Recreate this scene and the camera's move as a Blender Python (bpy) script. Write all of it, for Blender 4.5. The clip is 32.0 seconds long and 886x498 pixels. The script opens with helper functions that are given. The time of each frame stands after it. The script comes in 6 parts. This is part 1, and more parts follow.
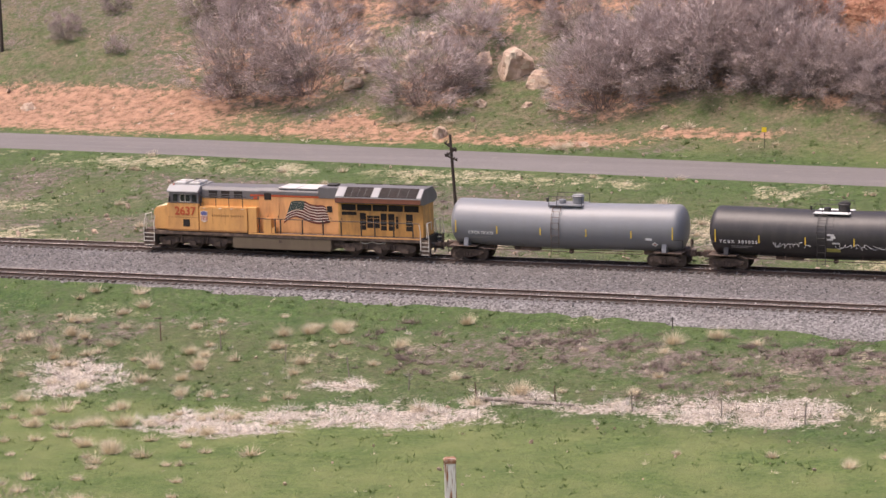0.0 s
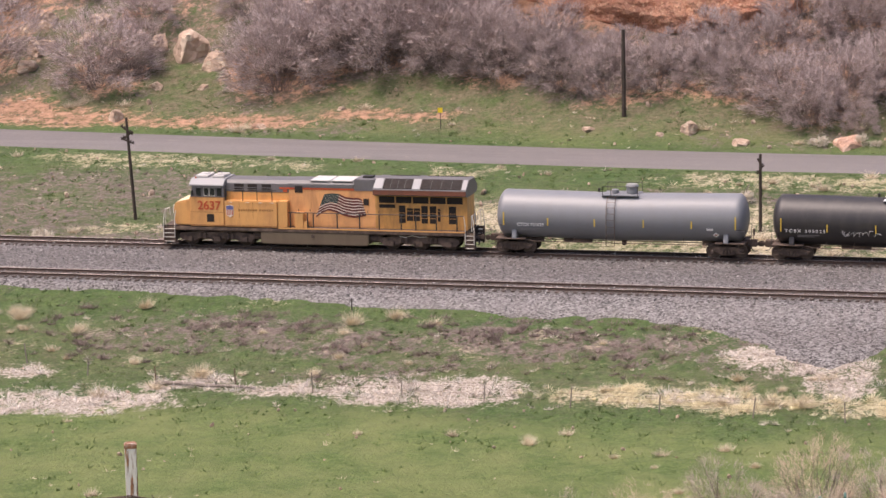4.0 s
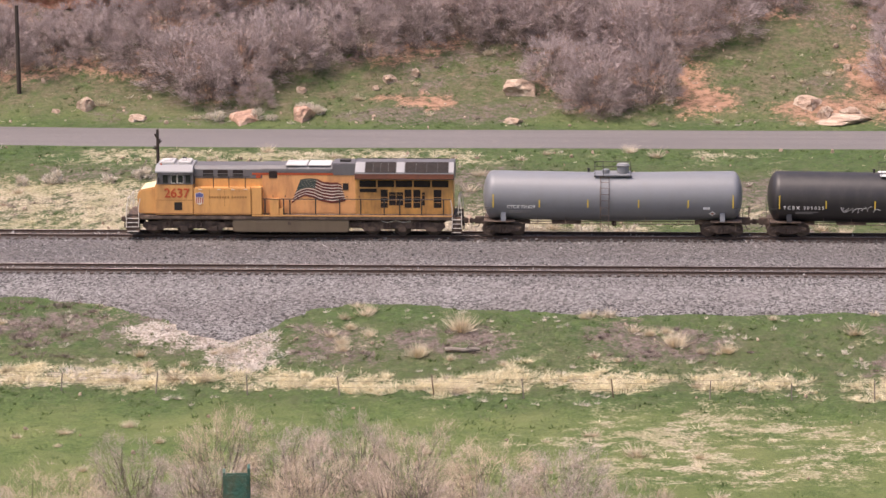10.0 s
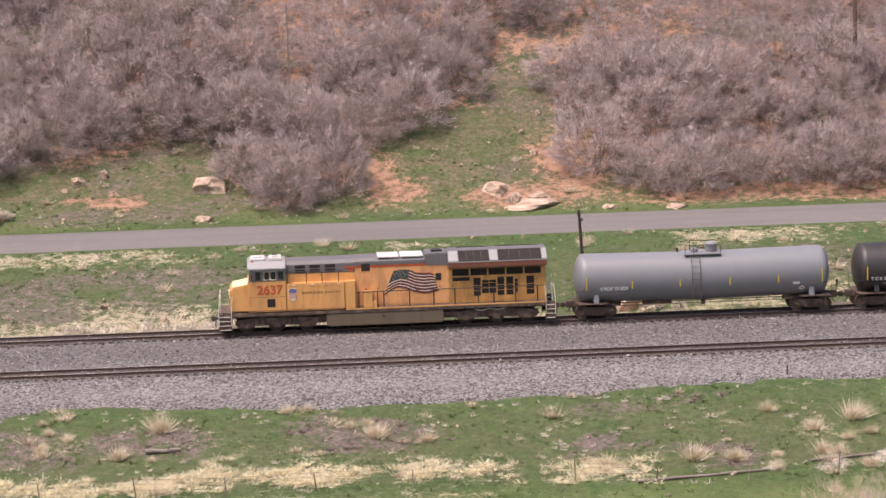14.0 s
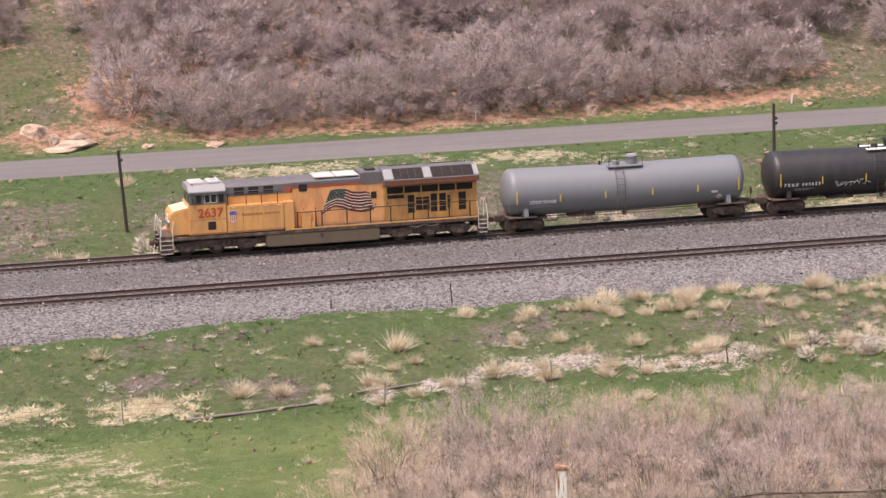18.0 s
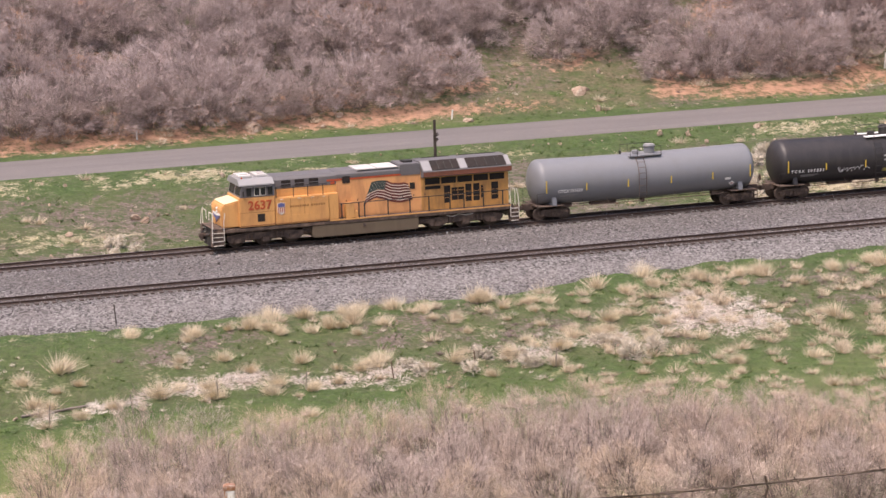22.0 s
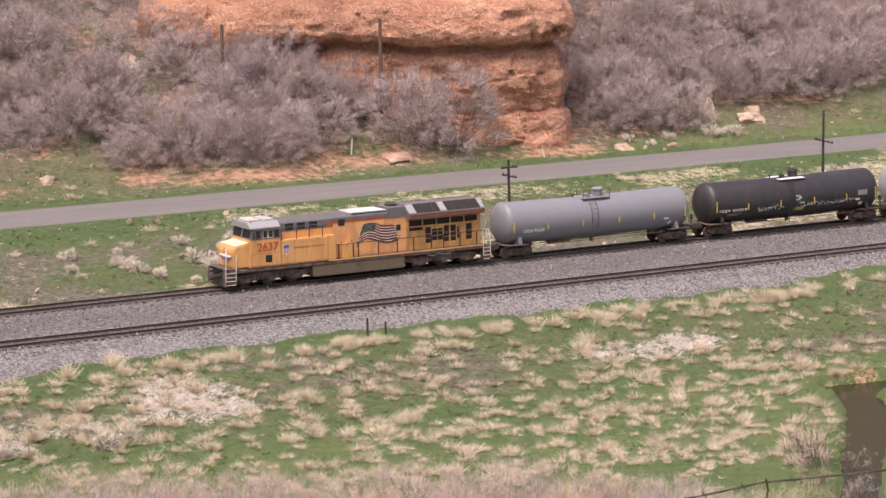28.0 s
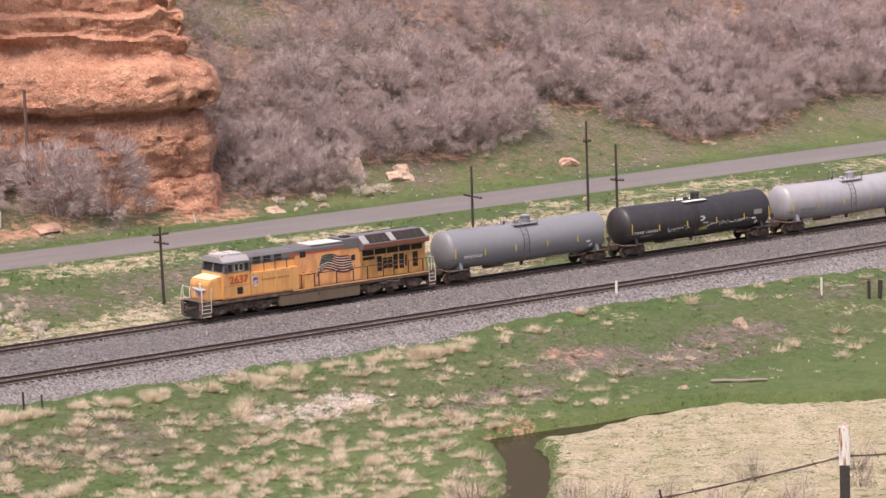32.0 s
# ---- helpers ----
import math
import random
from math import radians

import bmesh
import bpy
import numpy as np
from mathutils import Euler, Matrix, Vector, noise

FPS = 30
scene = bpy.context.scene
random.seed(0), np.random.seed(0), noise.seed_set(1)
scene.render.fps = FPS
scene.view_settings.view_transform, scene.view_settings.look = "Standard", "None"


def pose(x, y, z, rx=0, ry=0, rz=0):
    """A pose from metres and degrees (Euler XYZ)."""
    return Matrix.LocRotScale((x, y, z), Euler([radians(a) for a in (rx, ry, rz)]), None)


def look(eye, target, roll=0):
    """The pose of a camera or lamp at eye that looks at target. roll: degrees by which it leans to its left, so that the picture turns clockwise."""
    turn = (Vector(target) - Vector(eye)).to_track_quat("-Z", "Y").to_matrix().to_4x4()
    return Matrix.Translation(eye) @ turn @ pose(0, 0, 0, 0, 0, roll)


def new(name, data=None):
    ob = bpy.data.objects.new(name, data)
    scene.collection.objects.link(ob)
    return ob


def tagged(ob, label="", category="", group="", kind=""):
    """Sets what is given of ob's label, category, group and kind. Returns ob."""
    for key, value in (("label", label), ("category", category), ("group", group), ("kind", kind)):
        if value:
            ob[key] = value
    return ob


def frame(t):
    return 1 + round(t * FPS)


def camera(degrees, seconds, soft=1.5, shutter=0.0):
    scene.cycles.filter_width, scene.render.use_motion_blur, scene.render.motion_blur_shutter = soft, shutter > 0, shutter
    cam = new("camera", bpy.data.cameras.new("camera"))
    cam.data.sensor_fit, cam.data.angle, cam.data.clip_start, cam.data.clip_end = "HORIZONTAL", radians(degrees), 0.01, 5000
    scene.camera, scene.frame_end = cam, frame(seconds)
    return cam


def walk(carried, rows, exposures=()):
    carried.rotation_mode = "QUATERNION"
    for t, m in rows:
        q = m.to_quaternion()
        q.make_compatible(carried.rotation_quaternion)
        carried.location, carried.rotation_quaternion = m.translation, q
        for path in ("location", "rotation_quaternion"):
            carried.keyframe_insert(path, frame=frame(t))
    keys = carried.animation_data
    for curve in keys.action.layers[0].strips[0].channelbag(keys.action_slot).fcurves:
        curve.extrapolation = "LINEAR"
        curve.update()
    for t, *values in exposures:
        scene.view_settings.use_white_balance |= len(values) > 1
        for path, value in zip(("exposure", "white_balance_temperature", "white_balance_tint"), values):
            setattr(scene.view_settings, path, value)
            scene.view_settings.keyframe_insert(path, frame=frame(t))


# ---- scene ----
# x runs along the railway, y away from the camera, z up; the rail tops lie at z = 0.
EYE = (0.0, 0.0, 35.4)
cam = camera(17.048, 32.0, soft=1.48)


def aim(yaw, pitch, roll):
    return pose(*EYE, 90 + pitch, 0, -yaw) @ pose(0, 0, 0, 0, 0, roll)


walk(cam, [(t, aim(a, p, r)) for t, a, p, r in (
    (0, -20.662, -9.890, -1.547), (0.5, -19.699, -9.915, -1.373), (1, -19.437, -9.894, -1.605), (1.5, -18.675, -10.147, -1.647),
    (2, -17.549, -10.333, -1.474), (2.5, -16.539, -10.282, -1.437), (4.5, -13.709, -10.327, -1.318), (5, -13.021, -10.116, -1.476),
    (5.5, -11.942, -10.007, -0.916), (6, -10.207, -9.930, -0.958), (6.5, -9.983, -9.946, -1.401), (7, -9.285, -10.480, -1.160),
    (7.5, -7.709, -10.985, -1.080), (8, -6.928, -11.064, -1.041), (8.5, -5.987, -11.176, -0.665), (9, -4.950, -11.404, -0.612),
    (9.5, -3.777, -11.491, -0.592), (10, -2.548, -11.003, -0.217), (10.5, -2.820, -11.187, -0.724), (11, -1.728, -11.329, -1.490),
    (11.5, 0.848, -10.415, -1.142), (12, 1.149, -9.188, -1.588), (12.5, 1.056, -8.866, -1.760), (13, 1.441, -9.112, -1.799),
    (13.5, 2.884, -9.264, -1.953), (14, 3.485, -9.267, -1.630), (14.5, 5.116, -9.048, -1.608), (16.5, 9.084, -9.907, -1.780),
    (17, 10.494, -10.161, -1.777), (17.5, 11.580, -10.493, -2.174), (18, 12.441, -10.726, -1.743), (18.5, 12.805, -10.831, -1.784),
    (19, 13.276, -10.915, -2.052), (19.5, 15.086, -10.835, -2.021), (20, 17.073, -10.636, -2.304), (20.5, 17.383, -10.655, -2.034),
    (21, 18.989, -10.636, -1.738), (21.5, 19.014, -10.577, -1.711), (22, 19.069, -10.557, -1.506), (22.5, 19.669, -10.649, -1.735),
    (23, 19.972, -10.552, -1.466), (23.5, 20.504, -10.248, -1.315), (24, 21.402, -10.066, -1.306), (24.5, 22.927, -9.746, -1.373),
    (26.5, 26.139, -9.501, -1.427), (27, 28.204, -9.243, -1.065), (27.5, 29.575, -8.978, -0.932), (28, 29.474, -9.064, -0.814),
    (28.5, 30.283, -9.038, -0.641), (29, 31.182, -9.081, -0.814), (29.5, 32.018, -9.437, -1.053), (30, 32.773, -9.654, -0.950),
    (30.5, 33.893, -9.608, -1.373), (31, 34.585, -9.139, -1.716), (31.5, 35.305, -8.760, -1.561), (32, 36.279, -8.013, -2.079),
)], exposures=[(0, 0.46, 6800, 22), (32, 0.46, 6800, 22)])


# ---- lie of the land ----
NEAR_TRACK, FAR_TRACK = 176.0, 187.2
PROFILE_Y = (-900, -60, 0, 6, 14, 30, 60, 100, 115, 125, 156, 160, 164, 168.5, 170.8, 173.4, 174.2, 189.0, 190.6, 193,
             197, 203, 209, 212.5, 213.6, 223.2, 226, 231, 241, 262, 300, 400, 600, 1500, 3000)
PROFILE_Z = (120, 46, 33.5, 32.0, 29.4, 24, 12.5, -0.5, -3.7, -4.2, -4.1, -3.5, -2.6, -1.55, -1.25, -0.42, -0.3, -0.3, -0.9, -1.4,
             -1.3, -0.3, 0.75, 1.2, 1.28, 1.28, 1.6, 3.0, 7.5, 18.5, 38, 80, 115, 150, 170)


def waves(x, y):
    """Gentle uneven ground, about one metre either way."""
    return (np.sin(x * 0.071 + 1.3) * np.cos(y * 0.093 + 0.4) * 0.5 + np.sin(x * 0.19 + y * 0.13) * 0.28
            + np.sin(x * 0.37 - y * 0.29 + 2.0) * 0.14 + np.sin(x * 0.83 + y * 0.71 + 1.0) * 0.07 + np.sin(x * 1.7 - y * 1.3) * 0.04)


def ramp(v, a, b):
    k = np.clip((v - a) / (b - a), 0, 1)
    return k * k * (3 - 2 * k)


def road_shift(x):
    """The road bends away a little at its western end."""
    return 9.0 * ramp(-x, 20, 140) + 1.5 * ramp(x, 140, 230)


POOL = ((90, 117), (96.5, 125.5), (102.5, 132.5), (105, 136), (109, 140.5), (114, 147), (117, 152.6))
BROOK = ((116.8, 152.6), (121.5, 152.0), (126, 152.2), (130, 152.0), (135, 150.6), (138, 147.4), (143, 144), (158, 140), (190, 120))


def off_line(x, y, line):
    """Distance from a broken line."""
    best = np.full(np.broadcast(x, y).shape, 1e9)
    for (ax, ay), (bx, by) in zip(line, line[1:]):
        k = np.clip(((x - ax) * (bx - ax) + (y - ay) * (by - ay)) / ((bx - ax) ** 2 + (by - ay) ** 2), 0, 1)
        best = np.minimum(best, np.hypot(x - ax - k * (bx - ax), y - ay - k * (by - ay)))
    return best


def land(x, y):
    x, y = np.asarray(x, float), np.asarray(y, float)
    s = road_shift(x) * ramp(y, 192, 212)
    z = np.interp(y - s, PROFILE_Y, PROFILE_Z)
    rough = 0.12 + 0.25 * ramp(y, 190, 196) * (1 - ramp(y - s, 206, 212)) + 1.5 * ramp(y - s, 226, 250) + 2.5 * ramp(-y, -120, 10) * ramp(-y, -5, 10)
    rough = rough * (1 - ramp(y, 168.5, 172) * (1 - ramp(y, 189, 192))) * (1 - ramp(y - s, 210, 212.5) * (1 - ramp(y - s, 224, 227)))
    return z + rough * waves(x, y)


# ---- daylight: a thinly overcast spring noon ----
SUN_EL, SUN_ROT = radians(67), radians(238)
world = bpy.data.worlds.new("sky")
scene.world = world
world.use_nodes = True
wn = world.node_tree.nodes
sky = wn.new("ShaderNodeTexSky")
sky.sky_type, sky.sun_disc = "NISHITA", False
sky.sun_elevation, sky.sun_rotation = SUN_EL, SUN_ROT
sky.air_density, sky.dust_density, sky.ozone_density = 1.0, 4.0, 0.6
wn["Background"].inputs["Strength"].default_value = 0.14
world.node_tree.links.new(sky.outputs["Color"], wn["Background"].inputs["Color"])
sun_data = bpy.data.lights.new("sun", "SUN")
sun_data.energy, sun_data.angle, sun_data.color = 2.9, radians(35), (1.0, 0.93, 0.84)
sun = new("sun", sun_data)
sun_dir = Vector((math.sin(SUN_ROT) * math.cos(SUN_EL), math.cos(SUN_ROT) * math.cos(SUN_EL), math.sin(SUN_EL)))
sun.matrix_world = look(sun_dir * 100, (0, 0, 0))


# ---- materials ----
class Nodes:
    """Builds one node material."""

    def __init__(self, name, rough=0.8, metal=0.0):
        self.mat = bpy.data.materials.new(name)
        self.mat.use_nodes = True
        self.t = self.mat.node_tree
        self.b = self.t.nodes["Principled BSDF"]
        self.b.inputs["Roughness"].default_value = rough
        self.b.inputs["Metallic"].default_value = metal
        self.co = self.add("ShaderNodeTexCoord").outputs["Object"]

    def add(self, kind, **sets):
        n = self.t.nodes.new(kind)
        for key, v in sets.items():
            if key in n.inputs:
                n.inputs[key].default_value = v
        return n

    def link(self, a, b):
        self.t.links.new(a, b)

    def stretch(self, sx, sy, sz):
        m = self.add("ShaderNodeMapping", Scale=(sx, sy, sz))
        self.link(self.co, m.inputs["Vector"])
        return m.outputs["Vector"]

    def noise(self, scale, detail=4.0, rough=0.6, co=None, lo=0.35, hi=0.65):
        n = self.add("ShaderNodeTexNoise", Scale=scale, Detail=detail, Roughness=rough)
        self.link(co or self.co, n.inputs["Vector"])
        return self.span(n.outputs["Fac"], lo, hi)

    def cells(self, scale, co=None, out="Color"):
        n = self.add("ShaderNodeTexVoronoi", Scale=scale)
        self.link(co or self.co, n.inputs["Vector"])
        return n.outputs[out]

    def span(self, fac, lo, hi, a=0.0, b=1.0):
        m = self.add("ShaderNodeMapRange")
        for i, v in ((1, lo), (2, hi), (3, a), (4, b)):
            m.inputs[i].default_value = v
        self.link(fac, m.inputs[0])
        return m.outputs[0]

    def math(self, op, a, b):
        m = self.t.nodes.new("ShaderNodeMath")
        m.operation = op
        for i, v in enumerate((a, b)):
            if isinstance(v, (int, float)):
                m.inputs[i].default_value = v
            else:
                self.link(v, m.inputs[i])
        return m.outputs[0]

    def mix(self, fac, a, b, blend="MIX"):
        m = self.t.nodes.new("ShaderNodeMix")
        m.data_type, m.blend_type = "RGBA", blend
        for i, v in ((0, fac), (6, a), (7, b)):
            if isinstance(v, (int, float)):
                m.inputs[i].default_value = v
            elif isinstance(v, tuple):
                m.inputs[i].default_value = (*v, 1)
            else:
                self.link(v, m.inputs[i])
        return m.outputs[2]

    def attr(self, name, out="Color"):
        n = self.add("ShaderNodeAttribute")
        n.attribute_name = name
        return n.outputs[out]

    def split(self, colour):
        n = self.add("ShaderNodeSeparateColor")
        self.link(colour, n.inputs[0])
        return n.outputs

    def own(self):
        return self.add("ShaderNodeObjectInfo").outputs["Random"]

    def island(self):
        return self.add("ShaderNodeNewGeometry").outputs["Random Per Island"]

    def colour(self, c):
        if isinstance(c, tuple):
            self.b.inputs["Base Color"].default_value = (*c, 1)
        else:
            self.link(c, self.b.inputs["Base Color"])
        return self

    def rough(self, fac):
        self.link(fac, self.b.inputs["Roughness"])
        return self

    def bump(self, height, distance, strength=1.0):
        n = self.add("ShaderNodeBump", Distance=distance, Strength=strength)
        self.link(height, n.inputs["Height"])
        self.link(n.outputs[0], self.b.inputs["Normal"])
        return self


def ground_material():
    m = Nodes("meadow", 0.95)
    cover = m.split(m.attr("cover"))  # dry straw, bare red soil, dull litter
    fine, mid, big = m.noise(5.5, 5), m.noise(1.3, 5), m.noise(0.22, 4)
    blades = m.math("ADD", m.math("MULTIPLY", fine, 0.6), m.math("MULTIPLY", mid, 0.4))
    green = m.mix(blades, (0.028, 0.075, 0.013), (0.14, 0.225, 0.06))
    tussock = m.noise(1.9, 6, 0.72, lo=0.42, hi=0.60)
    green = m.mix(m.math("MULTIPLY", tussock, 0.42), green, (0.018, 0.052, 0.009))
    green = m.mix(m.math("MULTIPLY", big, 0.4), green, (0.12, 0.15, 0.05))
    green = m.mix(m.math("MULTIPLY", m.noise(0.6, 4, lo=0.5, hi=0.7), 0.3), green, (0.13, 0.115, 0.07))
    green = m.mix(m.math("MULTIPLY", m.noise(2.1, 6, 0.7, lo=0.5, hi=0.62), 0.25), green, (0.17, 0.135, 0.10))
    fresh = m.mix(blades, (0.055, 0.105, 0.02), (0.18, 0.25, 0.07))
    fresh = m.mix(m.math("MULTIPLY", m.noise(1.1, 7, 0.75, lo=0.45, hi=0.62), 0.35), fresh, (0.06, 0.11, 0.024))
    fresh = m.mix(m.math("MULTIPLY", big, 0.6), fresh, (0.25, 0.275, 0.10))
    fresh = m.mix(m.math("MULTIPLY", m.noise(0.8, 6, 0.65, lo=0.54, hi=0.7), 0.2), fresh, (0.24, 0.25, 0.11))
    dull = m.mix(m.noise(2.6, 6, 0.7), (0.105, 0.10, 0.045), (0.27, 0.215, 0.145))
    green = m.mix(m.math("MULTIPLY", m.attr("dull", "Fac"), m.noise(0.7, 5, lo=0.3, hi=0.62)), green, dull)
    green = m.mix(m.attr("lush", "Fac"), green, fresh)
    straw = m.mix(fine, (0.38, 0.32, 0.205), (0.69, 0.605, 0.43))
    straw = m.mix(m.math("MULTIPLY", m.noise(0.28, 5, 0.65, lo=0.42, hi=0.62), 0.55), straw, (0.36, 0.335, 0.165))
    straw = m.mix(m.math("MULTIPLY", m.noise(1.1, 6, 0.7, lo=0.5, hi=0.66), 0.5), straw, (0.34, 0.26, 0.18))
    soil = m.mix(mid, (0.27, 0.13, 0.078), (0.57, 0.325, 0.21))
    soil = m.mix(m.math("MULTIPLY", fine, 0.25), soil, (0.5, 0.37, 0.26))
    litter = m.mix(m.noise(3.6, 6, 0.7), (0.115, 0.088, 0.072), (0.32, 0.25, 0.215))
    litter = m.mix(m.math("MULTIPLY", m.noise(1.7, 5, lo=0.5, hi=0.62), 0.7), litter, (0.075, 0.105, 0.04))
    edge = m.math("ADD", m.math("MULTIPLY", fine, 0.45), m.math("MULTIPLY", mid, 0.55))

    def worn(mask):
        return m.math("MULTIPLY", m.span(m.math("ADD", mask, m.math("MULTIPLY", m.math("SUBTRACT", edge, 0.5), 1.5)), 0.2, 0.8), m.span(mask, 0.03, 0.22))

    c = m.mix(worn(cover[2]), green, litter)
    c = m.mix(worn(m.attr("fluff", "Fac")), c, m.mix(fine, (0.27, 0.225, 0.17), (0.66, 0.58, 0.50)))
    c = m.mix(worn(cover[0]), c, straw)
    c = m.mix(worn(cover[1]), c, soil)
    m.colour(c).bump(m.math("ADD", m.noise(7, 5), m.math("MULTIPLY", m.noise(2.4, 6, 0.65), 1.8)), 0.10, 0.85)
    return m.mat


def ballast_material():
    m = Nodes("crushed_stone", 0.9)
    stone = m.cells(8.0)
    grey = m.split(stone)
    big = m.noise(0.35, 4)
    c = m.mix(m.span(grey[0], 0, 1, 0, 1), (0.020, 0.018, 0.017), (0.355, 0.337, 0.325))
    c = m.mix(m.math("MULTIPLY", big, 0.35), c, (0.13, 0.105, 0.10))
    c = m.mix(m.math("MULTIPLY", m.attr("oil_and_shade", "Fac"), 0.85), c, (0.065, 0.055, 0.05))
    c = m.mix(m.math("MULTIPLY", m.attr("pale", "Fac"), 0.3), c, m.mix(grey[1], (0.16, 0.15, 0.145), (0.46, 0.44, 0.43)))
    m.colour(c).bump(m.math("ADD", m.cells(8.0, out="Distance"), m.math("MULTIPLY", m.noise(24, 3), 0.4)), 0.06, 1.0)
    return m.mat


def road_material():
    m = Nodes("worn_asphalt", 0.85)
    c = m.mix(m.noise(40, 3), (0.145, 0.132, 0.127), (0.205, 0.187, 0.18))
    c = m.mix(m.math("MULTIPLY", m.noise(0.5, 4, co=m.stretch(0.12, 1.6, 1)), 0.6), c, (0.13, 0.117, 0.114))
    c = m.mix(m.math("MULTIPLY", m.noise(0.9, 6, lo=0.6, hi=0.7), 0.35), c, (0.27, 0.235, 0.20))
    m.colour(c).bump(m.noise(60, 2), 0.01, 0.5)
    return m.mat


def rock_material(name, dark, light, band):
    m = Nodes(name, 0.92)
    lay = m.stretch(0.35, 0.35, 0.9)
    c = m.mix(m.noise(0.9, 6, co=lay), dark, light)
    c = m.mix(m.math("MULTIPLY", m.noise(2.5, 5), 0.5), c, band)
    c = m.mix(m.math("MULTIPLY", m.noise(0.35, 4, lo=0.5, hi=0.7), 0.5), c, tuple(v * 0.6 for v in dark))
    grit = m.split(m.cells(5.5))
    c = m.mix(m.span(grit[0], 0.76, 0.95, 0, 0.45), c, tuple(min(v * 1.45, 0.8) for v in light))
    c = m.mix(m.span(grit[1], 0.84, 0.95, 0, 0.45), c, tuple(v * 0.45 for v in dark))
    pebbles = m.cells(5.5, out="Distance")
    m.colour(c).bump(m.math("ADD", m.math("MULTIPLY", pebbles, 0.8), m.math("MULTIPLY", m.noise(1.1, 8, 0.7), 1.4)), 0.2, 0.9)
    return m.mat


def plain(name, c, rough=0.6, metal=0.0, dirt=(0.12, 0.09, 0.07), amount=0.35, scale=1.2, grain=30, bump=0.004):
    """Paint, metal or wood with dirt in large patches and a fine grain."""
    m = Nodes(name, rough, metal)
    low = m.mix(m.math("MULTIPLY", m.noise(scale, 6, lo=0.45, hi=0.75), amount), c, dirt)
    low = m.mix(m.math("MULTIPLY", m.noise(grain, 3), 0.22), low, tuple(v * 0.72 for v in c))
    m.colour(low).bump(m.noise(grain, 3), bump, 0.5)
    m.rough(m.span(m.noise(scale * 3, 4), 0, 1, max(rough - 0.1, 0.05), min(rough + 0.15, 1)))
    return m.mat


def streaked(name, c, dirt, amount, rough=0.45):
    """Painted steel with rain streaks running down."""
    m = Nodes(name, rough)
    runs = m.noise(1.1, 6, 0.65, co=m.stretch(1.6, 1.6, 0.35), lo=0.45, hi=0.75)
    k = m.mix(m.math("MULTIPLY", runs, amount), c, dirt)
    k = m.mix(m.math("MULTIPLY", m.noise(0.6, 5, lo=0.45, hi=0.75), amount * 0.7), k, dirt)
    k = m.mix(m.math("MULTIPLY", m.noise(9, 5), 0.15), k, tuple(v * 0.75 for v in c))
    m.colour(k).bump(m.noise(2.0, 3), 0.004, 0.4)
    return m.mat


def twig_material(name, low, high, warm=None):
    m = Nodes(name, 0.9)
    c = m.mix(m.island(), low, high)
    c = m.mix(m.math("MULTIPLY", m.own(), 0.2 if warm else 0.4), c, tuple(0.5 * (a + b) for a, b in zip(low, (0.2, 0.13, 0.11))))
    if warm:
        c = m.mix(m.math("MULTIPLY", m.span(m.own(), 0.45, 0.9), 0.75), c, warm)
    m.colour(c)
    return m.mat


def blade_material(name, low, high):
    m = Nodes(name, 0.9)
    m.colour(m.mix(m.island(), low, high))
    return m.mat


MEADOW, BALLAST, ASPHALT = ground_material(), ballast_material(), road_material()
CLIFF = rock_material("red_conglomerate", (0.46, 0.178, 0.102), (0.72, 0.375, 0.238), (0.64, 0.39, 0.28))
BOULDER = rock_material("pale_sandstone", (0.42, 0.29, 0.205), (0.66, 0.50, 0.385), (0.56, 0.42, 0.33))
PINK_ROCK = rock_material("pink_sandstone", (0.44, 0.25, 0.17), (0.66, 0.43, 0.32), (0.58, 0.39, 0.30))
TWIGS = twig_material("bare_oak_twigs", (0.265, 0.21, 0.20), (0.665, 0.555, 0.53))
BARK = twig_material("dark_oak_bark", (0.16, 0.12, 0.11), (0.36, 0.29, 0.27))
WILLOW = twig_material("bare_willow_twigs", (0.33, 0.26, 0.23), (0.68, 0.565, 0.50), (0.66, 0.51, 0.37))
WILLOW_BARK = twig_material("willow_bark", (0.095, 0.075, 0.068), (0.25, 0.195, 0.175))
STRAW = blade_material("dry_grass_blades", (0.38, 0.31, 0.215), (0.86, 0.75, 0.58))
BUNCH = blade_material("bunch_grass_blades", (0.46, 0.375, 0.255), (0.94, 0.84, 0.645))
THATCH = blade_material("matted_straw_blades", (0.58, 0.505, 0.33), (0.96, 0.885, 0.645))
FLUFFY = blade_material("pale_pink_dead_weeds", (0.54, 0.465, 0.405), (0.97, 0.91, 0.84))
SAGE = blade_material("grey_sage_leaves", (0.46, 0.41, 0.33), (0.82, 0.745, 0.63))
GRASS = blade_material("green_grass_blades", (0.05, 0.09, 0.022), (0.19, 0.26, 0.08))
DARK_GRASS = blade_material("dark_grass_blades", (0.022, 0.055, 0.010), (0.11, 0.18, 0.045))
RAIL_STEEL = plain("rusty_rail", (0.08, 0.054, 0.044), 0.6, 0.3, (0.08, 0.05, 0.04))
RAIL_HEAD = plain("polished_rail_head", (0.34, 0.29, 0.27), 0.35, 0.8, (0.2, 0.14, 0.11))
TIE = plain("weathered_tie", (0.085, 0.065, 0.056), 0.9, 0, (0.18, 0.14, 0.12), 0.5, 2.0)
BROWN_POLE = plain("weathered_brown_pole", (0.14, 0.085, 0.06), 0.9, 0, (0.2, 0.15, 0.12), 0.4, 2.0)
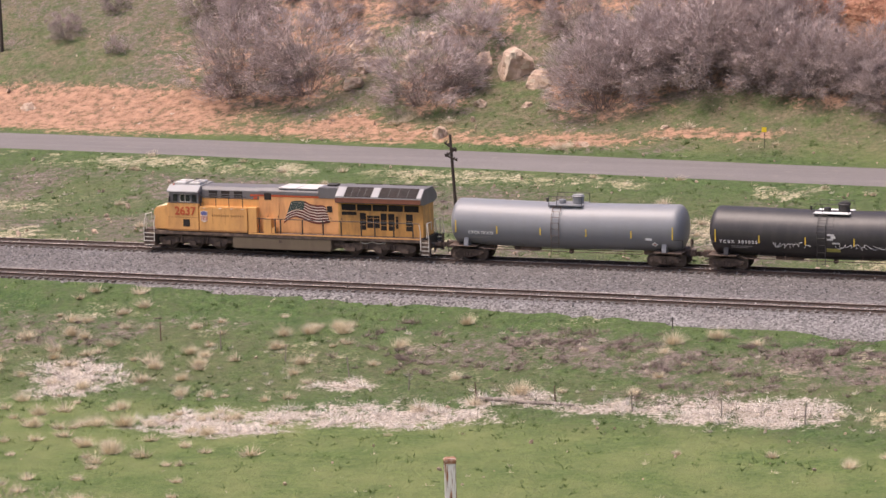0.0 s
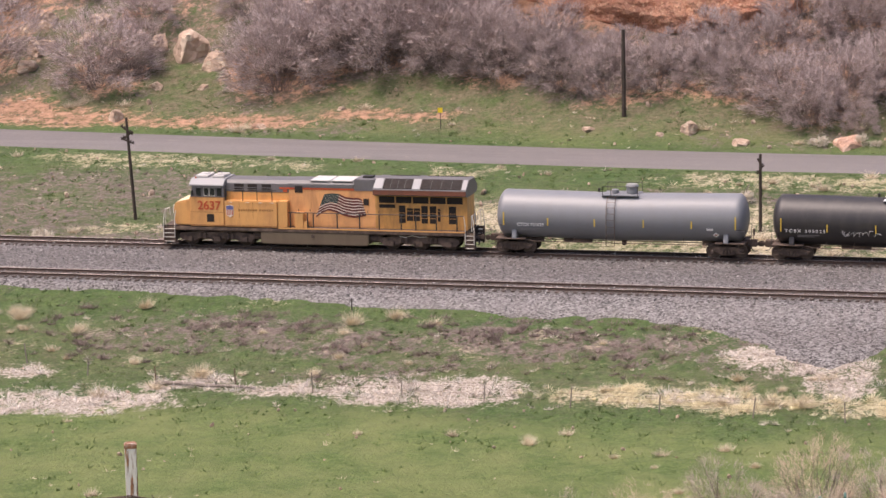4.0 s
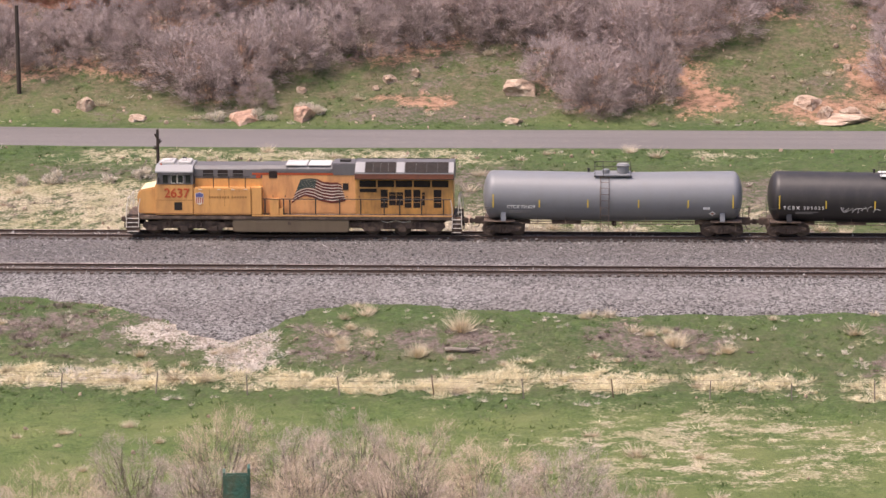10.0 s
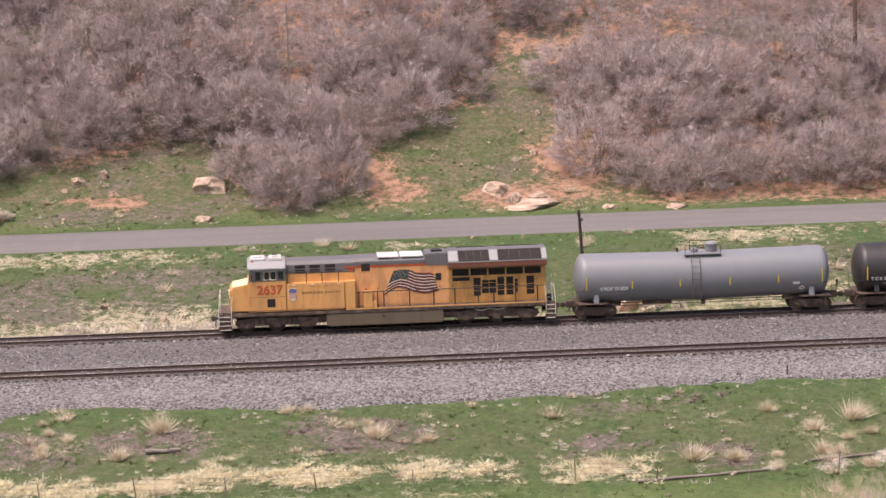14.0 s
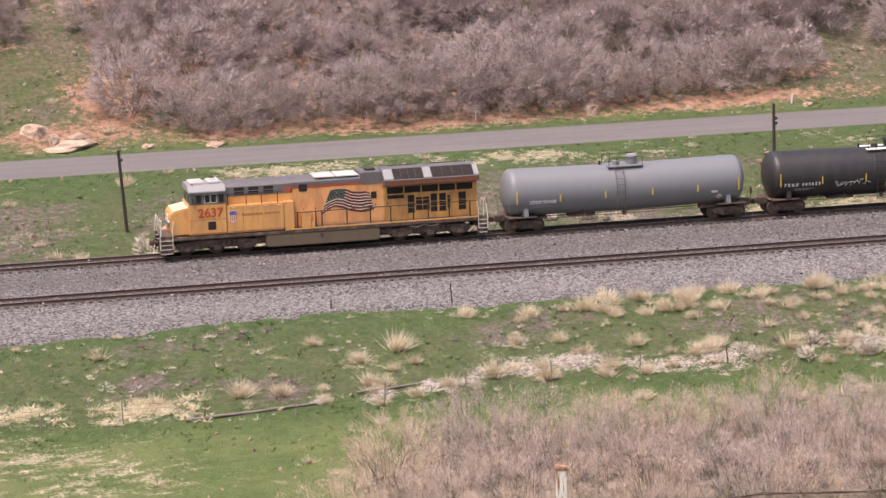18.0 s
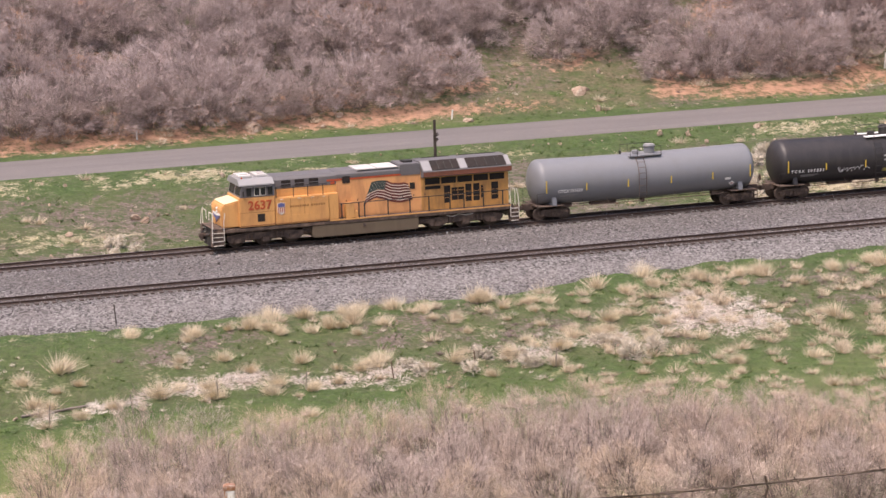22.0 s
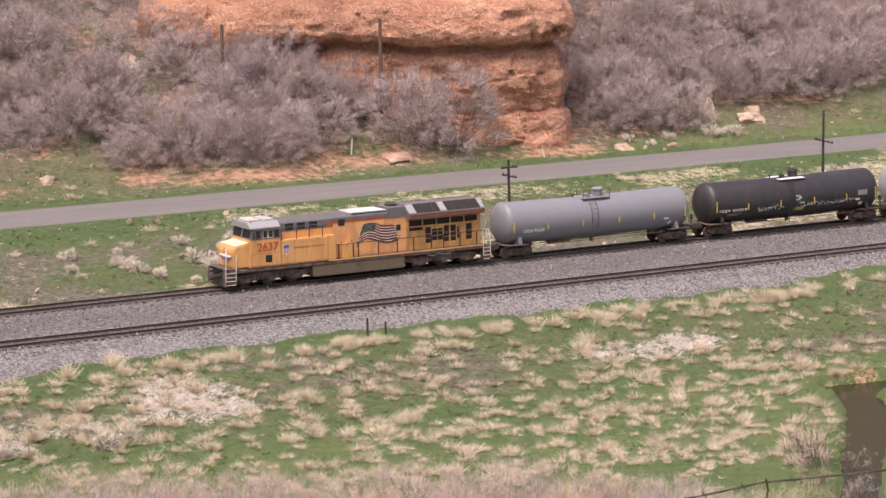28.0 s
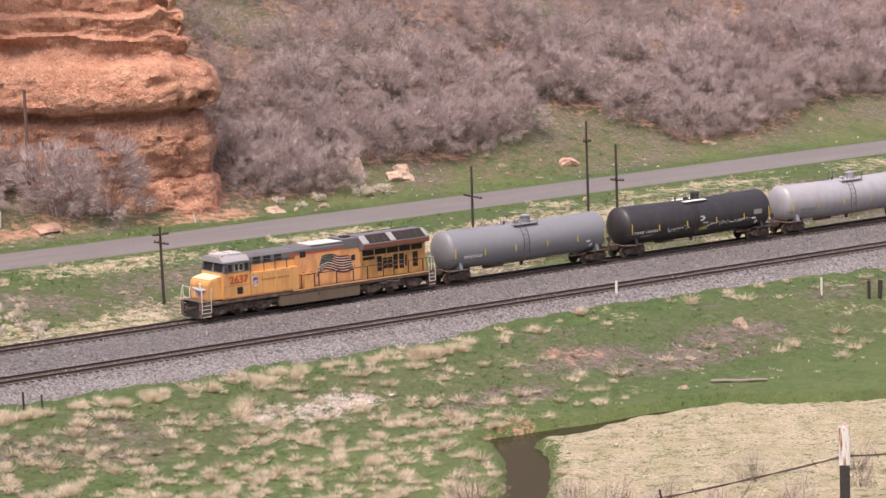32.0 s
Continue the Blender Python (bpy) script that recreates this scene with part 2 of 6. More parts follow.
POLE = plain("dark_creosote_timber", (0.05, 0.037, 0.03), 0.9, 0, (0.12, 0.09, 0.07), 0.4, 2.0)
GREY_WOOD = plain("grey_weathered_wood", (0.26, 0.22, 0.19), 0.9, 0, (0.12, 0.09, 0.07), 0.5, 4.0)
WHITE = plain("white_paint", (0.75, 0.74, 0.70), 0.6, 0, (0.4, 0.33, 0.27), 0.3, 6.0)
water_nodes = Nodes("still_brown_water", 0.12).colour((0.034, 0.031, 0.015))
water_nodes.b.inputs["Specular IOR Level"].default_value = 0.04
MUD_WATER = water_nodes.mat
WEEDS = twig_material("dead_weed_stalks", (0.17, 0.13, 0.115), (0.44, 0.355, 0.32))
GREEN_STEEL = plain("faded_green_post_paint", (0.06, 0.15, 0.12), 0.6, 0.2, (0.22, 0.13, 0.07), 0.6, 14, 60)
rust_nodes = Nodes("rusty_peeling_post", 0.8)
rust = rust_nodes.noise(3.0, 6, 0.7, co=rust_nodes.stretch(22, 22, 2.2), lo=0.46, hi=0.56)
rust_nodes.colour(rust_nodes.mix(rust, (0.78, 0.74, 0.69), rust_nodes.mix(rust_nodes.noise(40, 4), (0.16, 0.07, 0.035), (0.46, 0.19, 0.07)))).bump(rust, 0.003, 0.6)
RUSTY_POST = rust_nodes.mat
RUST_TOP = plain("bare_rust", (0.28, 0.125, 0.06), 0.9, 0, (0.72, 0.66, 0.6), 0.8, 30, 80)
DARK_POST = plain("dark_post_steel", (0.055, 0.05, 0.048), 0.7, 0.3, (0.15, 0.1, 0.07), 0.4, 20, 80)
WIRE = plain("rusty_wire", (0.10, 0.075, 0.06), 0.7, 0.5, (0.2, 0.12, 0.07), 0.4, 30, 90)
SIGN_YELLOW = plain("yellow_sign_paint", (0.80, 0.58, 0.02), 0.5, 0, (0.5, 0.35, 0.1), 0.15)
CHIPS = blade_material("broken_grey_stone", (0.06, 0.056, 0.053), (0.44, 0.42, 0.405))


# ---- mesh helpers ----
def mesh_of(name, verts, faces, material, smooth=False):
    me = bpy.data.meshes.new(name)
    me.from_pydata([tuple(v) for v in verts], [], [tuple(f) for f in faces])
    me.materials.append(material)
    if smooth:
        me.shade_smooth()
    return me


def grid_mesh(name, xs, ys, height, material, smooth=True):
    gx, gy = np.meshgrid(xs, ys)
    gz = height(gx, gy)
    v = np.stack([gx.ravel(), gy.ravel(), gz.ravel()], -1)
    n, k = len(xs), np.arange(len(xs) * (len(ys) - 1)).reshape(len(ys) - 1, len(xs))[:, :-1].ravel()
    f = np.stack([k, k + 1, k + n + 1, k + n], -1)
    return mesh_of(name, v.tolist(), f.tolist(), material, smooth), v


def fractal(x, y, seed=0.0):
    """Cheap uneven noise from 0 to 1 for many points at once."""
    v, a, s = 0.0, 1.0, 0.0
    for i, k in enumerate((0.11, 0.23, 0.49, 1.03)):
        v = v + a * np.sin(x * k * 1.7 + 3 * np.sin(y * k * 1.1 + seed + i) + i * 2.1 + seed) * np.sin(y * k * 1.9 + 2 * np.sin(x * k * 0.9 + seed * 2) + i)
        s, a = s + a, a * 0.62
    return 0.5 + 0.5 * v / s


# ---- where the brush grows ----
BRUSH_X = (-160, -115, -110, -102, -98, -91, -88, -84, -79, -74, -70, -62, -54, -48, -39, -33, -28.6, -23, -15, -7, -3, 1.6, 6, 8.2,
           12.5, 17, 24, 27, 31, 55, 84, 89, 97, 100, 112, 118, 123, 126, 133, 138, 143, 155, 160, 168, 176, 184, 196, 202, 211, 224, 260)
BRUSH_Y = (262, 243, 238, 239, 243, 237, 238, 246, 237, 235, 237, 238, 235, 232.5, 234, 232, 229, 232.5, 235, 239, 233, 226, 228, 235,
           238, 242, 238, 231, 229, 229, 231, 233, 235, 230, 228.5, 229, 235, 231, 229, 229, 229, 228, 233.5, 233, 232.5, 235.5, 240, 231, 230.5, 235.5, 236)
CLEARINGS = ((-131, 248, 17, 14), (-97, 246, 5, 5), (-84, 246, 7, 6), (-6.5, 235, 4, 5), (16, 235, 6, 6), (21, 246, 4, 3), (22, 238, 3.5, 8),
             (88, 234, 3.5, 6), (97.5, 233, 2.2, 5), (106, 246, 2.2, 8), (122, 233, 3, 5), (165, 231, 6, 3), (181, 233, 6, 4), (190, 237, 6, 5),
             (164, 258, 6, 5), (230, 233, 8, 4), (203, 258, 5, 3))
CLIFFS = ((-50, 252, 17.5, 9), (134.8, 242, 10.3, 11))


def brushy(x, y):
    """True where hillside brush stands."""
    if y < np.interp(x, BRUSH_X, BRUSH_Y):
        return False
    if any(((x - a) / p) ** 2 + ((y - b) / q) ** 2 < 1 for a, b, p, q in CLEARINGS):
        return False
    return not any(abs(x - a) < p and abs(y - b) < q for a, b, p, q in CLIFFS)


# ---- ground ----
def spots(x, y, *rows):
    """How much a point lies within soft ovals of (x, y, half length, half width)."""
    wx, wy = x + 5.0 * (fractal(x * 1.3, y * 1.3, 2.5) - 0.5), y + 2.6 * (fractal(x * 1.6, y * 1.6, 5.5) - 0.5)
    best = np.zeros_like(x)
    for a, b, p, q in rows:
        best = np.maximum(best, 1 - ramp(np.hypot((wx - a) / p, (wy - b) / q), 0.45, 1.3))
    return best


STRAW_LINE = ((-37, 160.6), (-30, 160.6), (-22, 160.8), (-15.5, 160.4), (-10.5, 159.6), (-5, 160.3), (-2, 161.2), (3, 160.1), (6, 161), (12, 160.6), (18.5, 159.8), (21, 159.4))
FENCE_PATH = ((28, 158.8), (34.6, 159.7), (39.3, 161.1), (45.2, 161.6), (48, 160), (53.6, 161), (59, 161), (65, 162), (70, 162))
FLUFF = ((-73, 153, 4.2, 3.2), (-66, 156, 6.5, 2.2), (-60, 157.9, 4.5, 1.5), (-68.3, 160.7, 2.4, 1.0), (-42.3, 160.3, 7.0, 1.9), (-84.8, 160.5, 3.6, 3.2), (-20, 164.3, 2.5, 3.0), (-50, 159.9, 4, 0.9),
         (-57, 161, 3, 1.5), (108, 163.6, 6, 1.4), (75.3, 164.6, 3.6, 3.2), (51, 160.4, 4, 1.2), (41, 161.6, 4, 1.0), (-24, 166, 2.5, 1.2), (-27, 160.2, 3, 0.9))


def straw_band(x, y):
    """The strip of tall yellow straw at the foot of the embankment, with gaps."""
    wide = 0.2 + 2.1 * fractal(x * 3.4, y * 0 + 2.0, 8.0)
    gaps = (0.35 + 0.65 * ramp(fractal(x * 5, y * 5, 2.0), 0.3, 0.5)) * ramp(fractal(x * 2.6, x * 0 + 3, 2.0), 0.24, 0.42) * ramp(x, -39, -34) * (1 - ramp(x, 19, 23))
    return (1 - ramp(off_line(x, y + 1.8 * (fractal(x * 4, y * 4, 7.0) - 0.5), STRAW_LINE) / wide, 0.5, 1.3)) * gaps


def fluff_of(x, y):
    """Pale pinkish dead weeds: patches on the embankment and a thin line along the old fence."""
    line = (1 - ramp(off_line(x, y, FENCE_PATH) / (0.1 + 0.9 * fractal(x * 4, y * 2, 4.4)), 0.6, 1.2)) * ramp(fractal(x * 5, x * 0 + 1, 3.1), 0.35, 0.5)
    return np.maximum(spots(x, y, *FLUFF) * (0.45 + 0.8 * ramp(fractal(x * 6, y * 6, 8.3), 0.3, 0.6)), 0.8 * line)


def cover_of(x, y):
    s = road_shift(x) * ramp(y, 192, 212)
    u = y - s
    n1, n2, n3 = fractal(x, y, 1.0), fractal(x * 0.6, y, 4.0), fractal(x * 2.2, y * 2.2, 7.0)
    straw = straw_band(x, y)
    straw = np.maximum(straw, spots(x, y, (8, 149.5, 12.5, 8)) * ramp(fractal(x * 7, y * 9, 3.0), 0.38, 0.56) * 0.8)
    straw = np.maximum(straw, 0.12 * ramp(x, 50, 80) * (1 - ramp(x, 120, 132)) * ramp(n3, 0.42, 0.6) * ramp(y, 135, 145) * (1 - ramp(y, 166, 170)))
    straw = np.maximum(straw, 0.8 * ramp(n2, 0.5, 0.62) * ramp(y, 189.5, 191) * (1 - ramp(u, 197, 204)))
    straw = np.maximum(straw, 0.75 * ramp(n1, 0.45, 0.6) * ramp(u, 208, 211) * (1 - ramp(u, 212, 214)))
    straw = np.maximum(straw, spots(x, y, (-42, 203, 22, 4), (-32, 198, 12, 4), (-12, 191.5, 14, 1.8), (104, 194, 12, 3.5), (170, 206, 40, 4)) * 0.9)
    straw = np.maximum(straw, 0.25 * ramp(n3, 0.6, 0.75) * ramp(y, 154, 158) * (1 - ramp(y, 186, 192)))
    straw = straw * 0.78 * (0.5 + 0.75 * ramp(fractal(x * 4, y * 4, 9.0), 0.25, 0.7))
    bar = np.interp(x, [p[0] for p in BROOK], [p[1] for p in BROOK])
    straw = np.maximum(straw, ramp(bar - y, 0.6, 1.4) * ramp(x - np.interp(y, [p[1] for p in POOL], [p[0] for p in POOL]), 1.8, 3.0) * (0.72 + 0.25 * n1))
    lim = np.interp(x, BRUSH_X, BRUSH_Y)
    soil = np.maximum(ramp(y, lim - 1.2, lim + 0.3) * (1 - ramp(y, lim + 1.5, lim + 4)) * 0.5 * ramp(n1, 0.3, 0.55), ramp(y, lim + 1, lim + 3) * 0.6 * ramp(n2, 0.4, 0.6))
    soil = np.maximum(soil, spots(x, u, (-122, 229, 17, 5.5), (-95, 227, 9, 3), (-76, 227.5, 8, 1.6), (-64, 229.5, 6, 1.2), (20, 228, 5, 3), (45, 227, 22, 2.4),
                                  (72, 227.5, 16, 2.0), (111, 227, 9, 1.8), (121, 229, 6, 3.4), (23, 234, 4, 5), (140, 226.5, 6, 1.6), (101, 229, 4, 2)) * 0.78)
    for a, b, p, q in CLEARINGS:
        soil = soil * (1 - 0.75 * (1 - ramp(np.hypot((x - a) / p, (y - b) / q), 0.7, 1.2)))
    face = ramp(u, 224.6, 225.4) * (1 - ramp(u, 232.5, 234.5)) * (1 - ramp(x, -112, -106)) * ramp(x, -165, -150)
    face = np.maximum(face, ramp(u, 224.8, 226) * (1 - ramp(u, 227.0, 229.0)) * (1 - ramp(x, -82, -72)) * (0.45 + 0.5 * n3) * ramp(x, -114, -108))
    face = np.maximum(face, ramp(y, 225.0, 225.8) * (1 - ramp(y, 229.5, 231.5)) * ramp(x, 24, 30) * (1 - ramp(x, 68, 86)) * (0.1 + 0.7 * n3))
    soil = np.maximum(soil, face * (0.7 + 0.6 * (fractal(x * 6, y * 6, 4.0) - 0.2)))
    soil = np.maximum(soil, spots(x, y, (9.5, 231.5, 2.0, 5.0), (24.5, 232, 2.4, 7), (-80, 242, 3, 2), (122, 227.6, 7, 1.6)) * 0.75)
    soil = np.maximum(soil, spots(x, y, (130, 250, 16, 14), (-50, 252, 24, 10)))
    soil = np.maximum(soil, spots(x, y, (132.4, 164.5, 2.6, 1.2)) * 0.4)
    soil = np.maximum(soil, spots(x, y, (-12.3, 229.7, 2.6, 1.3), (10.4, 230.5, 3, 2.2), (23.2, 232, 2.6, 4), (19, 228.3, 3, 1.2), (-97.5, 236, 3, 2.2)) * 0.9)
    soil = np.maximum(soil, spots(x, y, (119.2, 154.7, 2.8, 0.9)) * 0.6)
    litter = ramp(y, lim - 0.5, lim + 1.5) * 0.9
    for a, b, p, q in CLEARINGS:
        litter = litter * (1 - 0.5 * (1 - ramp(np.hypot((x - a) / p, (y - b) / q), 0.7, 1.2)))
    litter = np.maximum(litter, 0.45 * ramp(n2, 0.55, 0.68) * ramp(y, 159, 161) * (1 - ramp(y, 168, 171)))
    litter = np.maximum(litter, spots(x, y, (-57, 168, 7, 2.4), (-50, 166.8, 7, 2.6), (-39.5, 167, 8, 2.4), (-31, 166.4, 5, 2.2), (-15, 165, 2.8, 3), (-7, 165.8, 4, 2.4), (4, 165.4, 5, 2.4),
                                      (41, 166, 3.8, 2.0), (55, 165, 3.4, 1.8), (24.8, 161.5, 2, 1.4), (19.5, 163.2, 2.5, 1.2), (122.5, 160.2, 4.5, 1.8), (133, 164, 5, 2), (139.5, 161, 6, 2.6), (147, 163.5, 6, 2)) * (0.2 + 0.85 * ramp(fractal(x * 5, y * 5, 7.7), 0.32, 0.58)))
    litter = np.maximum(litter, 0.62 * ramp(n1, 0.4, 0.6) * ramp(y, 190, 193) * (1 - ramp(u, 206, 211)))
    litter = np.maximum(litter, 0.5 * ramp(n1, 0.45, 0.65) * ramp(u, 223, 226))
    return straw, soil, litter


def steps(*runs):
    return np.concatenate([np.arange(a, b, s) for a, b, s in runs])


def pool_dist(x, y):
    """Distance from the pool, which narrows downstream."""
    return off_line(x, y, POOL) * (1.2 + 0.35 * (fractal(x * 4, y * 4, 1.5) - 0.5) + 0.35 * (1 - ramp(y, 129, 141)))


def dig(x, y):
    """The land with the creek cut into the meadow."""
    z = land(x, y)
    cut = np.maximum(1 - ramp(pool_dist(x, y), 1.1, 2.1), 0.95 * (1 - ramp(off_line(x, y, BROOK) * (0.75 + 0.5 * ramp(x, 121, 127)), 0.9, 1.8)))
    return z - 1.5 * cut


gx = steps((-3000, -400, 200), (-400, -150, 25), (-150, 96, 1.15), (96, 165, 0.85), (165, 262, 1.15), (262, 500, 25), (500, 3001, 250))
gy = steps((-900, -50, 50), (-50, 110, 8), (110, 134, 1.0), (134, 158, 0.7), (158, 172, 1.0), (172, 190, 2), (190, 275, 1.0), (275, 420, 8), (420, 3001, 120))


def rough_land(x, y):
    z = dig(x, y)
    return z + 0.16 * (fractal(x * 2.5, y * 2.5, 2.0) - 0.5) * (1 - ramp(y, 168, 172) * (1 - ramp(y, 189, 191))) * (1 - ramp(y - road_shift(x), 211, 213) * (1 - ramp(y - road_shift(x), 223.5, 225)))


ground_mesh, gv = grid_mesh("ground", gx, gy, rough_land, MEADOW)
layer = ground_mesh.color_attributes.new("cover", "FLOAT_COLOR", "POINT")
a, b, c = cover_of(gv[:, 0], gv[:, 1])
layer.data.foreach_set("color", np.stack([a, b, c, np.ones_like(a)], -1).astype(np.float32).ravel())
gu = gv[:, 1] - road_shift(gv[:, 0])
dull = ground_mesh.attributes.new("dull", "FLOAT", "POINT")
dull.data.foreach_set("value", np.clip(0.95 * ramp(gu, 224, 228) + 0.35 * ramp(gv[:, 1], 190, 193) * (1 - ramp(gu, 206, 211)) + 0.35 * ramp(gv[:, 1], 158, 161) * (1 - ramp(gv[:, 1], 166, 170)), 0, 1).astype(np.float32))
weedy = ground_mesh.attributes.new("fluff", "FLOAT", "POINT")
weedy.data.foreach_set("value", fluff_of(gv[:, 0], gv[:, 1]).astype(np.float32))
lush = ground_mesh.attributes.new("lush", "FLOAT", "POINT")
fresh = np.maximum(1 - ramp(gv[:, 1] + 3 * (fractal(gv[:, 0], gv[:, 1], 3.3) - 0.5), 154.5, 159), 0.4 * ramp(gu, 222.5, 224) * (1 - ramp(gu, 226, 231)) * ramp(fractal(gv[:, 0] * 1.4, gv[:, 1] * 1.4, 6.1), 0.35, 0.6))
fresh = fresh * (1 - 0.65 * ramp(gv[:, 0], 40, 70) * (gv[:, 1] < 170))
lush.data.foreach_set("value", fresh.astype(np.float32))
ground = tagged(new("ground", ground_mesh), "rough canyon floor and hillside of green and straw-coloured grass", "ground", kind="structure")

# ---- road ----
road_x = steps((-1500, -400, 100), (-400, 400, 3), (400, 1501, 100))


def strip(name, xs, edges, height, material):
    """A ribbon between lines y = f(x), as thick as it is laid on."""
    verts, faces, n = [], [], len(edges)
    for x in xs:
        for e, h in zip(edges, height):
            y = float(e(x))
            verts.append((x, y, float(land(x, y)) + h))
    for i in range(len(xs) - 1):
        for j in range(n - 1):
            k = i * n + j
            faces.append((k, k + n, k + n + 1, k + 1))
    return mesh_of(name, verts, faces, material, True)


road_edges = [lambda x, e=e: e + road_shift(x) for e in (213.9, 214.3, 218.6, 222.6, 223.0)]
tagged(new("road", strip("road", road_x, road_edges, (-0.06, 0.05, 0.12, 0.05, -0.06), ASPHALT)), "worn grey asphalt road without markings", "road", kind="structure")

# ---- ballast ----
SHOULDER_X = (-200, -98, -65, -41, -29, -25.5, -22, -20, -18.2, -15.8, -13, 4, 13, 30, 40, 64, 69, 97, 125, 136, 170, 260)
SHOULDER_Y = (175.0, 174.0, 172.6, 171.0, 170.6, 168.4, 165.5, 164.7, 165.8, 169.0, 170.4, 169.0, 168.9, 170.4, 169.7, 169.3, 171.0, 171.0, 170.5, 172.2, 170.8, 171.5)
bal_x, bal_y = steps((-400, -150, 10), (-150, 262, 0.8), (262, 600, 10)), steps((162, 173.2, 0.4), (173.2, 192.6, 0.3))


def ballast_height(x, y):
    edge = np.interp(x, SHOULDER_X, SHOULDER_Y) + 0.9 * (fractal(x * 2, x * 0, 3.0) - 0.5) + 1.1 * (fractal(x * 7, y * 7, 1.0) - 0.5)
    lay = np.interp(y, (edge.min() - 9, 0), (0, 0)) - 0.35 + 0.45 * ramp(y, edge - 0.5, edge + 0.9)
    lay = lay - 0.45 * ramp(y, 190.0, 191.2)
    for t in (NEAR_TRACK, FAR_TRACK):
        lay = lay - 0.10 * np.exp(-((np.abs(y - t) - 1.5) / 0.28) ** 2)
    z = land(x, y) + lay + 0.05 * (fractal(x * 3, y * 3, 5.0) - 0.5)
    return z - 0.05 * np.exp(-((y - 171.6) / 0.5) ** 2)


ballast_mesh, bv = grid_mesh("ballast", bal_x, bal_y, ballast_height, BALLAST)
# Oily track beds; the train's shade is painted into the far one too.
oil_and_shade = ballast_mesh.attributes.new("oil_and_shade", "FLOAT", "POINT")
dark = np.maximum(np.exp(-((bv[:, 1] - FAR_TRACK) / 1.4) ** 4), 0.75 * np.exp(-((bv[:, 1] - NEAR_TRACK) / 1.4) ** 4))
dark = np.maximum(dark, 0.38 * np.exp(-((bv[:, 1] - 182.2) / 3.8) ** 4))
oil_and_shade.data.foreach_set("value", dark.astype(np.float32))
pale = ballast_mesh.attributes.new("pale", "FLOAT", "POINT")
pale.data.foreach_set("value", (np.exp(-((bv[:, 1] - 172.2) / 0.9) ** 2) * (0.5 + fractal(bv[:, 0] * 2, bv[:, 1] * 3, 2.0))).astype(np.float32))
tagged(new("ballast", ballast_mesh), "wide bed of grey crushed stone ballast", "ballast", kind="structure")

brng = np.random.default_rng(31)
chip_x, chip_y = brng.uniform(-110, 190, 64000), brng.uniform(164, 190.5, 64000)
chip_z = ballast_height(chip_x, chip_y)
shown = chip_z > land(chip_x, chip_y) - 0.05
chip_c = np.stack([chip_x, chip_y, chip_z], -1)[shown]
chip_v = chip_c[:, None] + brng.normal(0, 1, (len(chip_c), 4, 3)) * brng.uniform(0.03, 0.06, (len(chip_c), 1, 1)) + (0, 0, 0.02)
chip_f = (np.arange(len(chip_c)) * 4)[:, None, None] + np.array([(0, 1, 2), (0, 2, 3), (0, 3, 1), (1, 3, 2)])[None]
tagged(new("ballast_stones", mesh_of("ballast_stones", chip_v.reshape(-1, 3).tolist(), chip_f.reshape(-1, 3).tolist(), CHIPS)),
       "loose grey crushed stones on the ballast bed", "stones", kind="stuff")


# ---- tracks ----
def box_data(sx, sy, sz, chamfer=0.0):
    bm = bmesh.new()
    bmesh.ops.create_cube(bm, size=1, matrix=Matrix.Diagonal((sx, sy, sz, 1)))
    if chamfer:
        bmesh.ops.bevel(bm, geom=bm.edges[:], offset=chamfer, segments=1, affect="EDGES")
    return bm


def data_of(bm, name, material):
    me = bpy.data.meshes.new(name)
    bm.to_mesh(me)
    bm.free()
    me.materials.append(material)
    return me


def rail_mesh():
    """Rail section: foot, web and head, 2 km long."""
    section = ((-0.07, -0.17), (0.07, -0.17), (0.07, -0.155), (0.012, -0.135), (0.012, -0.045), (0.036, -0.035), (0.036, -0.006), (0.03, 0),
               (-0.03, 0), (-0.036, -0.006), (-0.036, -0.035), (-0.012, -0.045), (-0.012, -0.135), (-0.07, -0.155))
    n = len(section)
    verts = [(x, y, z) for x in (-700, 900) for y, z in section]
    faces = [(i, (i + 1) % n, n + (i + 1) % n, n + i) for i in range(n)]
    me = mesh_of("rail", verts, faces, RAIL_STEEL)
    me.materials.append(RAIL_HEAD)
    for i in (6, 7, 8):
        me.polygons[i].material_index = 1
    return me


rail_data = rail_mesh()
tie_data = data_of(box_data(0.23, 2.6, 0.18, 0.012), "tie", TIE)
for name, ty, lo in (("near_track", NEAR_TRACK, 40), ("far_track", FAR_TRACK, -60)):
    track = tagged(new(name), "railway track with rusty rails on timber ties", "track", kind="structure")
    track.location = (0, ty, 0)
    for side in (-0.755, 0.755):
        r = new("rail", rail_data)
        r.parent, r.location = track, (0, side, 0)
    rest, n = [], 0
    rnd = random.Random(ty)
    for i in range(-420, 640):
        x = i * 0.56
        m = pose(x, rnd.uniform(-0.06, 0.06), -0.262 + rnd.uniform(-0.012, 0.012), 0, 0, rnd.uniform(-1.2, 1.2))
        if -45 <= i < 255 - 0:
            t = new("tie", tie_data)
            t.parent, t.matrix_basis = track, m
        else:
            rest.append(m)
    verts, faces = [], []
    base = [v.co.copy() for v in tie_data.vertices]
    polys = [tuple(p.vertices) for p in tie_data.polygons]
    for m in rest:
        k = len(verts)
        verts += [m @ v for v in base]
        faces += [tuple(k + i for i in p) for p in polys]
    far = tagged(new("ties", mesh_of("ties", verts, faces, TIE)), kind="stuff")
    far.parent = track


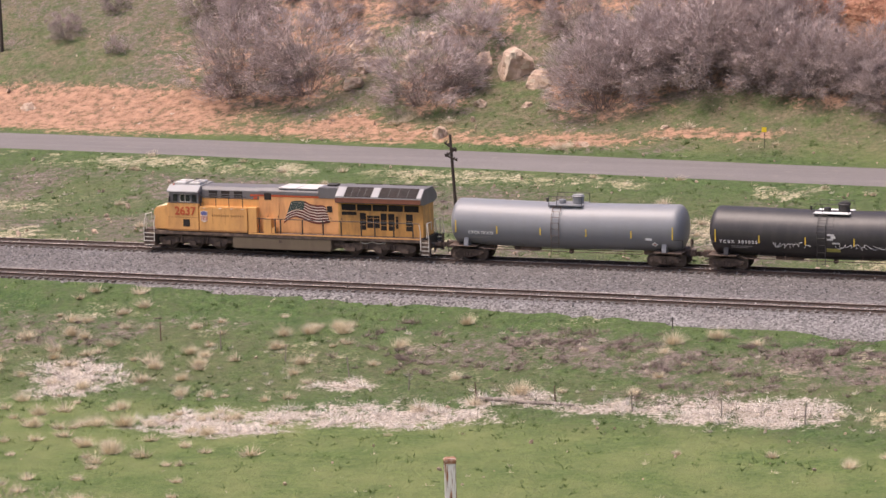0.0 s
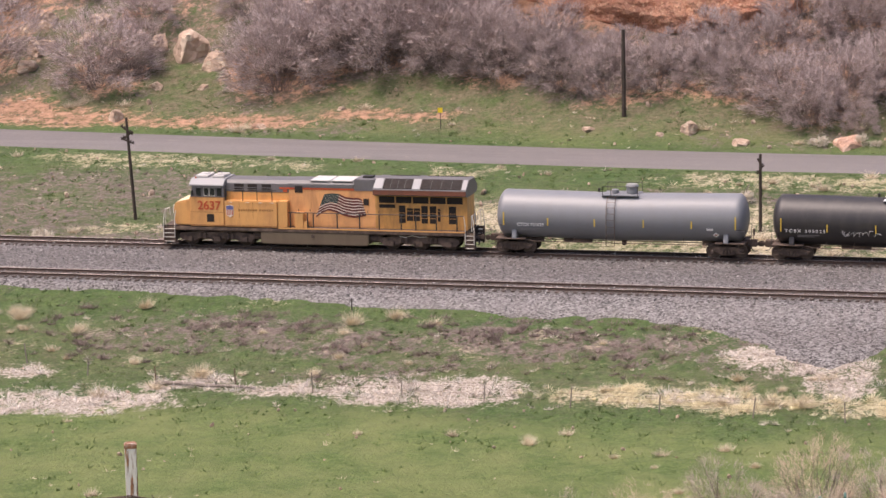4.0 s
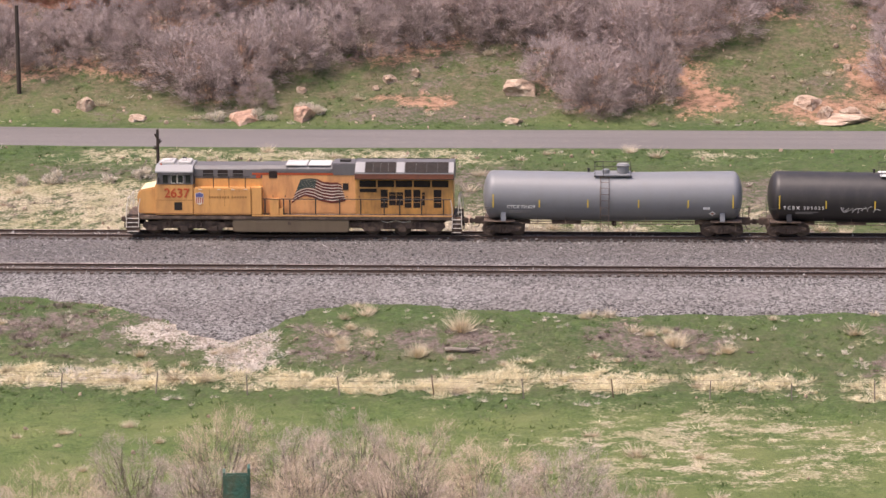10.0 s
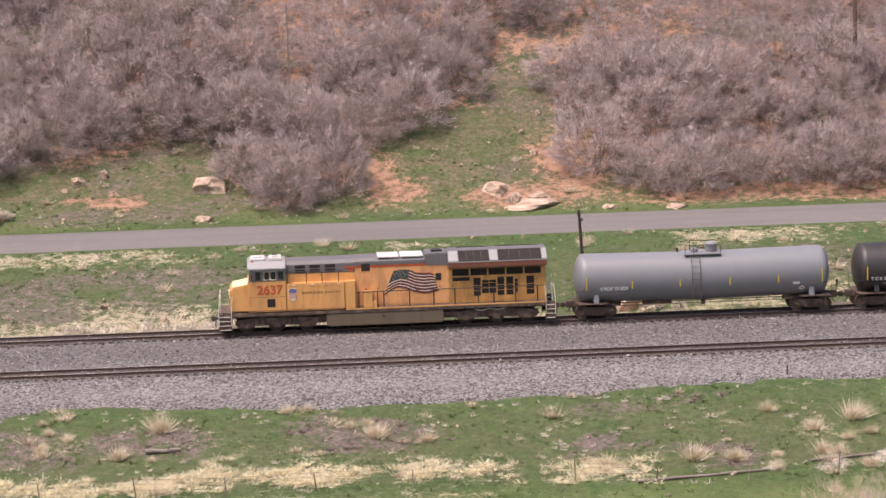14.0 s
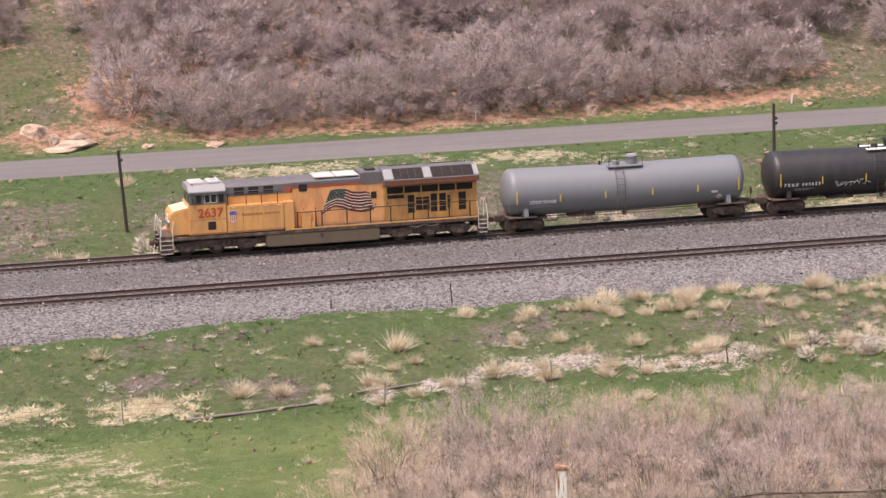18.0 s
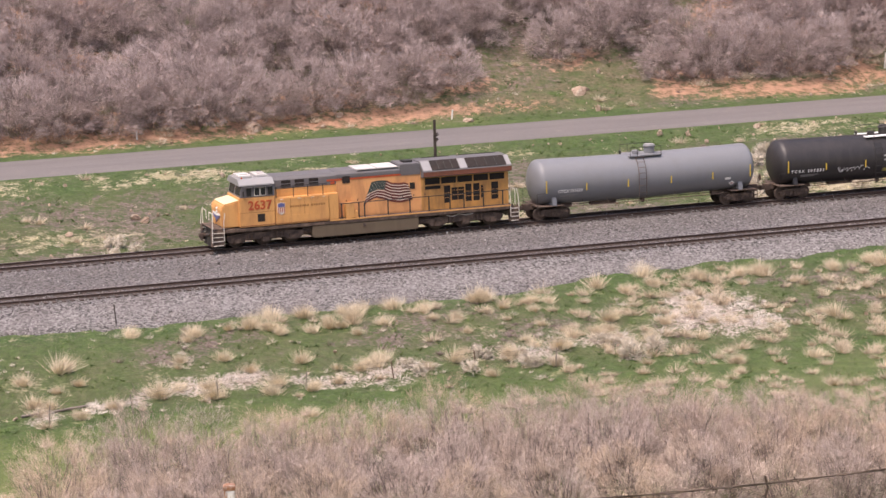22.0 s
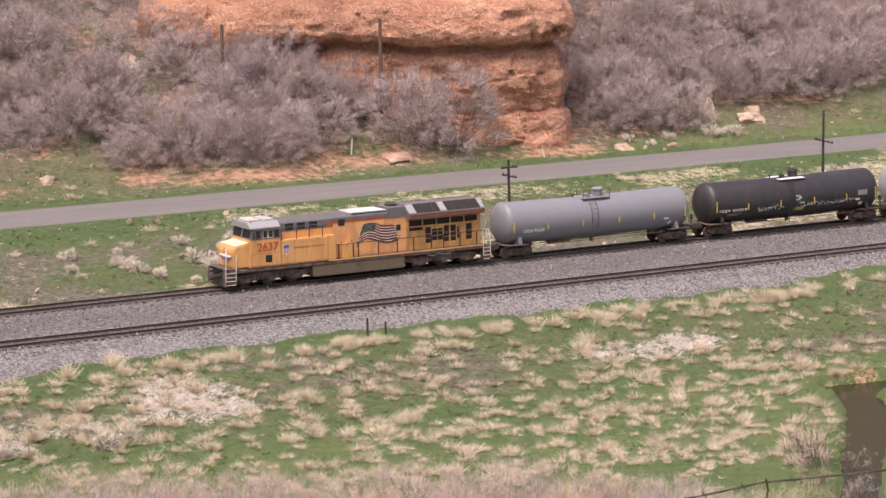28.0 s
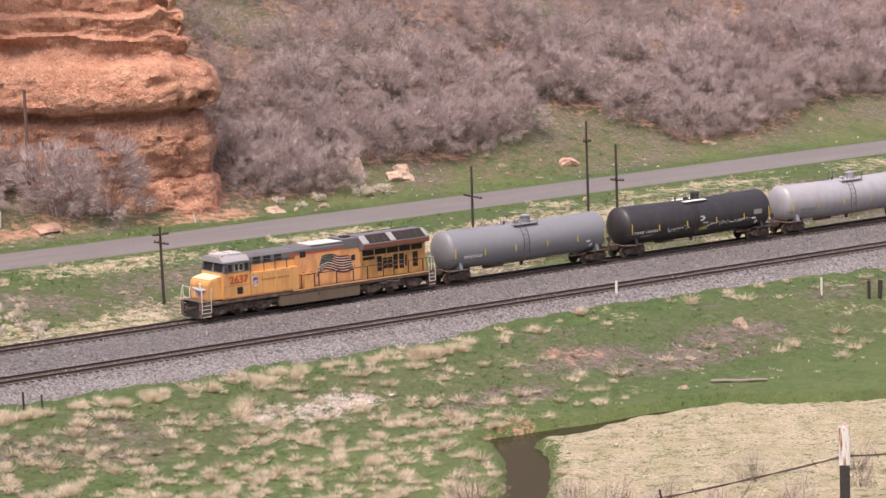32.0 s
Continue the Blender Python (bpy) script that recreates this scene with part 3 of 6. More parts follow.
# ---- plants ----
def spikes(starts, ends, radii, material, name, flat=False):
    """Many slender folded twigs, or flat blades, in one mesh."""
    s, e, r = np.asarray(starts), np.asarray(ends), np.asarray(radii)[:, None]
    d = e - s
    d = d / np.maximum(np.linalg.norm(d, axis=1, keepdims=True), 1e-6)
    side = np.cross(d, np.where(np.abs(d[:, 2:]) > 0.9, (1.0, 0, 0), (0, 0, 1.0)))
    side = side / np.maximum(np.linalg.norm(side, axis=1, keepdims=True), 1e-6)
    other = np.cross(d, side)
    if flat:
        a = np.random.default_rng(len(s)).uniform(0, 6.28, (len(s), 1))
        half = (np.cos(a) * side + np.sin(a) * other) * r
        v = np.stack([s - half, s + half, e], 1).reshape(-1, 3)
        return mesh_of(name, v.tolist(), np.arange(len(v)).reshape(-1, 3).tolist(), material)
    ring = [s + r * (math.cos(a) * side + math.sin(a) * other) for a in (0, 2.094, 4.189)]
    v = np.stack([*ring, e], 1).reshape(-1, 3)
    k = np.arange(len(s))[:, None] * 4
    f = np.concatenate([k + np.array([[0, 1, 3]]), k + np.array([[1, 2, 3]])], 1).reshape(-1, 3)
    return mesh_of(name, v.tolist(), f.tolist(), material)


def unit(v):
    return v / np.maximum(np.linalg.norm(v, axis=-1, keepdims=True), 1e-6)


def bush_twigs(rng, height, half, tufts, per, thick, rise=0.45, reach=(0.28, 0.62), lumps=7, loose=0.17):
    """Crooked limbs rise from one foot to a lumpy dome; every limb ends in a spray of fine twigs. Gives limbs and twigs."""
    bumps = unit(rng.normal(0, 1, (lumps, 3)) + (0, 0, 0.5))
    d = rng.normal(0, 1, (tufts, 3))
    d[:, 2] = np.abs(d[:, 2]) * 1.05 - 0.42
    d = unit(d)
    lump = np.max(np.clip((d @ bumps.T - 0.55) / 0.45, 0, 1), axis=1, keepdims=True)
    deep = rng.uniform(0.45, 1.0, (tufts, 1)) ** 0.6
    c = d * deep * (0.70 + 0.36 * lump) * (half, half, height * 0.58) + (0, 0, height * 0.36)
    c[:, 2] = np.maximum(c[:, 2], height * rng.uniform(0.04, 0.12, tufts))
    low = rng.random(tufts) < 0.2
    ring, turn = rng.uniform(0.45, 0.9, tufts) * half, rng.uniform(0, 6.283, tufts)
    skirt = np.stack([ring * np.cos(turn), ring * np.sin(turn), height * rng.uniform(0.03, 0.17, tufts)], -1)
    c, d = np.where(low[:, None], skirt, c), np.where(low[:, None], unit(skirt * (1, 1, 0.3)), d)
    foot = np.concatenate([c[:, :2] * 0.16 + rng.normal(0, 0.16, (tufts, 2)), np.full((tufts, 1), -0.2)], 1)
    mid = foot * 0.42 + c * 0.58 + rng.normal(0, 0.22, (tufts, 3)) - (0, 0, height * 0.05)
    S, E = np.concatenate([foot, mid]), np.concatenate([mid + (c - mid) * 0.15, c + (c - mid) * 0.2])
    R = np.concatenate([np.full(tufts, 0.018), np.full(tufts, 0.016)])
    k = np.repeat(np.arange(tufts), per)
    n = len(k)
    out = unit(d[k] + np.stack([0 * d[k, 0], 0 * d[k, 0], np.where(low[k], 0.2, rise)], -1))
    p = c[k] - out * rng.uniform(0.0, 0.25, (n, 1)) + rng.normal(0, loose, (n, 3)) * (half / 3.2)
    q = p + unit(out + rng.normal(0, 0.5, (n, 3))) * rng.uniform(*reach, (n, 1)) * (half / 3.2)
    return (S, E, R), (p, q, rng.uniform(thick * 0.7, thick * 1.3, n))


def bush_data(rng, material, *shape):
    limbs, twigs = bush_twigs(rng, *shape)
    return spikes(*limbs, BARK, "trunk"), spikes(*twigs, material, "crown", True)


def cane_data(rng, height, half, tufts, per, thick):
    """A willow clump: many grey canes, with a haze of pale twigs round their ends."""
    limbs, twigs = bush_twigs(rng, height, half, tufts, per, thick, 0.6, (0.3, 0.62), 6, 0.2)
    return spikes(limbs[0], limbs[1], limbs[2] * 1.05, WILLOW_BARK, "trunk"), spikes(*twigs, WILLOW, "crown", True)


rng = np.random.default_rng(5)
oak_data = [bush_data(rng, TWIGS, 4.9, 3.2, 140, 48, 0.0145) for _ in range(9)]
willow_data = [cane_data(rng, 4.5, 2.5, 130, 46, 0.0058) for _ in range(6)]
shrub_data = [cane_data(rng, 2.3, 1.25, 46, 20, 0.0055) for _ in range(4)]


def set_plant(name, data, x, y, turn, label, category, group, wide=1.0, tall=1.0):
    """A bush of limbs and crown, or a single-mesh clump, on the ground."""
    ob = new(name, None if isinstance(data, tuple) else data)
    ob.matrix_basis = Matrix.LocRotScale((x, y, float(dig(x, y)) - 0.05), Euler((0, 0, turn)), (wide, wide, tall))
    if isinstance(data, tuple):
        for nm, me in zip(("trunk", "crown"), data):
            new(nm, me).parent = ob
    return tagged(ob, label, category, group)


OAK_LABEL = "bare grey-brown scrub oak bush on the hillside"
rnd = random.Random(11)
oaks = []
x = -50.0
while x < 262:
    y = float(np.interp(x, BRUSH_X, BRUSH_Y)) + (-0.5 if 24 < x < 80 else 1.7) + rnd.uniform(-0.3, 0.7)
    if brushy(x, y + 1.3):
        oaks.append((x, y, rnd.uniform(0.85, 1.1)))
    x += rnd.uniform(3.0, 4.4)
for row in range(9):
    x = -58 - rnd.uniform(0, 4)
    while x < 262:
        y = float(np.interp(x, BRUSH_X, BRUSH_Y)) + 5.6 + row * 4.1 + rnd.uniform(-1.6, 1.6)
        if y < 267 + 4 * (x > 130) and brushy(x, y):
            oaks.append((x, y, rnd.uniform(0.8, 1.15)))
        x += rnd.uniform(3.6, 5.4)
for x, y, k in ((-114, 251, 0.9), (-105, 251.4, 0.95), (-97, 252, 0.8), (-90, 247.5, 1.0), (-132, 250, 0.6), (-129, 255, 0.5), (-76.6, 245, 1.0), (-67.5, 244, 1.0),
                (-113, 255, 1.0), (-119, 254.5, 0.9), (-125.5, 247.5, 0.35), (-81, 249, 0.9), (-72, 247, 1.0), (-110.3, 241.3, 1.5), (-103.6, 241.3, 1.55), (-91.7, 239, 1.4), (-89.3, 241.5, 0.85),
                (-74.8, 237.5, 1.4), (-71.5, 241, 1.3), (-66.4, 240, 1.4), (-63, 245, 1.3), (-60.5, 238.8, 1.15), (-56.5, 237.6, 1.1), (-55, 242, 1.2), (-51.5, 237, 1.1),
                (-31.5, 247, 1.2), (-32, 251.5, 1.2), (-33.5, 257, 1.2), (-31, 249.5, 1.0), (-28.5, 253, 1.1), (-27.5, 257, 1.1), (-24, 258.5, 1.1), (-27, 262.5, 1.1), (-32.5, 262, 1.1), (-20, 262.5, 1.1), (-15, 262, 1.1), (-67, 250, 1.0), (-64, 247, 1.0), (-75, 253, 1.0), (-86, 254, 0.9), (-93, 256, 1.0), (-104, 257, 1.0), (-120, 259, 1.0), (-70, 256, 1.0), (-82, 257, 1.0), (126.8, 231.0, 1.35), (131.4, 230.0, 1.5), (122.5, 236, 0.9), (117, 241, 1.0), (120, 239, 0.9)):
    oaks.append((x, y, k))
oaks += [(-28.6, 230.0, 1.0), (-24.6, 228.6, 0.5)]
oaks = [(x, y, k * (0.88 if -56 < x < -33 and y < 240 else 1.0)) for x, y, k in oaks if not (-58 < x < -34 and 239.8 < y < 255)]
oaks += [(-57, 239.2, 1.15), (-54, 238.8, 1.05), (-51.5, 239.3, 1.0), (-60, 241, 1.3), (-63, 242, 1.35), (-66, 243.5, 1.4), (-69, 242, 1.4), (-72, 244, 1.3), (-75.5, 241, 1.3), (-59, 245, 1.2), (-62.5, 247, 1.2),
         (-48, 238.6, 0.7), (-45, 238.8, 0.65), (-41, 238.2, 0.6), (-37, 238.6, 0.65)]
oaks.sort(key=lambda o: o[1] - float(np.interp(o[0], BRUSH_X, BRUSH_Y)))
far_v, far_f = [], []
for i, (x, y, k) in enumerate(oaks):
    turn, wide, tall, data = rnd.uniform(0, 6.28), k * rnd.uniform(1.05, 1.25), k * rnd.uniform(0.95, 1.15), rnd.choice(oak_data)
    if i < 300:
        set_plant("oak_bush", data, x, y, turn, OAK_LABEL, "bush", "scrub oak bushes", wide, tall)
    else:
        co = np.empty(len(data[1].vertices) * 3)
        data[1].vertices.foreach_get("co", co)
        co = co.reshape(-1, 3, 3)[::2].reshape(-1, 3) * (wide, wide, tall)
        c, s = math.cos(turn), math.sin(turn)
        far_f.append(np.array([(0, 1, 2)])[None] + (np.arange(len(co) // 3) * 3 + sum(len(v) for v in far_v))[:, None, None])
        far_v.append(np.stack([co[:, 0] * c - co[:, 1] * s + x, co[:, 0] * s + co[:, 1] * c + y, co[:, 2] + float(land(x, y))], -1))
if far_v:
    tagged(new("upper_brush", mesh_of("upper_brush", np.concatenate(far_v).tolist(), np.concatenate([f.reshape(-1, 3) for f in far_f]).tolist(), TWIGS)),
           "bare scrub oak thicket higher on the hillside", "brush", kind="stuff")

# willows along the meadow, under the camera's hill
WILLOWS = ((-24, 131), (-21, 137), (-17, 139), (-14, 140.5), (-10.5, 142), (-7.5, 139), (-4, 136), (-0.5, 135), (3.5, 128.5), (-12, 134), (-17, 133), (-8, 132),
           (-3, 130), (-22, 127), (-27, 127.5), (-12, 128), (1, 130), (23.5, 131), (27, 137), (31.5, 143.5), (35.5, 143), (40, 143.5), (44.5, 142), (49, 142.2))
WILLOWS_EAST = ((53.5, 142.5), (57.5, 142.5), (28.5, 142), (33, 145), (61.5, 136.5), (66.5, 134), (73, 134.5), (77, 132), (80.5, 128.5), (61, 141), (66, 137.5), (57, 138))
WILLOW_LABEL = "bare tan willow thicket bush on the meadow edge"
for x, y in WILLOWS + WILLOWS_EAST:
    set_plant("willow_bush", rnd.choice(willow_data), x, y - 0.6, rnd.uniform(0, 6.28), WILLOW_LABEL, "bush", "willow thicket", rnd.uniform(1.0, 1.3), rnd.uniform(0.95, 1.2))
x = 31.0
while x < 85:
    y = float(np.interp(x, (26, 34, 58, 74, 84), (133.5, 141.8, 139.8, 131.5, 126.5))) + rnd.uniform(-0.5, 0.5)
    set_plant("willow_bush", rnd.choice(willow_data), x, y, rnd.uniform(0, 6.28), WILLOW_LABEL, "bush", "willow thicket", rnd.uniform(0.9, 1.2), rnd.uniform(0.8, 1.1))
    x += rnd.uniform(1.9, 3.0)
x = 26.0
while x < 84:
    edge = float(np.interp(x, (26, 34, 58, 74, 84), (132, 140, 138, 130, 125)))
    y = edge
    while y > edge - 14:
        set_plant("willow_bush", rnd.choice(willow_data), x + rnd.uniform(-0.8, 0.8), y - 1 + rnd.uniform(-0.8, 0.8), rnd.uniform(0, 6.28), WILLOW_LABEL, "bush", "willow thicket", rnd.uniform(1.0, 1.25), rnd.uniform(0.85, 1.05))
        y -= 3.6
    x += 3.4
for x, y, k in ((100.4, 134.6, 1.9), (101.8, 126.4, 1.7), (107.2, 120, 2.0), (104.6, 122.5, 1.5), (-74.5, 131.5, 1.2), (-67, 129, 1.3), (-71, 126, 1.3), (98, 131, 1.2), (118.3, 130.5, 1.25), (125, 128.5, 1.3), (122, 125, 1.0), (116, 124, 1.0), (101.3, 136.5, 1.35), (104, 135, 0.9), (106.5, 137, 0.75), (113, 122, 1.2), (110.5, 129, 1.1), (108, 127, 1.3), (105.8, 132, 1.0), (103.6, 128.5, 1.3), (108.5, 131.5, 1.2), (100, 129.5, 1.2), (97, 127, 1.2),
                (104.5, 124, 1.3), (101, 125, 1.3), (93.5, 125.5, 1.1), (112, 126, 1.0), (107.2, 134.5, 0.9), (109.5, 124, 1.2), (-79.5, 131, 1.5), (-84, 146, 1.2), (-71, 130, 1.4), (-60, 131.5, 1.0)):
    set_plant("bare_shrub", rnd.choice(shrub_data), x, y, rnd.uniform(0, 6.28), "small bare tan shrub on the meadow", "shrub", "bare shrubs", k, k)


# ---- grass ----
def tuft_shape(rng, n, length, spread, r, foot=0.16):
    d = unit(np.concatenate([rng.normal(0, spread, (n, 2)) + rng.normal(0, 0.3, 2), rng.uniform(0.5, 1.2, (n, 1))], 1))
    p = np.concatenate([d[:, :2] * rng.uniform(0, foot, (n, 1)), np.zeros((n, 1)) - 0.04], 1)
    return p, p + d * length * rng.uniform(0.3, 1.0, (n, 1)) * rng.uniform(0.75, 1.15), np.full(n, r)


def field(name, label, category, spots_xy, shapes, sizes, material, rng):
    """Thousands of clumps joined into one mesh that covers the land."""
    S, E, R = [], [], []
    z = dig(spots_xy[:, 0], spots_xy[:, 1])
    pick = rng.integers(0, len(shapes), len(spots_xy))
    for (x, y), h, k, i in zip(spots_xy, z, sizes, pick):
        p, q, r = shapes[i]
        S.append(p * k + (x, y, h)), E.append(q * k + (x, y, h)), R.append(r * (0.6 + 0.4 * k))
    return tagged(new(name, spikes(np.concatenate(S), np.concatenate(E), np.concatenate(R) * 1.25, material, name, True)), label, category, kind="stuff")


def scatter(rng, n, x0, x1, y0, y1, keep):
    p = np.stack([rng.uniform(x0, x1, n), rng.uniform(y0, y1, n)], -1)
    return p[rng.random(n) < keep(p[:, 0], p[:, 1])]


def off_rails(x, y):
    u = y - road_shift(x)
    edge = np.interp(x, SHOULDER_X, SHOULDER_Y)
    wet = (pool_dist(x, y) < 2.3) | (off_line(x, y, BROOK) < 1.1)
    return ((y < edge + 0.3) | (y > 191.0)) & ~((u > 213.4) & (u < 223.4)) & ~wet


rng = np.random.default_rng(9)
straw_shapes = [tuft_shape(rng, 170, 0.95, 0.75, 0.0115, 0.45) for _ in range(10)]
mat_shapes = [tuft_shape(rng, 24, 0.55, 0.95, 0.014) for _ in range(10)]
green_shapes = [tuft_shape(rng, 7, 0.27, 0.8, 0.024) for _ in range(10)]
clump_shapes = [tuft_shape(rng, 26, 0.42, 0.7, 0.014, 0.22) for _ in range(8)]
sprig_shapes = [tuft_shape(rng, 16, 0.36, 0.85, 0.011, 0.14) for _ in range(8)]
weed_shapes = [tuft_shape(rng, 7, 0.42, 1.0, 0.013) for _ in range(10)]
heap_shapes = [tuft_shape(rng, 34, 0.62, 1.1, 0.014) for _ in range(8)]


def straw_keep(x, y):
    dry_flat = (x > 112) & (y < 154)
    marsh = ramp(x, 48, 70) * (1 - ramp(x, 126, 134)) * ramp(y, 134, 142) * (1 - ramp(y, 168, 170)) * 0.3
    lip = np.exp(-((y - np.interp(x, SHOULDER_X, SHOULDER_Y) + 0.8) / 1.1) ** 2) * (0.25 + 0.75 * ramp(x, 35, 60))
    seam = np.exp(-((y - 159.6) / 1.3) ** 2) * ramp(x, 22, 40) * 0.7
    west = ramp(-x, 62, 72) * 0.35 * (1 - ramp(y, 168, 171))
    some = 0.022 + 0.05 * (y > 190) + 0.2 * straw_band(x, y)
    return np.clip((marsh + lip + seam + west) * ramp(fractal(x * 3, y * 3, 6.0), 0.3, 0.55) + some, 0, 1) * off_rails(x, y) * ~dry_flat


p = scatter(rng, 12000, -110, 180, 124, 240, straw_keep)
p = np.concatenate([p, scatter(rng, 1100, 52, 126, 136, 170, lambda x, y: off_rails(x, y) * ((x < 112) | (y > 154)) * ramp(x, 52, 75) * (1 - 0.8 * ramp(x, 116, 124)) * (0.3 + 0.7 * ramp(fractal(x * 3, y * 3, 2.0), 0.3, 0.5)))])
field("straw_tufts", "scattered straw-coloured bunch grass tufts", "dry grass", p, straw_shapes, rng.uniform(0.35, 1.0, len(p)) ** 1.3 + 0.2, STRAW, rng)


def mat_keep(x, y):
    a, b, c = cover_of(x, y)
    return np.clip(a * 1.2 - 0.25, 0, 0.9) * off_rails(x, y) * (1 - 0.9 * (x > 104) * (y < 152)) * (1 - 0.5 * ramp(x, 45, 60) * (y < 170))


p = scatter(rng, 22000, -115, 190, 122, 215, mat_keep)
field("straw_mats", "matted dry straw grass", "dry grass", p, mat_shapes, rng.uniform(0.5, 1.1, len(p)), THATCH, rng)


def green_keep(x, y):
    a, b, c = cover_of(x, y)
    return np.clip(1.0 - a - b * 1.2 - 0.5 * c, 0, 1) * off_rails(x, y) * (0.55 + 0.45 * ramp(fractal(x * 2, y * 2, 8.0), 0.3, 0.6)) * (1 - 0.6 * (y < 150))


p = scatter(rng, 42000, -125, 215, 124, 240, green_keep)
field("green_grass", "short green spring grass", "grass", p, green_shapes, rng.uniform(0.5, 1.25, len(p)) ** 2 + 0.5, GRASS, rng)


p = scatter(rng, 15000, -115, 150, 156, 240, lambda x, y: green_keep(x, y) * ramp(fractal(x * 6, y * 6, 4.1), 0.42, 0.6))
field("grass_clumps", "darker green grass clumps on the slopes", "grass", p, clump_shapes, rng.uniform(0.4, 1.1, len(p)), DARK_GRASS, rng)
p = scatter(rng, 9000, -115, 170, 126, 242, lambda x, y: off_rails(x, y) * (0.35 + 0.5 * (y > 156)) * ramp(fractal(x * 4, y * 4, 6.6), 0.4, 0.62) * ((x < 112) | (y > 153)))
field("dry_sprigs", "small scattered dry grass sprigs", "dry grass", p, sprig_shapes, rng.uniform(0.5, 1.3, len(p)), STRAW, rng)


def weed_keep(x, y):
    a, b, c = cover_of(x, y)
    return np.clip(c * 1.3 + 0.04 + 0.3 * (y > 224) * ramp(fractal(x, y, 3.0), 0.5, 0.7), 0, 0.85) * off_rails(x, y)


p = scatter(rng, 15000, -120, 215, 150, 250, weed_keep)
field("dead_weeds", "low grey-brown dead weeds", "weeds", p, weed_shapes, rng.uniform(0.6, 1.4, len(p)), WEEDS, rng)


def heap_keep(x, y):
    a, b, c = cover_of(x, y)
    return np.clip(c * 1.5 - 0.15 + 0.08 * (y < 172), 0, 0.8) * off_rails(x, y) * ramp(fractal(x * 5, y * 5, 3.0), 0.35, 0.6)


p = np.concatenate([scatter(rng, 6500, -100, 180, 158, 172, heap_keep), scatter(rng, 2600, -130, 210, 191, 240, lambda x, y: heap_keep(x, y) * 0.8)])
p = np.concatenate([p, scatter(rng, 2200, -70, -28, 163, 171, lambda x, y: off_rails(x, y) * ramp(fractal(x * 4, y * 5, 1.2), 0.5, 0.65))])
field("weed_heaps", "tangled mauve-brown dead weed clumps", "weeds", p, heap_shapes, rng.uniform(0.5, 1.15, len(p)), WEEDS, rng)
p = scatter(rng, 1700, -130, 210, 191, 238, lambda x, y: off_rails(x, y) * ramp(fractal(x * 2, y * 4, 5.0), 0.5, 0.65) * (0.9 - 0.6 * ramp(y - road_shift(x), 229, 233)))
p = np.concatenate([p, scatter(rng, 1500, -100, 70, 157, 170, lambda x, y: off_rails(x, y) * ramp(fractal(x * 3, y * 4, 5.0), 0.45, 0.65))])
band = scatter(rng, 15000, -40, 24, 155, 166, lambda x, y: straw_band(x, y) * ramp(fractal(x * 9, y * 9, 3.7), 0.38, 0.58))
weeds = scatter(rng, 26000, -92, 116, 146, 170, lambda x, y: np.clip(fluff_of(x, y) * 1.2 - 0.15, 0, 1) * ramp(fractal(x * 8, y * 8, 2.2), 0.36, 0.56) * off_rails(x, y))
field("fluffy_weeds", "matted pale pinkish dead weeds on the embankment", "weeds", weeds, heap_shapes, rng.uniform(0.6, 1.5, len(weeds)), FLUFFY, rng)
field("straw_band", "long strip of tall pale dry grass along the old fence", "dry grass", band, heap_shapes, rng.uniform(0.6, 1.2, len(band)), THATCH, rng)
field("pale_clumps", "small pale grey dry grass clumps", "dry grass", p, heap_shapes, rng.uniform(0.35, 0.9, len(p)), SAGE, rng)

tuft_data = [spikes(*tuft_shape(rng, 480, 1.0, 0.55, 0.0115, 0.42), BUNCH, "bunch_grass", True) for _ in range(7)]
TUFTS_WEST = ((-77.9, 162.8, 1.0), (-76.9, 158.5, 0.9), (-77.7, 152, 1.2), (-75.3, 145.5, 1.1), (-77.5, 146.6, 1.0), (-66.1, 166.8, 1.0), (-63.1, 171.1, 1.0), (-49.1, 169.2, 1.1), (-46.7, 170.7, 1.2), (-56.3, 161.4, 1.3), (-87.3, 166, 0.9),
              (-6.4, 167, 1.4), (-8.8, 163.8, 1.2), (-23.5, 152.5, 0.9), (-34.4, 152, 0.8), (5.9, 165.4, 1.4), (-13, 164.4, 0.9), (8.9, 164.6, 0.9), (28.8, 166.4, 0.9), (33.3, 165, 1.5), (23.4, 160.7, 1.3), (25.9, 160.5, 1.3))
TUFTS_MIDDLE = ((31, 160.9, 1.2), (33.3, 158.6, 1.0), (45.7, 168.3, 1.2), (47.4, 171.4, 1.3), (49.5, 170, 1.4), (49.4, 166.9, 0.9), (51.9, 170.8, 1.0), (55.3, 169.8, 1.5), (51.3, 167.3, 0.9), (52, 166.1, 0.8), (47.4, 163.2, 1.0),
                (43, 164.4, 0.9), (34.1, 163.1, 0.8), (28, 158.9, 0.9), (35.3, 159.6, 0.9), (38.2, 160.5, 1.3), (44.7, 159.3, 1.2), (45.5, 155.4, 1.2), (60.4, 171.2, 1.5), (61.3, 168.9, 1.2), (51.7, 161.5, 1.1), (56.2, 161.3, 1.3))
TUFTS_EAST = ((59.6, 161.2, 1.0), (63, 161.6, 1.3), (61.8, 159.3, 0.9), (72.3, 171, 1.5), (67.2, 161.1, 0.9), (68.8, 161.2, 1.0), (66.1, 163, 1.0), (82, 162.5, 1.2), (77.4, 156.5, 1.4), (72.7, 156.8, 1.0), (83.5, 155.6, 1.3), (86.3, 157.1, 1.3), (103.4, 164.5, 1.4))
TUFTS = TUFTS_WEST + TUFTS_MIDDLE + TUFTS_EAST
trnd = random.Random(21)
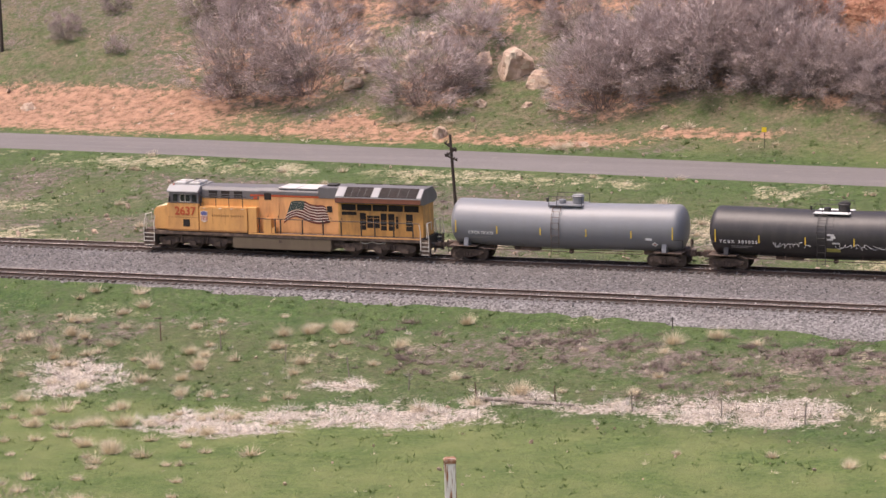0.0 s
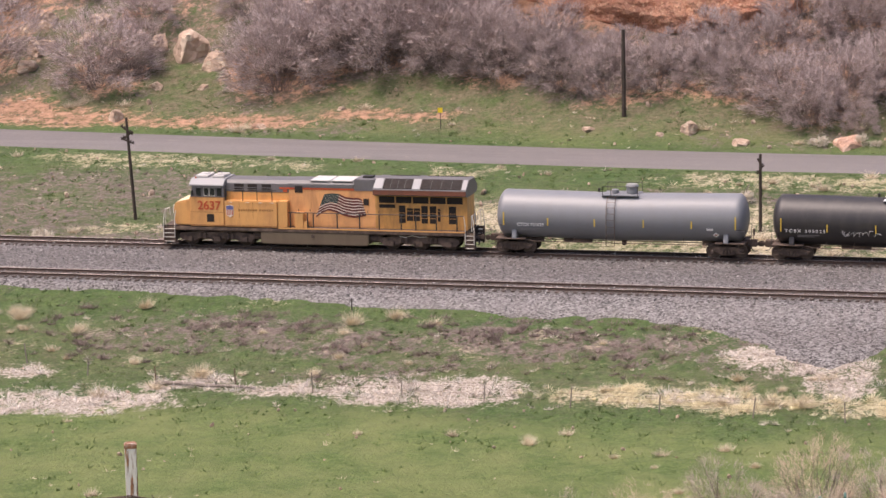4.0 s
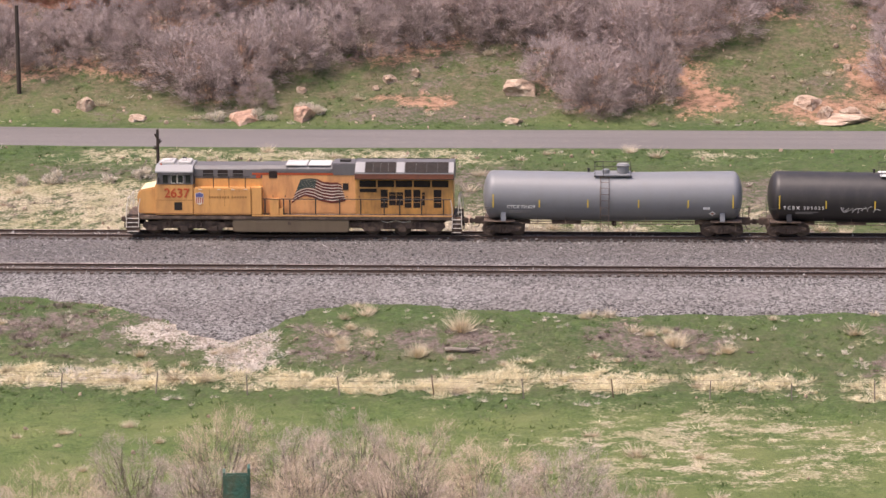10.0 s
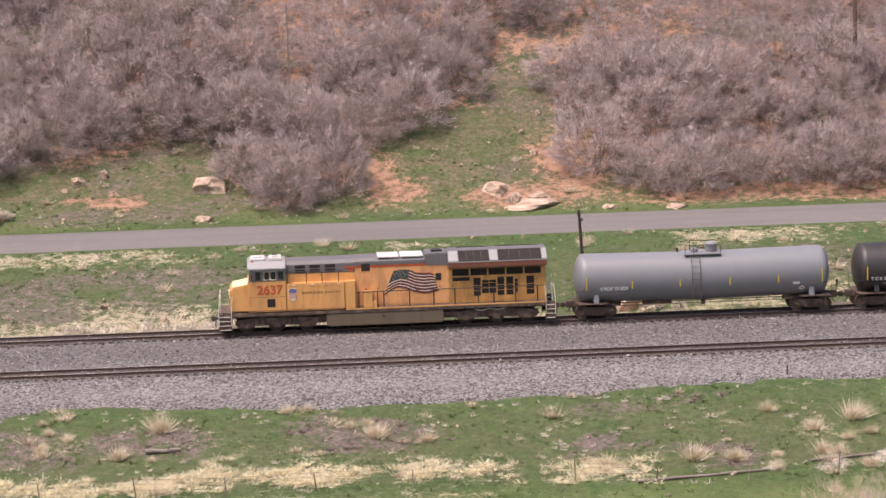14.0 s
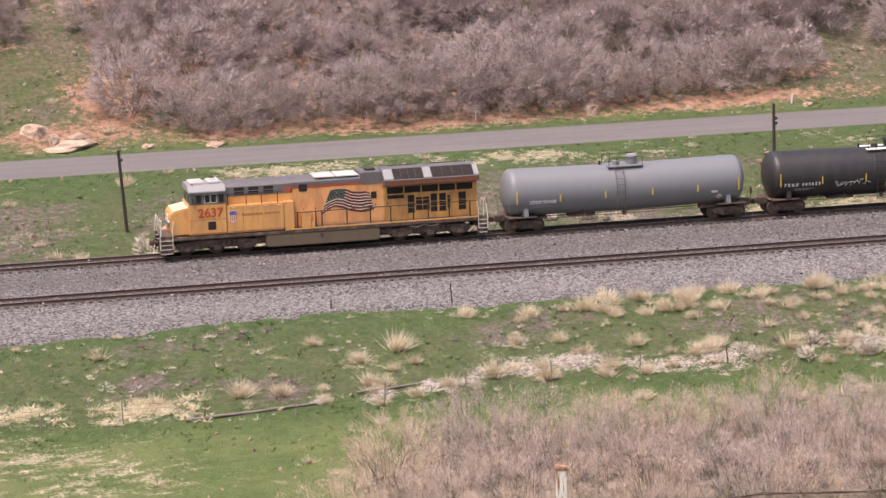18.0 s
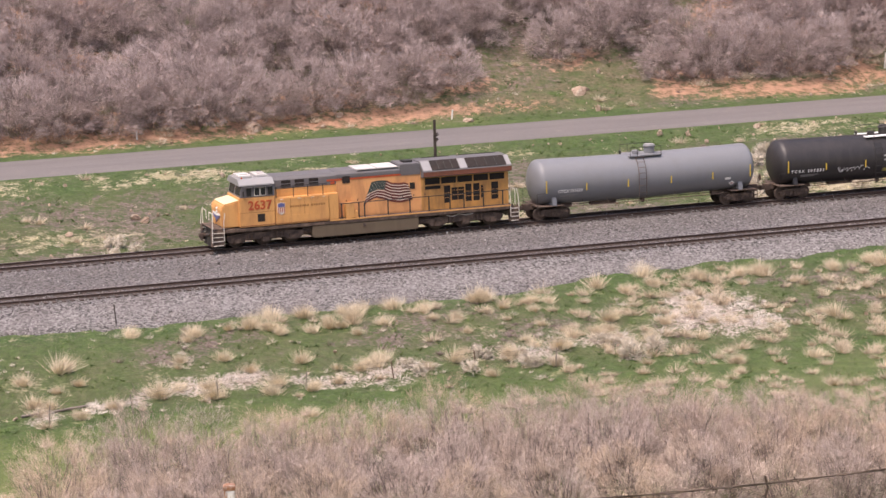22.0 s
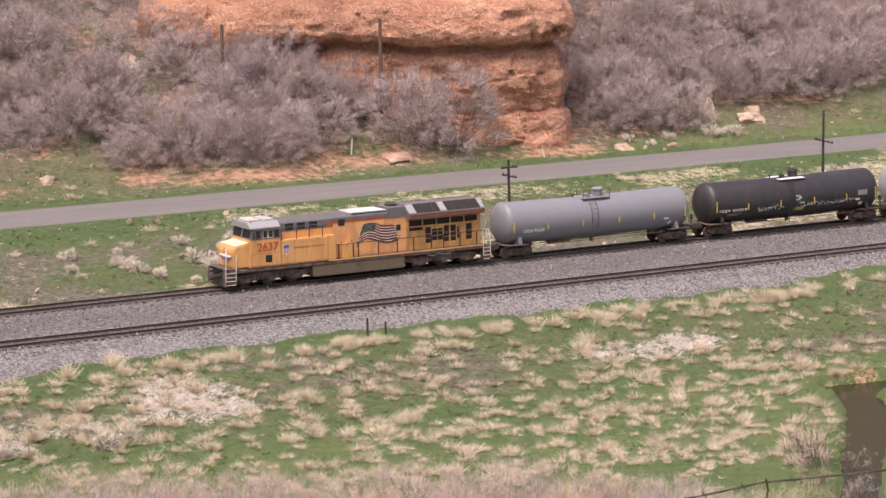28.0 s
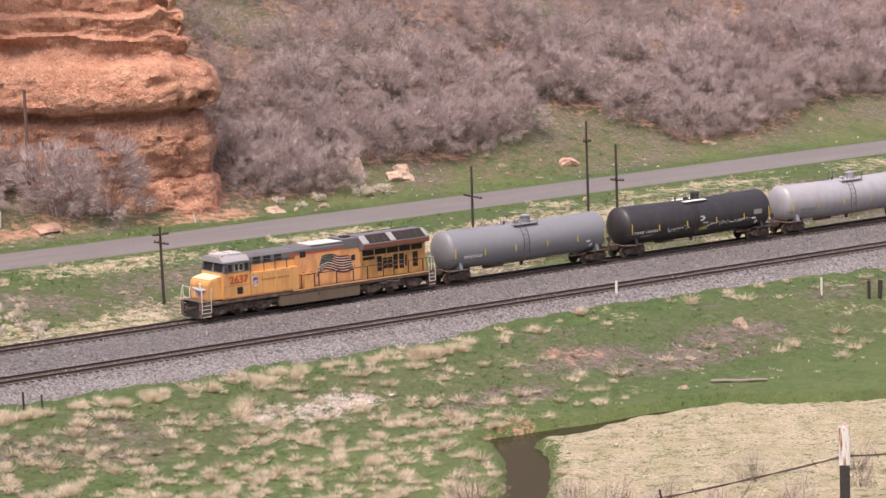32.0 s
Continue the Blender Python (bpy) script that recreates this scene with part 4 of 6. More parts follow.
more = [(x, float(np.interp(x, SHOULDER_X, SHOULDER_Y)) - trnd.uniform(1.0, 2.6), trnd.uniform(0.7, 1.3)) for x in (trnd.uniform(36, 125) for _ in range(60))]
more += [(trnd.uniform(28, 76), trnd.uniform(158.5, 165), trnd.uniform(0.6, 1.15)) for _ in range(34)]
more += [(trnd.uniform(-92, -69), trnd.uniform(146, 170), trnd.uniform(0.6, 1.1)) for _ in range(44)]
more += [(trnd.uniform(-68, 26), trnd.uniform(160, 169), trnd.uniform(0.4, 0.8)) for _ in range(22)]
more += [(trnd.uniform(-30, 8), trnd.uniform(143, 154), trnd.uniform(0.4, 0.7)) for _ in range(12)]
for x, y, k in (*TUFTS, *more):
    y = min(y, float(np.interp(x, SHOULDER_X, SHOULDER_Y)) - 0.2)
    set_plant("grass_tuft", rnd.choice(tuft_data), x, y, rnd.uniform(0, 6), "tall straw-coloured bunch grass tuft on the embankment", "grass tuft", "bunch grass tufts", k, k)
sage_data = [spikes(*bush_twigs(rng, 0.95, 0.62, 40, 15, 0.02, 0.5, (1.0, 1.9), 7, 0.12)[1], SAGE, "sage_clump", True) for _ in range(3)]
srnd = random.Random(4)
for a, b, p, q, n in ((95, 201.5, 13, 3.8, 34), (97, 196, 9, 2, 9), (-5, 192.6, 9, 1.3, 26), (-80, 193, 6, 1.5, 6), (160, 205, 16, 3, 14), (-40, 205, 10, 2, 8), (62, 160.5, 9, 1.5, 12), (24, 196, 4, 2, 4), (48, 195.5, 8, 2.5, 9), (-25, 226.5, 9, 1, 6), (155, 227, 7, 1, 6)):
    for _ in range(n):
        x, y, k = a + srnd.uniform(-p, p), b + srnd.uniform(-q, q), srnd.uniform(0.7, 1.6)
        set_plant("sage_clump", srnd.choice(sage_data), x, y, srnd.uniform(0, 6), "pale grey-green sagebrush clump", "sagebrush", "sagebrush clumps", k, k * 0.85)


# ---- helpers for built things ----
def part(name, bm, material, parent, label=""):
    """Links a bmesh, or ready mesh data, as one object under a thing or a part."""
    me = bm if isinstance(bm, bpy.types.Mesh) else data_of(bm, name, material)
    ob = new(name, me)
    ob.parent = parent
    if label:
        ob["label"] = label
    return ob


def add_box(bm, x0, x1, y0, y1, z0, z1, chamfer=0.0):
    made = bmesh.ops.create_cube(bm, size=1, matrix=Matrix.LocRotScale(((x0 + x1) / 2, (y0 + y1) / 2, (z0 + z1) / 2), None, (x1 - x0, y1 - y0, z1 - z0)))
    if chamfer:
        edges = list({e for v in made["verts"] for e in v.link_edges})
        bmesh.ops.bevel(bm, geom=edges, offset=chamfer, segments=2, affect="EDGES")
    return bm


def box(x0, x1, y0, y1, z0, z1, chamfer=0.02):
    return add_box(bmesh.new(), x0, x1, y0, y1, z0, z1, chamfer)


def add_tube(bm, points, r, sides=6):
    """A round bar along a line of points."""
    pts = [Vector(p) for p in points]
    rings = []
    for i, p in enumerate(pts):
        d = (pts[min(i + 1, len(pts) - 1)] - pts[max(i - 1, 0)]).normalized()
        a = d.cross(Vector((0, 0, 1)) if abs(d.z) < 0.9 else Vector((1, 0, 0))).normalized()
        b = d.cross(a)
        k = r[i] if isinstance(r, (tuple, list)) else r
        rings.append([bm.verts.new(p + (a * math.cos(t) + b * math.sin(t)) * k) for t in (6.28319 * j / sides for j in range(sides))])
    for p, q in zip(rings, rings[1:]):
        for j in range(sides):
            bm.faces.new((p[j], p[(j + 1) % sides], q[(j + 1) % sides], q[j]))
    bm.faces.new(rings[0][::-1]), bm.faces.new(rings[-1])
    return bm


def tube(points, r, sides=6):
    bm = add_tube(bmesh.new(), points, r, sides)
    bmesh.ops.recalc_face_normals(bm, faces=bm.faces[:])
    return bm


def prism(profile, y0, y1, chamfer=0.0):
    """A profile in x and z, drawn out between y0 and y1."""
    bm = bmesh.new()
    a, b = [bm.verts.new((x, y0, z)) for x, z in profile], [bm.verts.new((x, y1, z)) for x, z in profile]
    n = len(profile)
    for i in range(n):
        bm.faces.new((a[i], a[(i + 1) % n], b[(i + 1) % n], b[i]))
    bm.faces.new(a), bm.faces.new(b[::-1])
    bmesh.ops.recalc_face_normals(bm, faces=bm.faces[:])
    if chamfer:
        bmesh.ops.bevel(bm, geom=bm.edges[:], offset=chamfer, segments=2, affect="EDGES")
    return bm


def shaft(profile, x0, x1, chamfer=0.0):
    """A profile in y and z, drawn out between x0 and x1."""
    bm = prism([(y, z) for y, z in profile], x0, x1, chamfer)
    for v in bm.verts:
        v.co = Vector((v.co.y, v.co.x, v.co.z))
    bmesh.ops.reverse_faces(bm, faces=bm.faces[:])
    return bm


def lathe(rings, sides=28, axis="x"):
    """Turns (along, radius) pairs round an axis."""
    bm = bmesh.new()
    loops = []
    for s, r in rings:
        loop = []
        for j in range(sides):
            a = 6.28319 * j / sides
            c, d = r * math.cos(a), r * math.sin(a)
            loop.append(bm.verts.new((s, c, d) if axis == "x" else (c, s, d) if axis == "y" else (c, d, s)))
        loops.append(loop)
    for p, q in zip(loops, loops[1:]):
        for j in range(sides):
            bm.faces.new((p[j], p[(j + 1) % sides], q[(j + 1) % sides], q[j]))
    bm.faces.new(loops[0]), bm.faces.new(loops[-1][::-1])
    bmesh.ops.recalc_face_normals(bm, faces=bm.faces[:])
    return bm


def smooth(ob, angle=40):
    ob.data.shade_smooth()
    ob.data.set_sharp_from_angle(angle=radians(angle))
    return ob


def lettering(name, text, size, depth, material, parent, m, label="", spread=1.0):
    """Raised letters in the built-in font, as a mesh. They read along +x and stand on z."""
    cu = bpy.data.curves.new(name, "FONT")
    cu.body, cu.size, cu.extrude, cu.offset = text, size, depth, size * 0.018
    cu.space_character = spread
    tmp = bpy.data.objects.new(name, cu)
    me = bpy.data.meshes.new_from_object(tmp)
    bpy.data.objects.remove(tmp)
    me.materials.clear()
    me.materials.append(material)
    me.transform(m @ pose(0, 0, 0, 90))
    return part(name, me, material, parent, label)


# ---- paint of the train ----
YELLOW = streaked("armour_yellow_paint", (0.71, 0.375, 0.130), (0.42, 0.20, 0.085), 0.75)
FADED_YELLOW = streaked("faded_orange_paint", (0.78, 0.39, 0.16), (0.36, 0.16, 0.08), 0.7)
SOOTY_YELLOW = streaked("sooty_yellow_paint", (0.70, 0.36, 0.105), (0.20, 0.10, 0.05), 0.85)
LOCO_GREY = streaked("locomotive_grey_paint", (0.15, 0.145, 0.15), (0.11, 0.09, 0.08), 0.4, 0.5)
ROOF_PALE = streaked("pale_roof_paint", (0.30, 0.30, 0.305), (0.3, 0.27, 0.25), 0.35, 0.5)
HATCH_WHITE = streaked("chalky_white_roof_paint", (0.62, 0.60, 0.58), (0.3, 0.27, 0.25), 0.5, 0.6)
# The nose's yellow made cream: light from above put into the colour.
CREAM = streaked("sunlit_cream_nose_top", (0.80, 0.68, 0.42), (0.5, 0.36, 0.2), 0.25, 0.55)
RUST_SEAM = plain("rusty_seam", (0.30, 0.125, 0.05), 0.8, 0, (0.62, 0.32, 0.12), 0.7, 3)
RED = plain("red_stripe_paint", (0.50, 0.085, 0.03), 0.45)
BROWN_RED = streaked("sooty_red_fascia", (0.20, 0.07, 0.04), (0.06, 0.04, 0.035), 0.5, 0.6)
GRILLE = plain("sooty_grille", (0.022, 0.017, 0.015), 0.95, 0.0, (0.06, 0.035, 0.025), 0.3)
UNDER = plain("road_grimed_steel", (0.085, 0.060, 0.048), 0.9, 0.0, (0.30, 0.21, 0.155), 0.8, 2.0)
TANK_GRIME = streaked("grimed_fuel_tank_paint", (0.15, 0.115, 0.075), (0.10, 0.07, 0.05), 0.6, 0.8)
BLACK = plain("black_paint", (0.025, 0.023, 0.022), 0.5, 0, (0.1, 0.08, 0.07), 0.3)
STEEL_WHITE = plain("white_handrail_paint", (0.72, 0.68, 0.6), 0.5, 0, (0.3, 0.22, 0.15), 0.35, 5)
GLASS = plain("dark_cab_glass", (0.02, 0.022, 0.024), 0.08, 0, (0.05, 0.05, 0.05), 0.2)
FLAG_WHITE = plain("white_flag_paint", (0.78, 0.68, 0.58), 0.5, 0, (0.4, 0.27, 0.15), 0.35, 2)
FLAG_RED = plain("dark_red_flag_paint", (0.145, 0.032, 0.022), 0.5, 0, (0.022, 0.018, 0.016), 0.9, 1.2)
FLAG_BLUE = plain("dark_blue_flag_paint", (0.03, 0.05, 0.045), 0.5, 0, (0.10, 0.10, 0.075), 0.4, 2)
SHIELD_BLUE = plain("faded_blue_shield_paint", (0.10, 0.12, 0.30), 0.5, 0, (0.4, 0.33, 0.3), 0.5, 3)
WHEEL = plain("worn_wheel_steel", (0.10, 0.075, 0.062), 0.65, 0.4, (0.2, 0.14, 0.1), 0.4, 4)
TANK_GREY = streaked("grey_tank_paint", (0.205, 0.213, 0.228), (0.17, 0.158, 0.155), 0.2, 0.42)
TANK_BLACK = streaked("weathered_black_tank_paint", (0.030, 0.028, 0.029), (0.10, 0.085, 0.078), 0.25, 0.45)
TANK_PALE = streaked("pale_grey_tank_paint", (0.36, 0.36, 0.38), (0.2, 0.17, 0.15), 0.3, 0.32)
REFLECT = plain("yellow_reflective_tape", (0.72, 0.50, 0.06), 0.4, 0, (0.4, 0.3, 0.1), 0.3, 8)
MARK = plain("white_stencil_paint", (0.85, 0.85, 0.83), 0.6, 0, (0.5, 0.48, 0.46), 0.2, 5)
FADED = plain("faded_stencil_paint", (0.28, 0.27, 0.265), 0.6)
SLOGAN = plain("faded_brown_lettering", (0.36, 0.17, 0.05), 0.5)
SCRAWL = plain("white_spray_paint", (0.5, 0.5, 0.49), 0.7, 0, (0.1, 0.1, 0.1), 0.4, 5)
OLIVE = plain("dull_yellow_panel_paint", (0.35, 0.32, 0.08), 0.6)
CYAN_LAMP = plain("clear_lamp_glass", (0.75, 0.75, 0.7), 0.2)


def wheel_data(r):
    bm = bmesh.new()
    for s in (-1, 1):
        k = lathe([(s * 0.70, r * 0.30), (s * 0.70, r * 0.82), (s * 0.685, r * 0.86), (s * 0.685, r + 0.028), (s * 0.715, r + 0.028),
                   (s * 0.725, r), (s * 0.82, r - 0.008), (s * 0.82, r * 0.86), (s * 0.775, r * 0.8), (s * 0.775, r * 0.32), (s * 0.86, r * 0.26), (s * 0.86, 0.02)], 26, "y")
        me = bpy.data.meshes.new("tmp")
        k.to_mesh(me), k.free(), bm.from_mesh(me)
        bpy.data.meshes.remove(me)
    add_tube(bm, [(0, -0.95, 0), (0, 0.95, 0)], 0.085, 10)
    for a in range(3):
        c, d = math.cos(a * 2.094), math.sin(a * 2.094)
        for s in (-0.865, 0.865):
            add_box(bm, c * 0.09 - 0.02, c * 0.09 + 0.02, s - 0.03, s + 0.03, d * 0.09 - 0.02, d * 0.09 + 0.02)
    bmesh.ops.recalc_face_normals(bm, faces=bm.faces[:])
    return data_of(bm, "wheelset", WHEEL)


LOCO_R, CAR_R = 0.535, 0.457
loco_wheel, car_wheel = wheel_data(LOCO_R), wheel_data(CAR_R)
spinning = []  # (wheelset, x on its thing, radius)


def wheelset(thing, x, r):
    ob = part("wheelset", loco_wheel if r == LOCO_R else car_wheel, None, thing)
    ob.location = (x, 0, r)
    spinning.append((ob, x, r))
    return ob


# ---- locomotive: x from its front coupler to its rear one, the camera's side at negative y ----
def knuckle(thing, x, way):
    c = part("coupler", box(min(x, x + way * 0.75), max(x, x + way * 0.75), -0.09, 0.09, 0.76, 0.96, 0.03), UNDER, thing)
    part("knuckle", box(x - 0.14, x + 0.14, -0.17, 0.17, 0.70, 1.02, 0.05), UNDER, c)
    return c


def truck_side(x0, axles, y, thing, r):
    """One cast side frame over its axles, with journal boxes and springs."""
    a, b = axles[0], axles[-1]
    bm = prism([(a - 0.75, 0.62), (a - 0.5, 0.36), (a + 0.4, 0.36), (a + 0.65, 0.52), (b - 0.65, 0.52), (b - 0.4, 0.36), (b + 0.5, 0.36), (b + 0.75, 0.62),
                (b + 0.7, 0.86), (b - 0.3, 0.98), (a + 0.3, 0.98), (a - 0.7, 0.86)], y - 0.09, y + 0.09, 0.02)
    frame_ob = part("truck_frame", bm, UNDER, thing)
    for x in axles:
        part("journal_box", box(x - 0.24, x + 0.24, y - 0.2, y + 0.12, r - 0.2, r + 0.16, 0.04), UNDER, frame_ob)
    for x, z in zip(axles, axles[1:]):
        m = (x + z) / 2
        for k in (-0.17, 0.17):
            part("spring", lathe([(0.56, 0.09)] + [(0.58 + i * 0.05, 0.10 if i % 2 else 0.075) for i in range(7)] + [(0.92, 0.09)], 10, "z"), UNDER, frame_ob).location = (m + k, y - 0.13 if y < 0 else y + 0.13, 0)
        part("brake_cylinder", tube([(m - 0.55, y * 1.06, 0.98), (m + 0.1, y * 1.06, 0.98)], 0.11, 10), UNDER, frame_ob)
    return frame_ob


def stair(thing, x0, x1, side):
    """Four open steps with side plates and bent white handrails."""
    s = part("step_well", box(x0, x1, side * 1.40 - 0.02 if side > 0 else -1.44, side * 1.44 + 0.0 if side > 0 else -1.40, 0.3, 1.35, 0.01), UNDER, thing, "step well with open grating treads")
    y0, y1 = sorted((side * 1.10, side * 1.5))
    for z in (0.32, 0.60, 0.88, 1.16):
        part("tread", box(x0 + 0.04, x1 - 0.04, y0, y1, z - 0.02, z + 0.02, 0.006), STEEL_WHITE, s, "pale steel tread")
    for x in (x0, x1):
        part("side_plate", box(x - 0.025, x + 0.025, y0, y1 + 0.02, 0.25, 1.38, 0.01), UNDER, s)


def handrail(thing, points, material=BLACK, r=0.03, label=""):
    return part("handrail", tube(points, r, 6), material, thing, label)


def stretch_of(lo, hi, n):
    return [lo + (hi - lo) * i / (n - 1) for i in range(n)]


def flag_mesh(y, which):
    """The wavy stripes, the canton, or the stars of a painted flag: thin plates on the hood side."""
    bm = bmesh.new()
    n = 30
    us = (0, 0.12, 0.25, 0.4, 0.55, 0.75, 0.9, 1.0)
    low, high = (2.12, 2.42, 2.62, 2.50, 2.28, 2.14, 2.22, 2.30), (3.66, 3.72, 3.74, 3.70, 3.50, 3.44, 3.46, 3.34)

    def at(u, v):
        x = 11.1 + 0.62 * v * (1 - u) + (3.5 - 0.28 * v) * u
        lo, hi = float(np.interp(u, us, low)), float(np.interp(u, us, high))
        return x, lo + (hi - lo) * v

    for i in range(n):
        u, w = i / n, (i + 1) / n
        for k in range(13):
            kind = "canton" if u < 0.40 and k >= 6 else ("red" if k % 2 == 0 else "white")
            if kind != which:
                continue
            a, b = (k - 0.22, k + 1.22) if kind == "red" else (k + 0.22, k + 0.78) if kind == "white" else (k, k + 1)
            q = [at(u, a / 13), at(w, a / 13), at(w, b / 13), at(u, b / 13)]
            vs = [bm.verts.new((x, y, z)) for x, z in q] + [bm.verts.new((x, y + 0.012, z)) for x, z in q]
            bm.faces.new(vs[:4])
            for j in range(4):
                bm.faces.new((vs[j], vs[4 + j], vs[4 + (j + 1) % 4], vs[(j + 1) % 4]))
    if which == "stars":
        for r in range(5):
            for s in range(6 if r % 2 == 0 else 5):
                x, z = at(0.035 + s * 0.066 + (0.033 if r % 2 else 0), 0.54 + r * 0.09)
                add_box(bm, x - 0.016, x + 0.016, y - 0.008, y + 0.004, z - 0.016, z + 0.016)
    return bm


def build_locomotive():
    loco = tagged(new("diesel_locomotive"), "yellow and grey diesel freight locomotive with a painted wavy flag", "locomotive")
    frame_ob = part("underframe", box(0.75, 21.65, -1.3, 1.3, 1.05, 1.36, 0.03), UNDER, loco, "grimy steel underframe")
    part("side_sill", box(1.3, 21.4, -1.53, -1.30, 1.14, 1.345, 0.02), UNDER, frame_ob)
    part("side_sill", box(1.3, 21.4, 1.30, 1.53, 1.14, 1.345, 0.02), UNDER, frame_ob)
    part("walkway", box(8.6, 21.5, -1.5, 1.5, 1.395, 1.43, 0.008), UNDER, loco, "steel walkway deck")
    for y in (-1.535, 1.535):
        part("deck_edge", box(8.6, 21.45, y - 0.012, y + 0.012, 1.345, 1.445, 0.004), YELLOW, loco, "yellow walkway edge")
    part("walkway", box(0.55, 1.6, -1.45, 1.45, 1.395, 1.43, 0.008), UNDER, loco)
    # nose and cab
    nose = part("nose", prism([(1.28, 1.43), (1.20, 2.68), (1.36, 2.96), (2.55, 3.20), (2.55, 1.43)], -1.30, 1.30, 0.07), YELLOW, loco)
    part("nose_top", prism([(1.42, 2.985), (2.42, 3.185), (2.42, 3.215), (1.42, 3.015)], -1.24, 1.24), CREAM, nose, "pale sunlit sloping nose top")
    part("nose_door", box(1.205, 1.25, 0.35, 1.0, 1.5, 2.6, 0.01), YELLOW, nose)
    part("headlight", lathe([(0, 0.09), (0.05, 0.11), (0.10, 0.11)], 14), CYAN_LAMP, nose).location = (1.15, -0.16, 2.62)
    part("headlight", lathe([(0, 0.09), (0.05, 0.11), (0.10, 0.11)], 14), CYAN_LAMP, nose).location = (1.15, -0.16, 2.40)
    part("emblem", prism([(-0.95, 2.22), (-0.3, 2.12), (0.3, 2.12), (0.95, 2.22), (0.55, 1.94), (0.25, 1.96), (0, 1.70), (-0.25, 1.96), (-0.55, 1.94)], -0.012, 0.012), SHIELD_BLUE, nose, "blue winged emblem").matrix_basis = pose(1.205, 0, 0.0, 0, 0, 90)
    part("emblem", prism([(-0.9, 2.32), (0.9, 2.32), (0.9, 2.25), (0.3, 2.15), (-0.3, 2.15), (-0.9, 2.25)], -0.012, 0.012), MARK, nose, "white wing band").matrix_basis = pose(1.205, 0, 0.0, 0, 0, 90)
    cab = part("cab", box(2.40, 4.86, -1.52, 1.52, 1.40, 3.38, 0.04), YELLOW, loco)
    part("cab_upper", prism([(2.46, 3.36), (2.62, 4.16), (4.86, 4.16), (4.86, 3.36)], -1.50, 1.50, 0.03), LOCO_GREY, cab)
    roof = part("cab_roof", shaft([(-1.58, 4.14), (-1.58, 4.22), (-1.05, 4.58), (1.05, 4.58), (1.58, 4.22), (1.58, 4.14)], 2.42, 4.84, 0.03), ROOF_PALE, cab, "pale grey faceted cab roof")
    for x0, x1 in ((2.62, 3.55), (3.8, 4.62)):
        part("cooling_unit", box(x0, x1, -0.75, 0.75, 4.58, 4.74, 0.04), HATCH_WHITE, roof, "white roof cooling unit")
        part("vent_cover", box(x0 + 0.2, x1 - 0.2, -0.35, 0.35, 4.74, 4.80, 0.02), HATCH_WHITE, roof)
    part("horn", tube([(4.3, -0.1, 4.72), (4.3, -0.1, 4.9), (4.05, -0.1, 4.92)], (0.03, 0.03, 0.07), 8), BLACK, roof)
    for side in (-1, 1):
        for x0, x1 in ((2.92, 3.22), (3.46, 3.80), (3.86, 4.22), (4.38, 4.68)):
            w = part("side_window", box(x0, x1, side * 1.515 - 0.012, side * 1.515 + 0.012, 3.48, 4.0, 0.01), GLASS, cab)
            part("window_frame", tube([(x0, side * 1.53, 3.48), (x1, side * 1.53, 3.48), (x1, side * 1.53, 4.0), (x0, side * 1.53, 4.0), (x0, side * 1.53, 3.48)], 0.024, 4), STEEL_WHITE if 3.4 < x0 < 4 else BLACK, w)
        part("sun_shade", box(2.75, 4.65, side * 1.56 - 0.06, side * 1.56 + 0.06, 4.03, 4.09, 0.01), LOCO_GREY, cab)
        part("access_hatch", box(3.62, 4.13, side * 1.525 - 0.008, side * 1.525 + 0.008, 1.72, 2.24, 0.006), GRILLE, cab, "dark square hatch")
    for side in (-1, 1):
        part("panel_seam", box(2.45, 4.84, side * 1.523 - 0.006, side * 1.523 + 0.006, 2.36, 2.385, 0.002), RUST_SEAM, cab, "rusty panel seam")
        part("panel_seam", box(2.45, 4.84, side * 1.523 - 0.006, side * 1.523 + 0.006, 1.46, 1.52, 0.002), RUST_SEAM, cab, "rusty lower edge")
        part("panel_seam", box(4.80, 4.83, side * 1.523 - 0.006, side * 1.523 + 0.006, 1.46, 3.34, 0.002), RUST_SEAM, cab, "rusty panel seam")
        part("mirror", box(2.62, 2.70, *sorted((side * 1.55, side * 1.72)), 3.5, 3.85, 0.01), BLACK, cab)
        part("beacon", lathe([(0, 0.06), (0.1, 0.06), (0.13, 0.03)], 10, "z"), RED, roof).location = (2.75, side * 1.0, 4.55)
    for y0, y1 in ((-1.35, -0.12), (0.12, 1.35)):
        pane = part("windshield", box(-0.012, 0.012, y0, y1, 0, 0.62, 0.01), GLASS, cab, "dark windshield pane")
        pane.matrix_basis = pose(2.49, 0, 3.47, 0, 11, 0)
    lettering("road_number", "2637", 0.82, 0.012, RED, cab, pose(2.98, -1.535, 2.56), "red road number")
    shield = part("emblem", prism([(5.0, 2.2), (5.25, 2.06), (5.5, 2.2), (5.52, 2.82), (5.25, 2.9), (4.98, 2.82)], -1.545, -1.525), FLAG_WHITE, loco, "faded red, white and blue shield emblem")
    part("shield_top", prism([(5.02, 2.58), (5.48, 2.58), (5.5, 2.8), (5.25, 2.87), (5.0, 2.8)], -1.556, -1.546), SHIELD_BLUE, shield)
    for i in range(4):
        part("shield_stripe", box(5.04 + i * 0.125, 5.10 + i * 0.125, -1.556, -1.546, 2.2, 2.55, 0.002), RED, shield)
    # low cabinets and hood behind the cab
    cabinet = part("equipment_cabinet", box(4.87, 8.55, -1.52, 1.52, 1.40, 3.18, 0.04), YELLOW, loco)
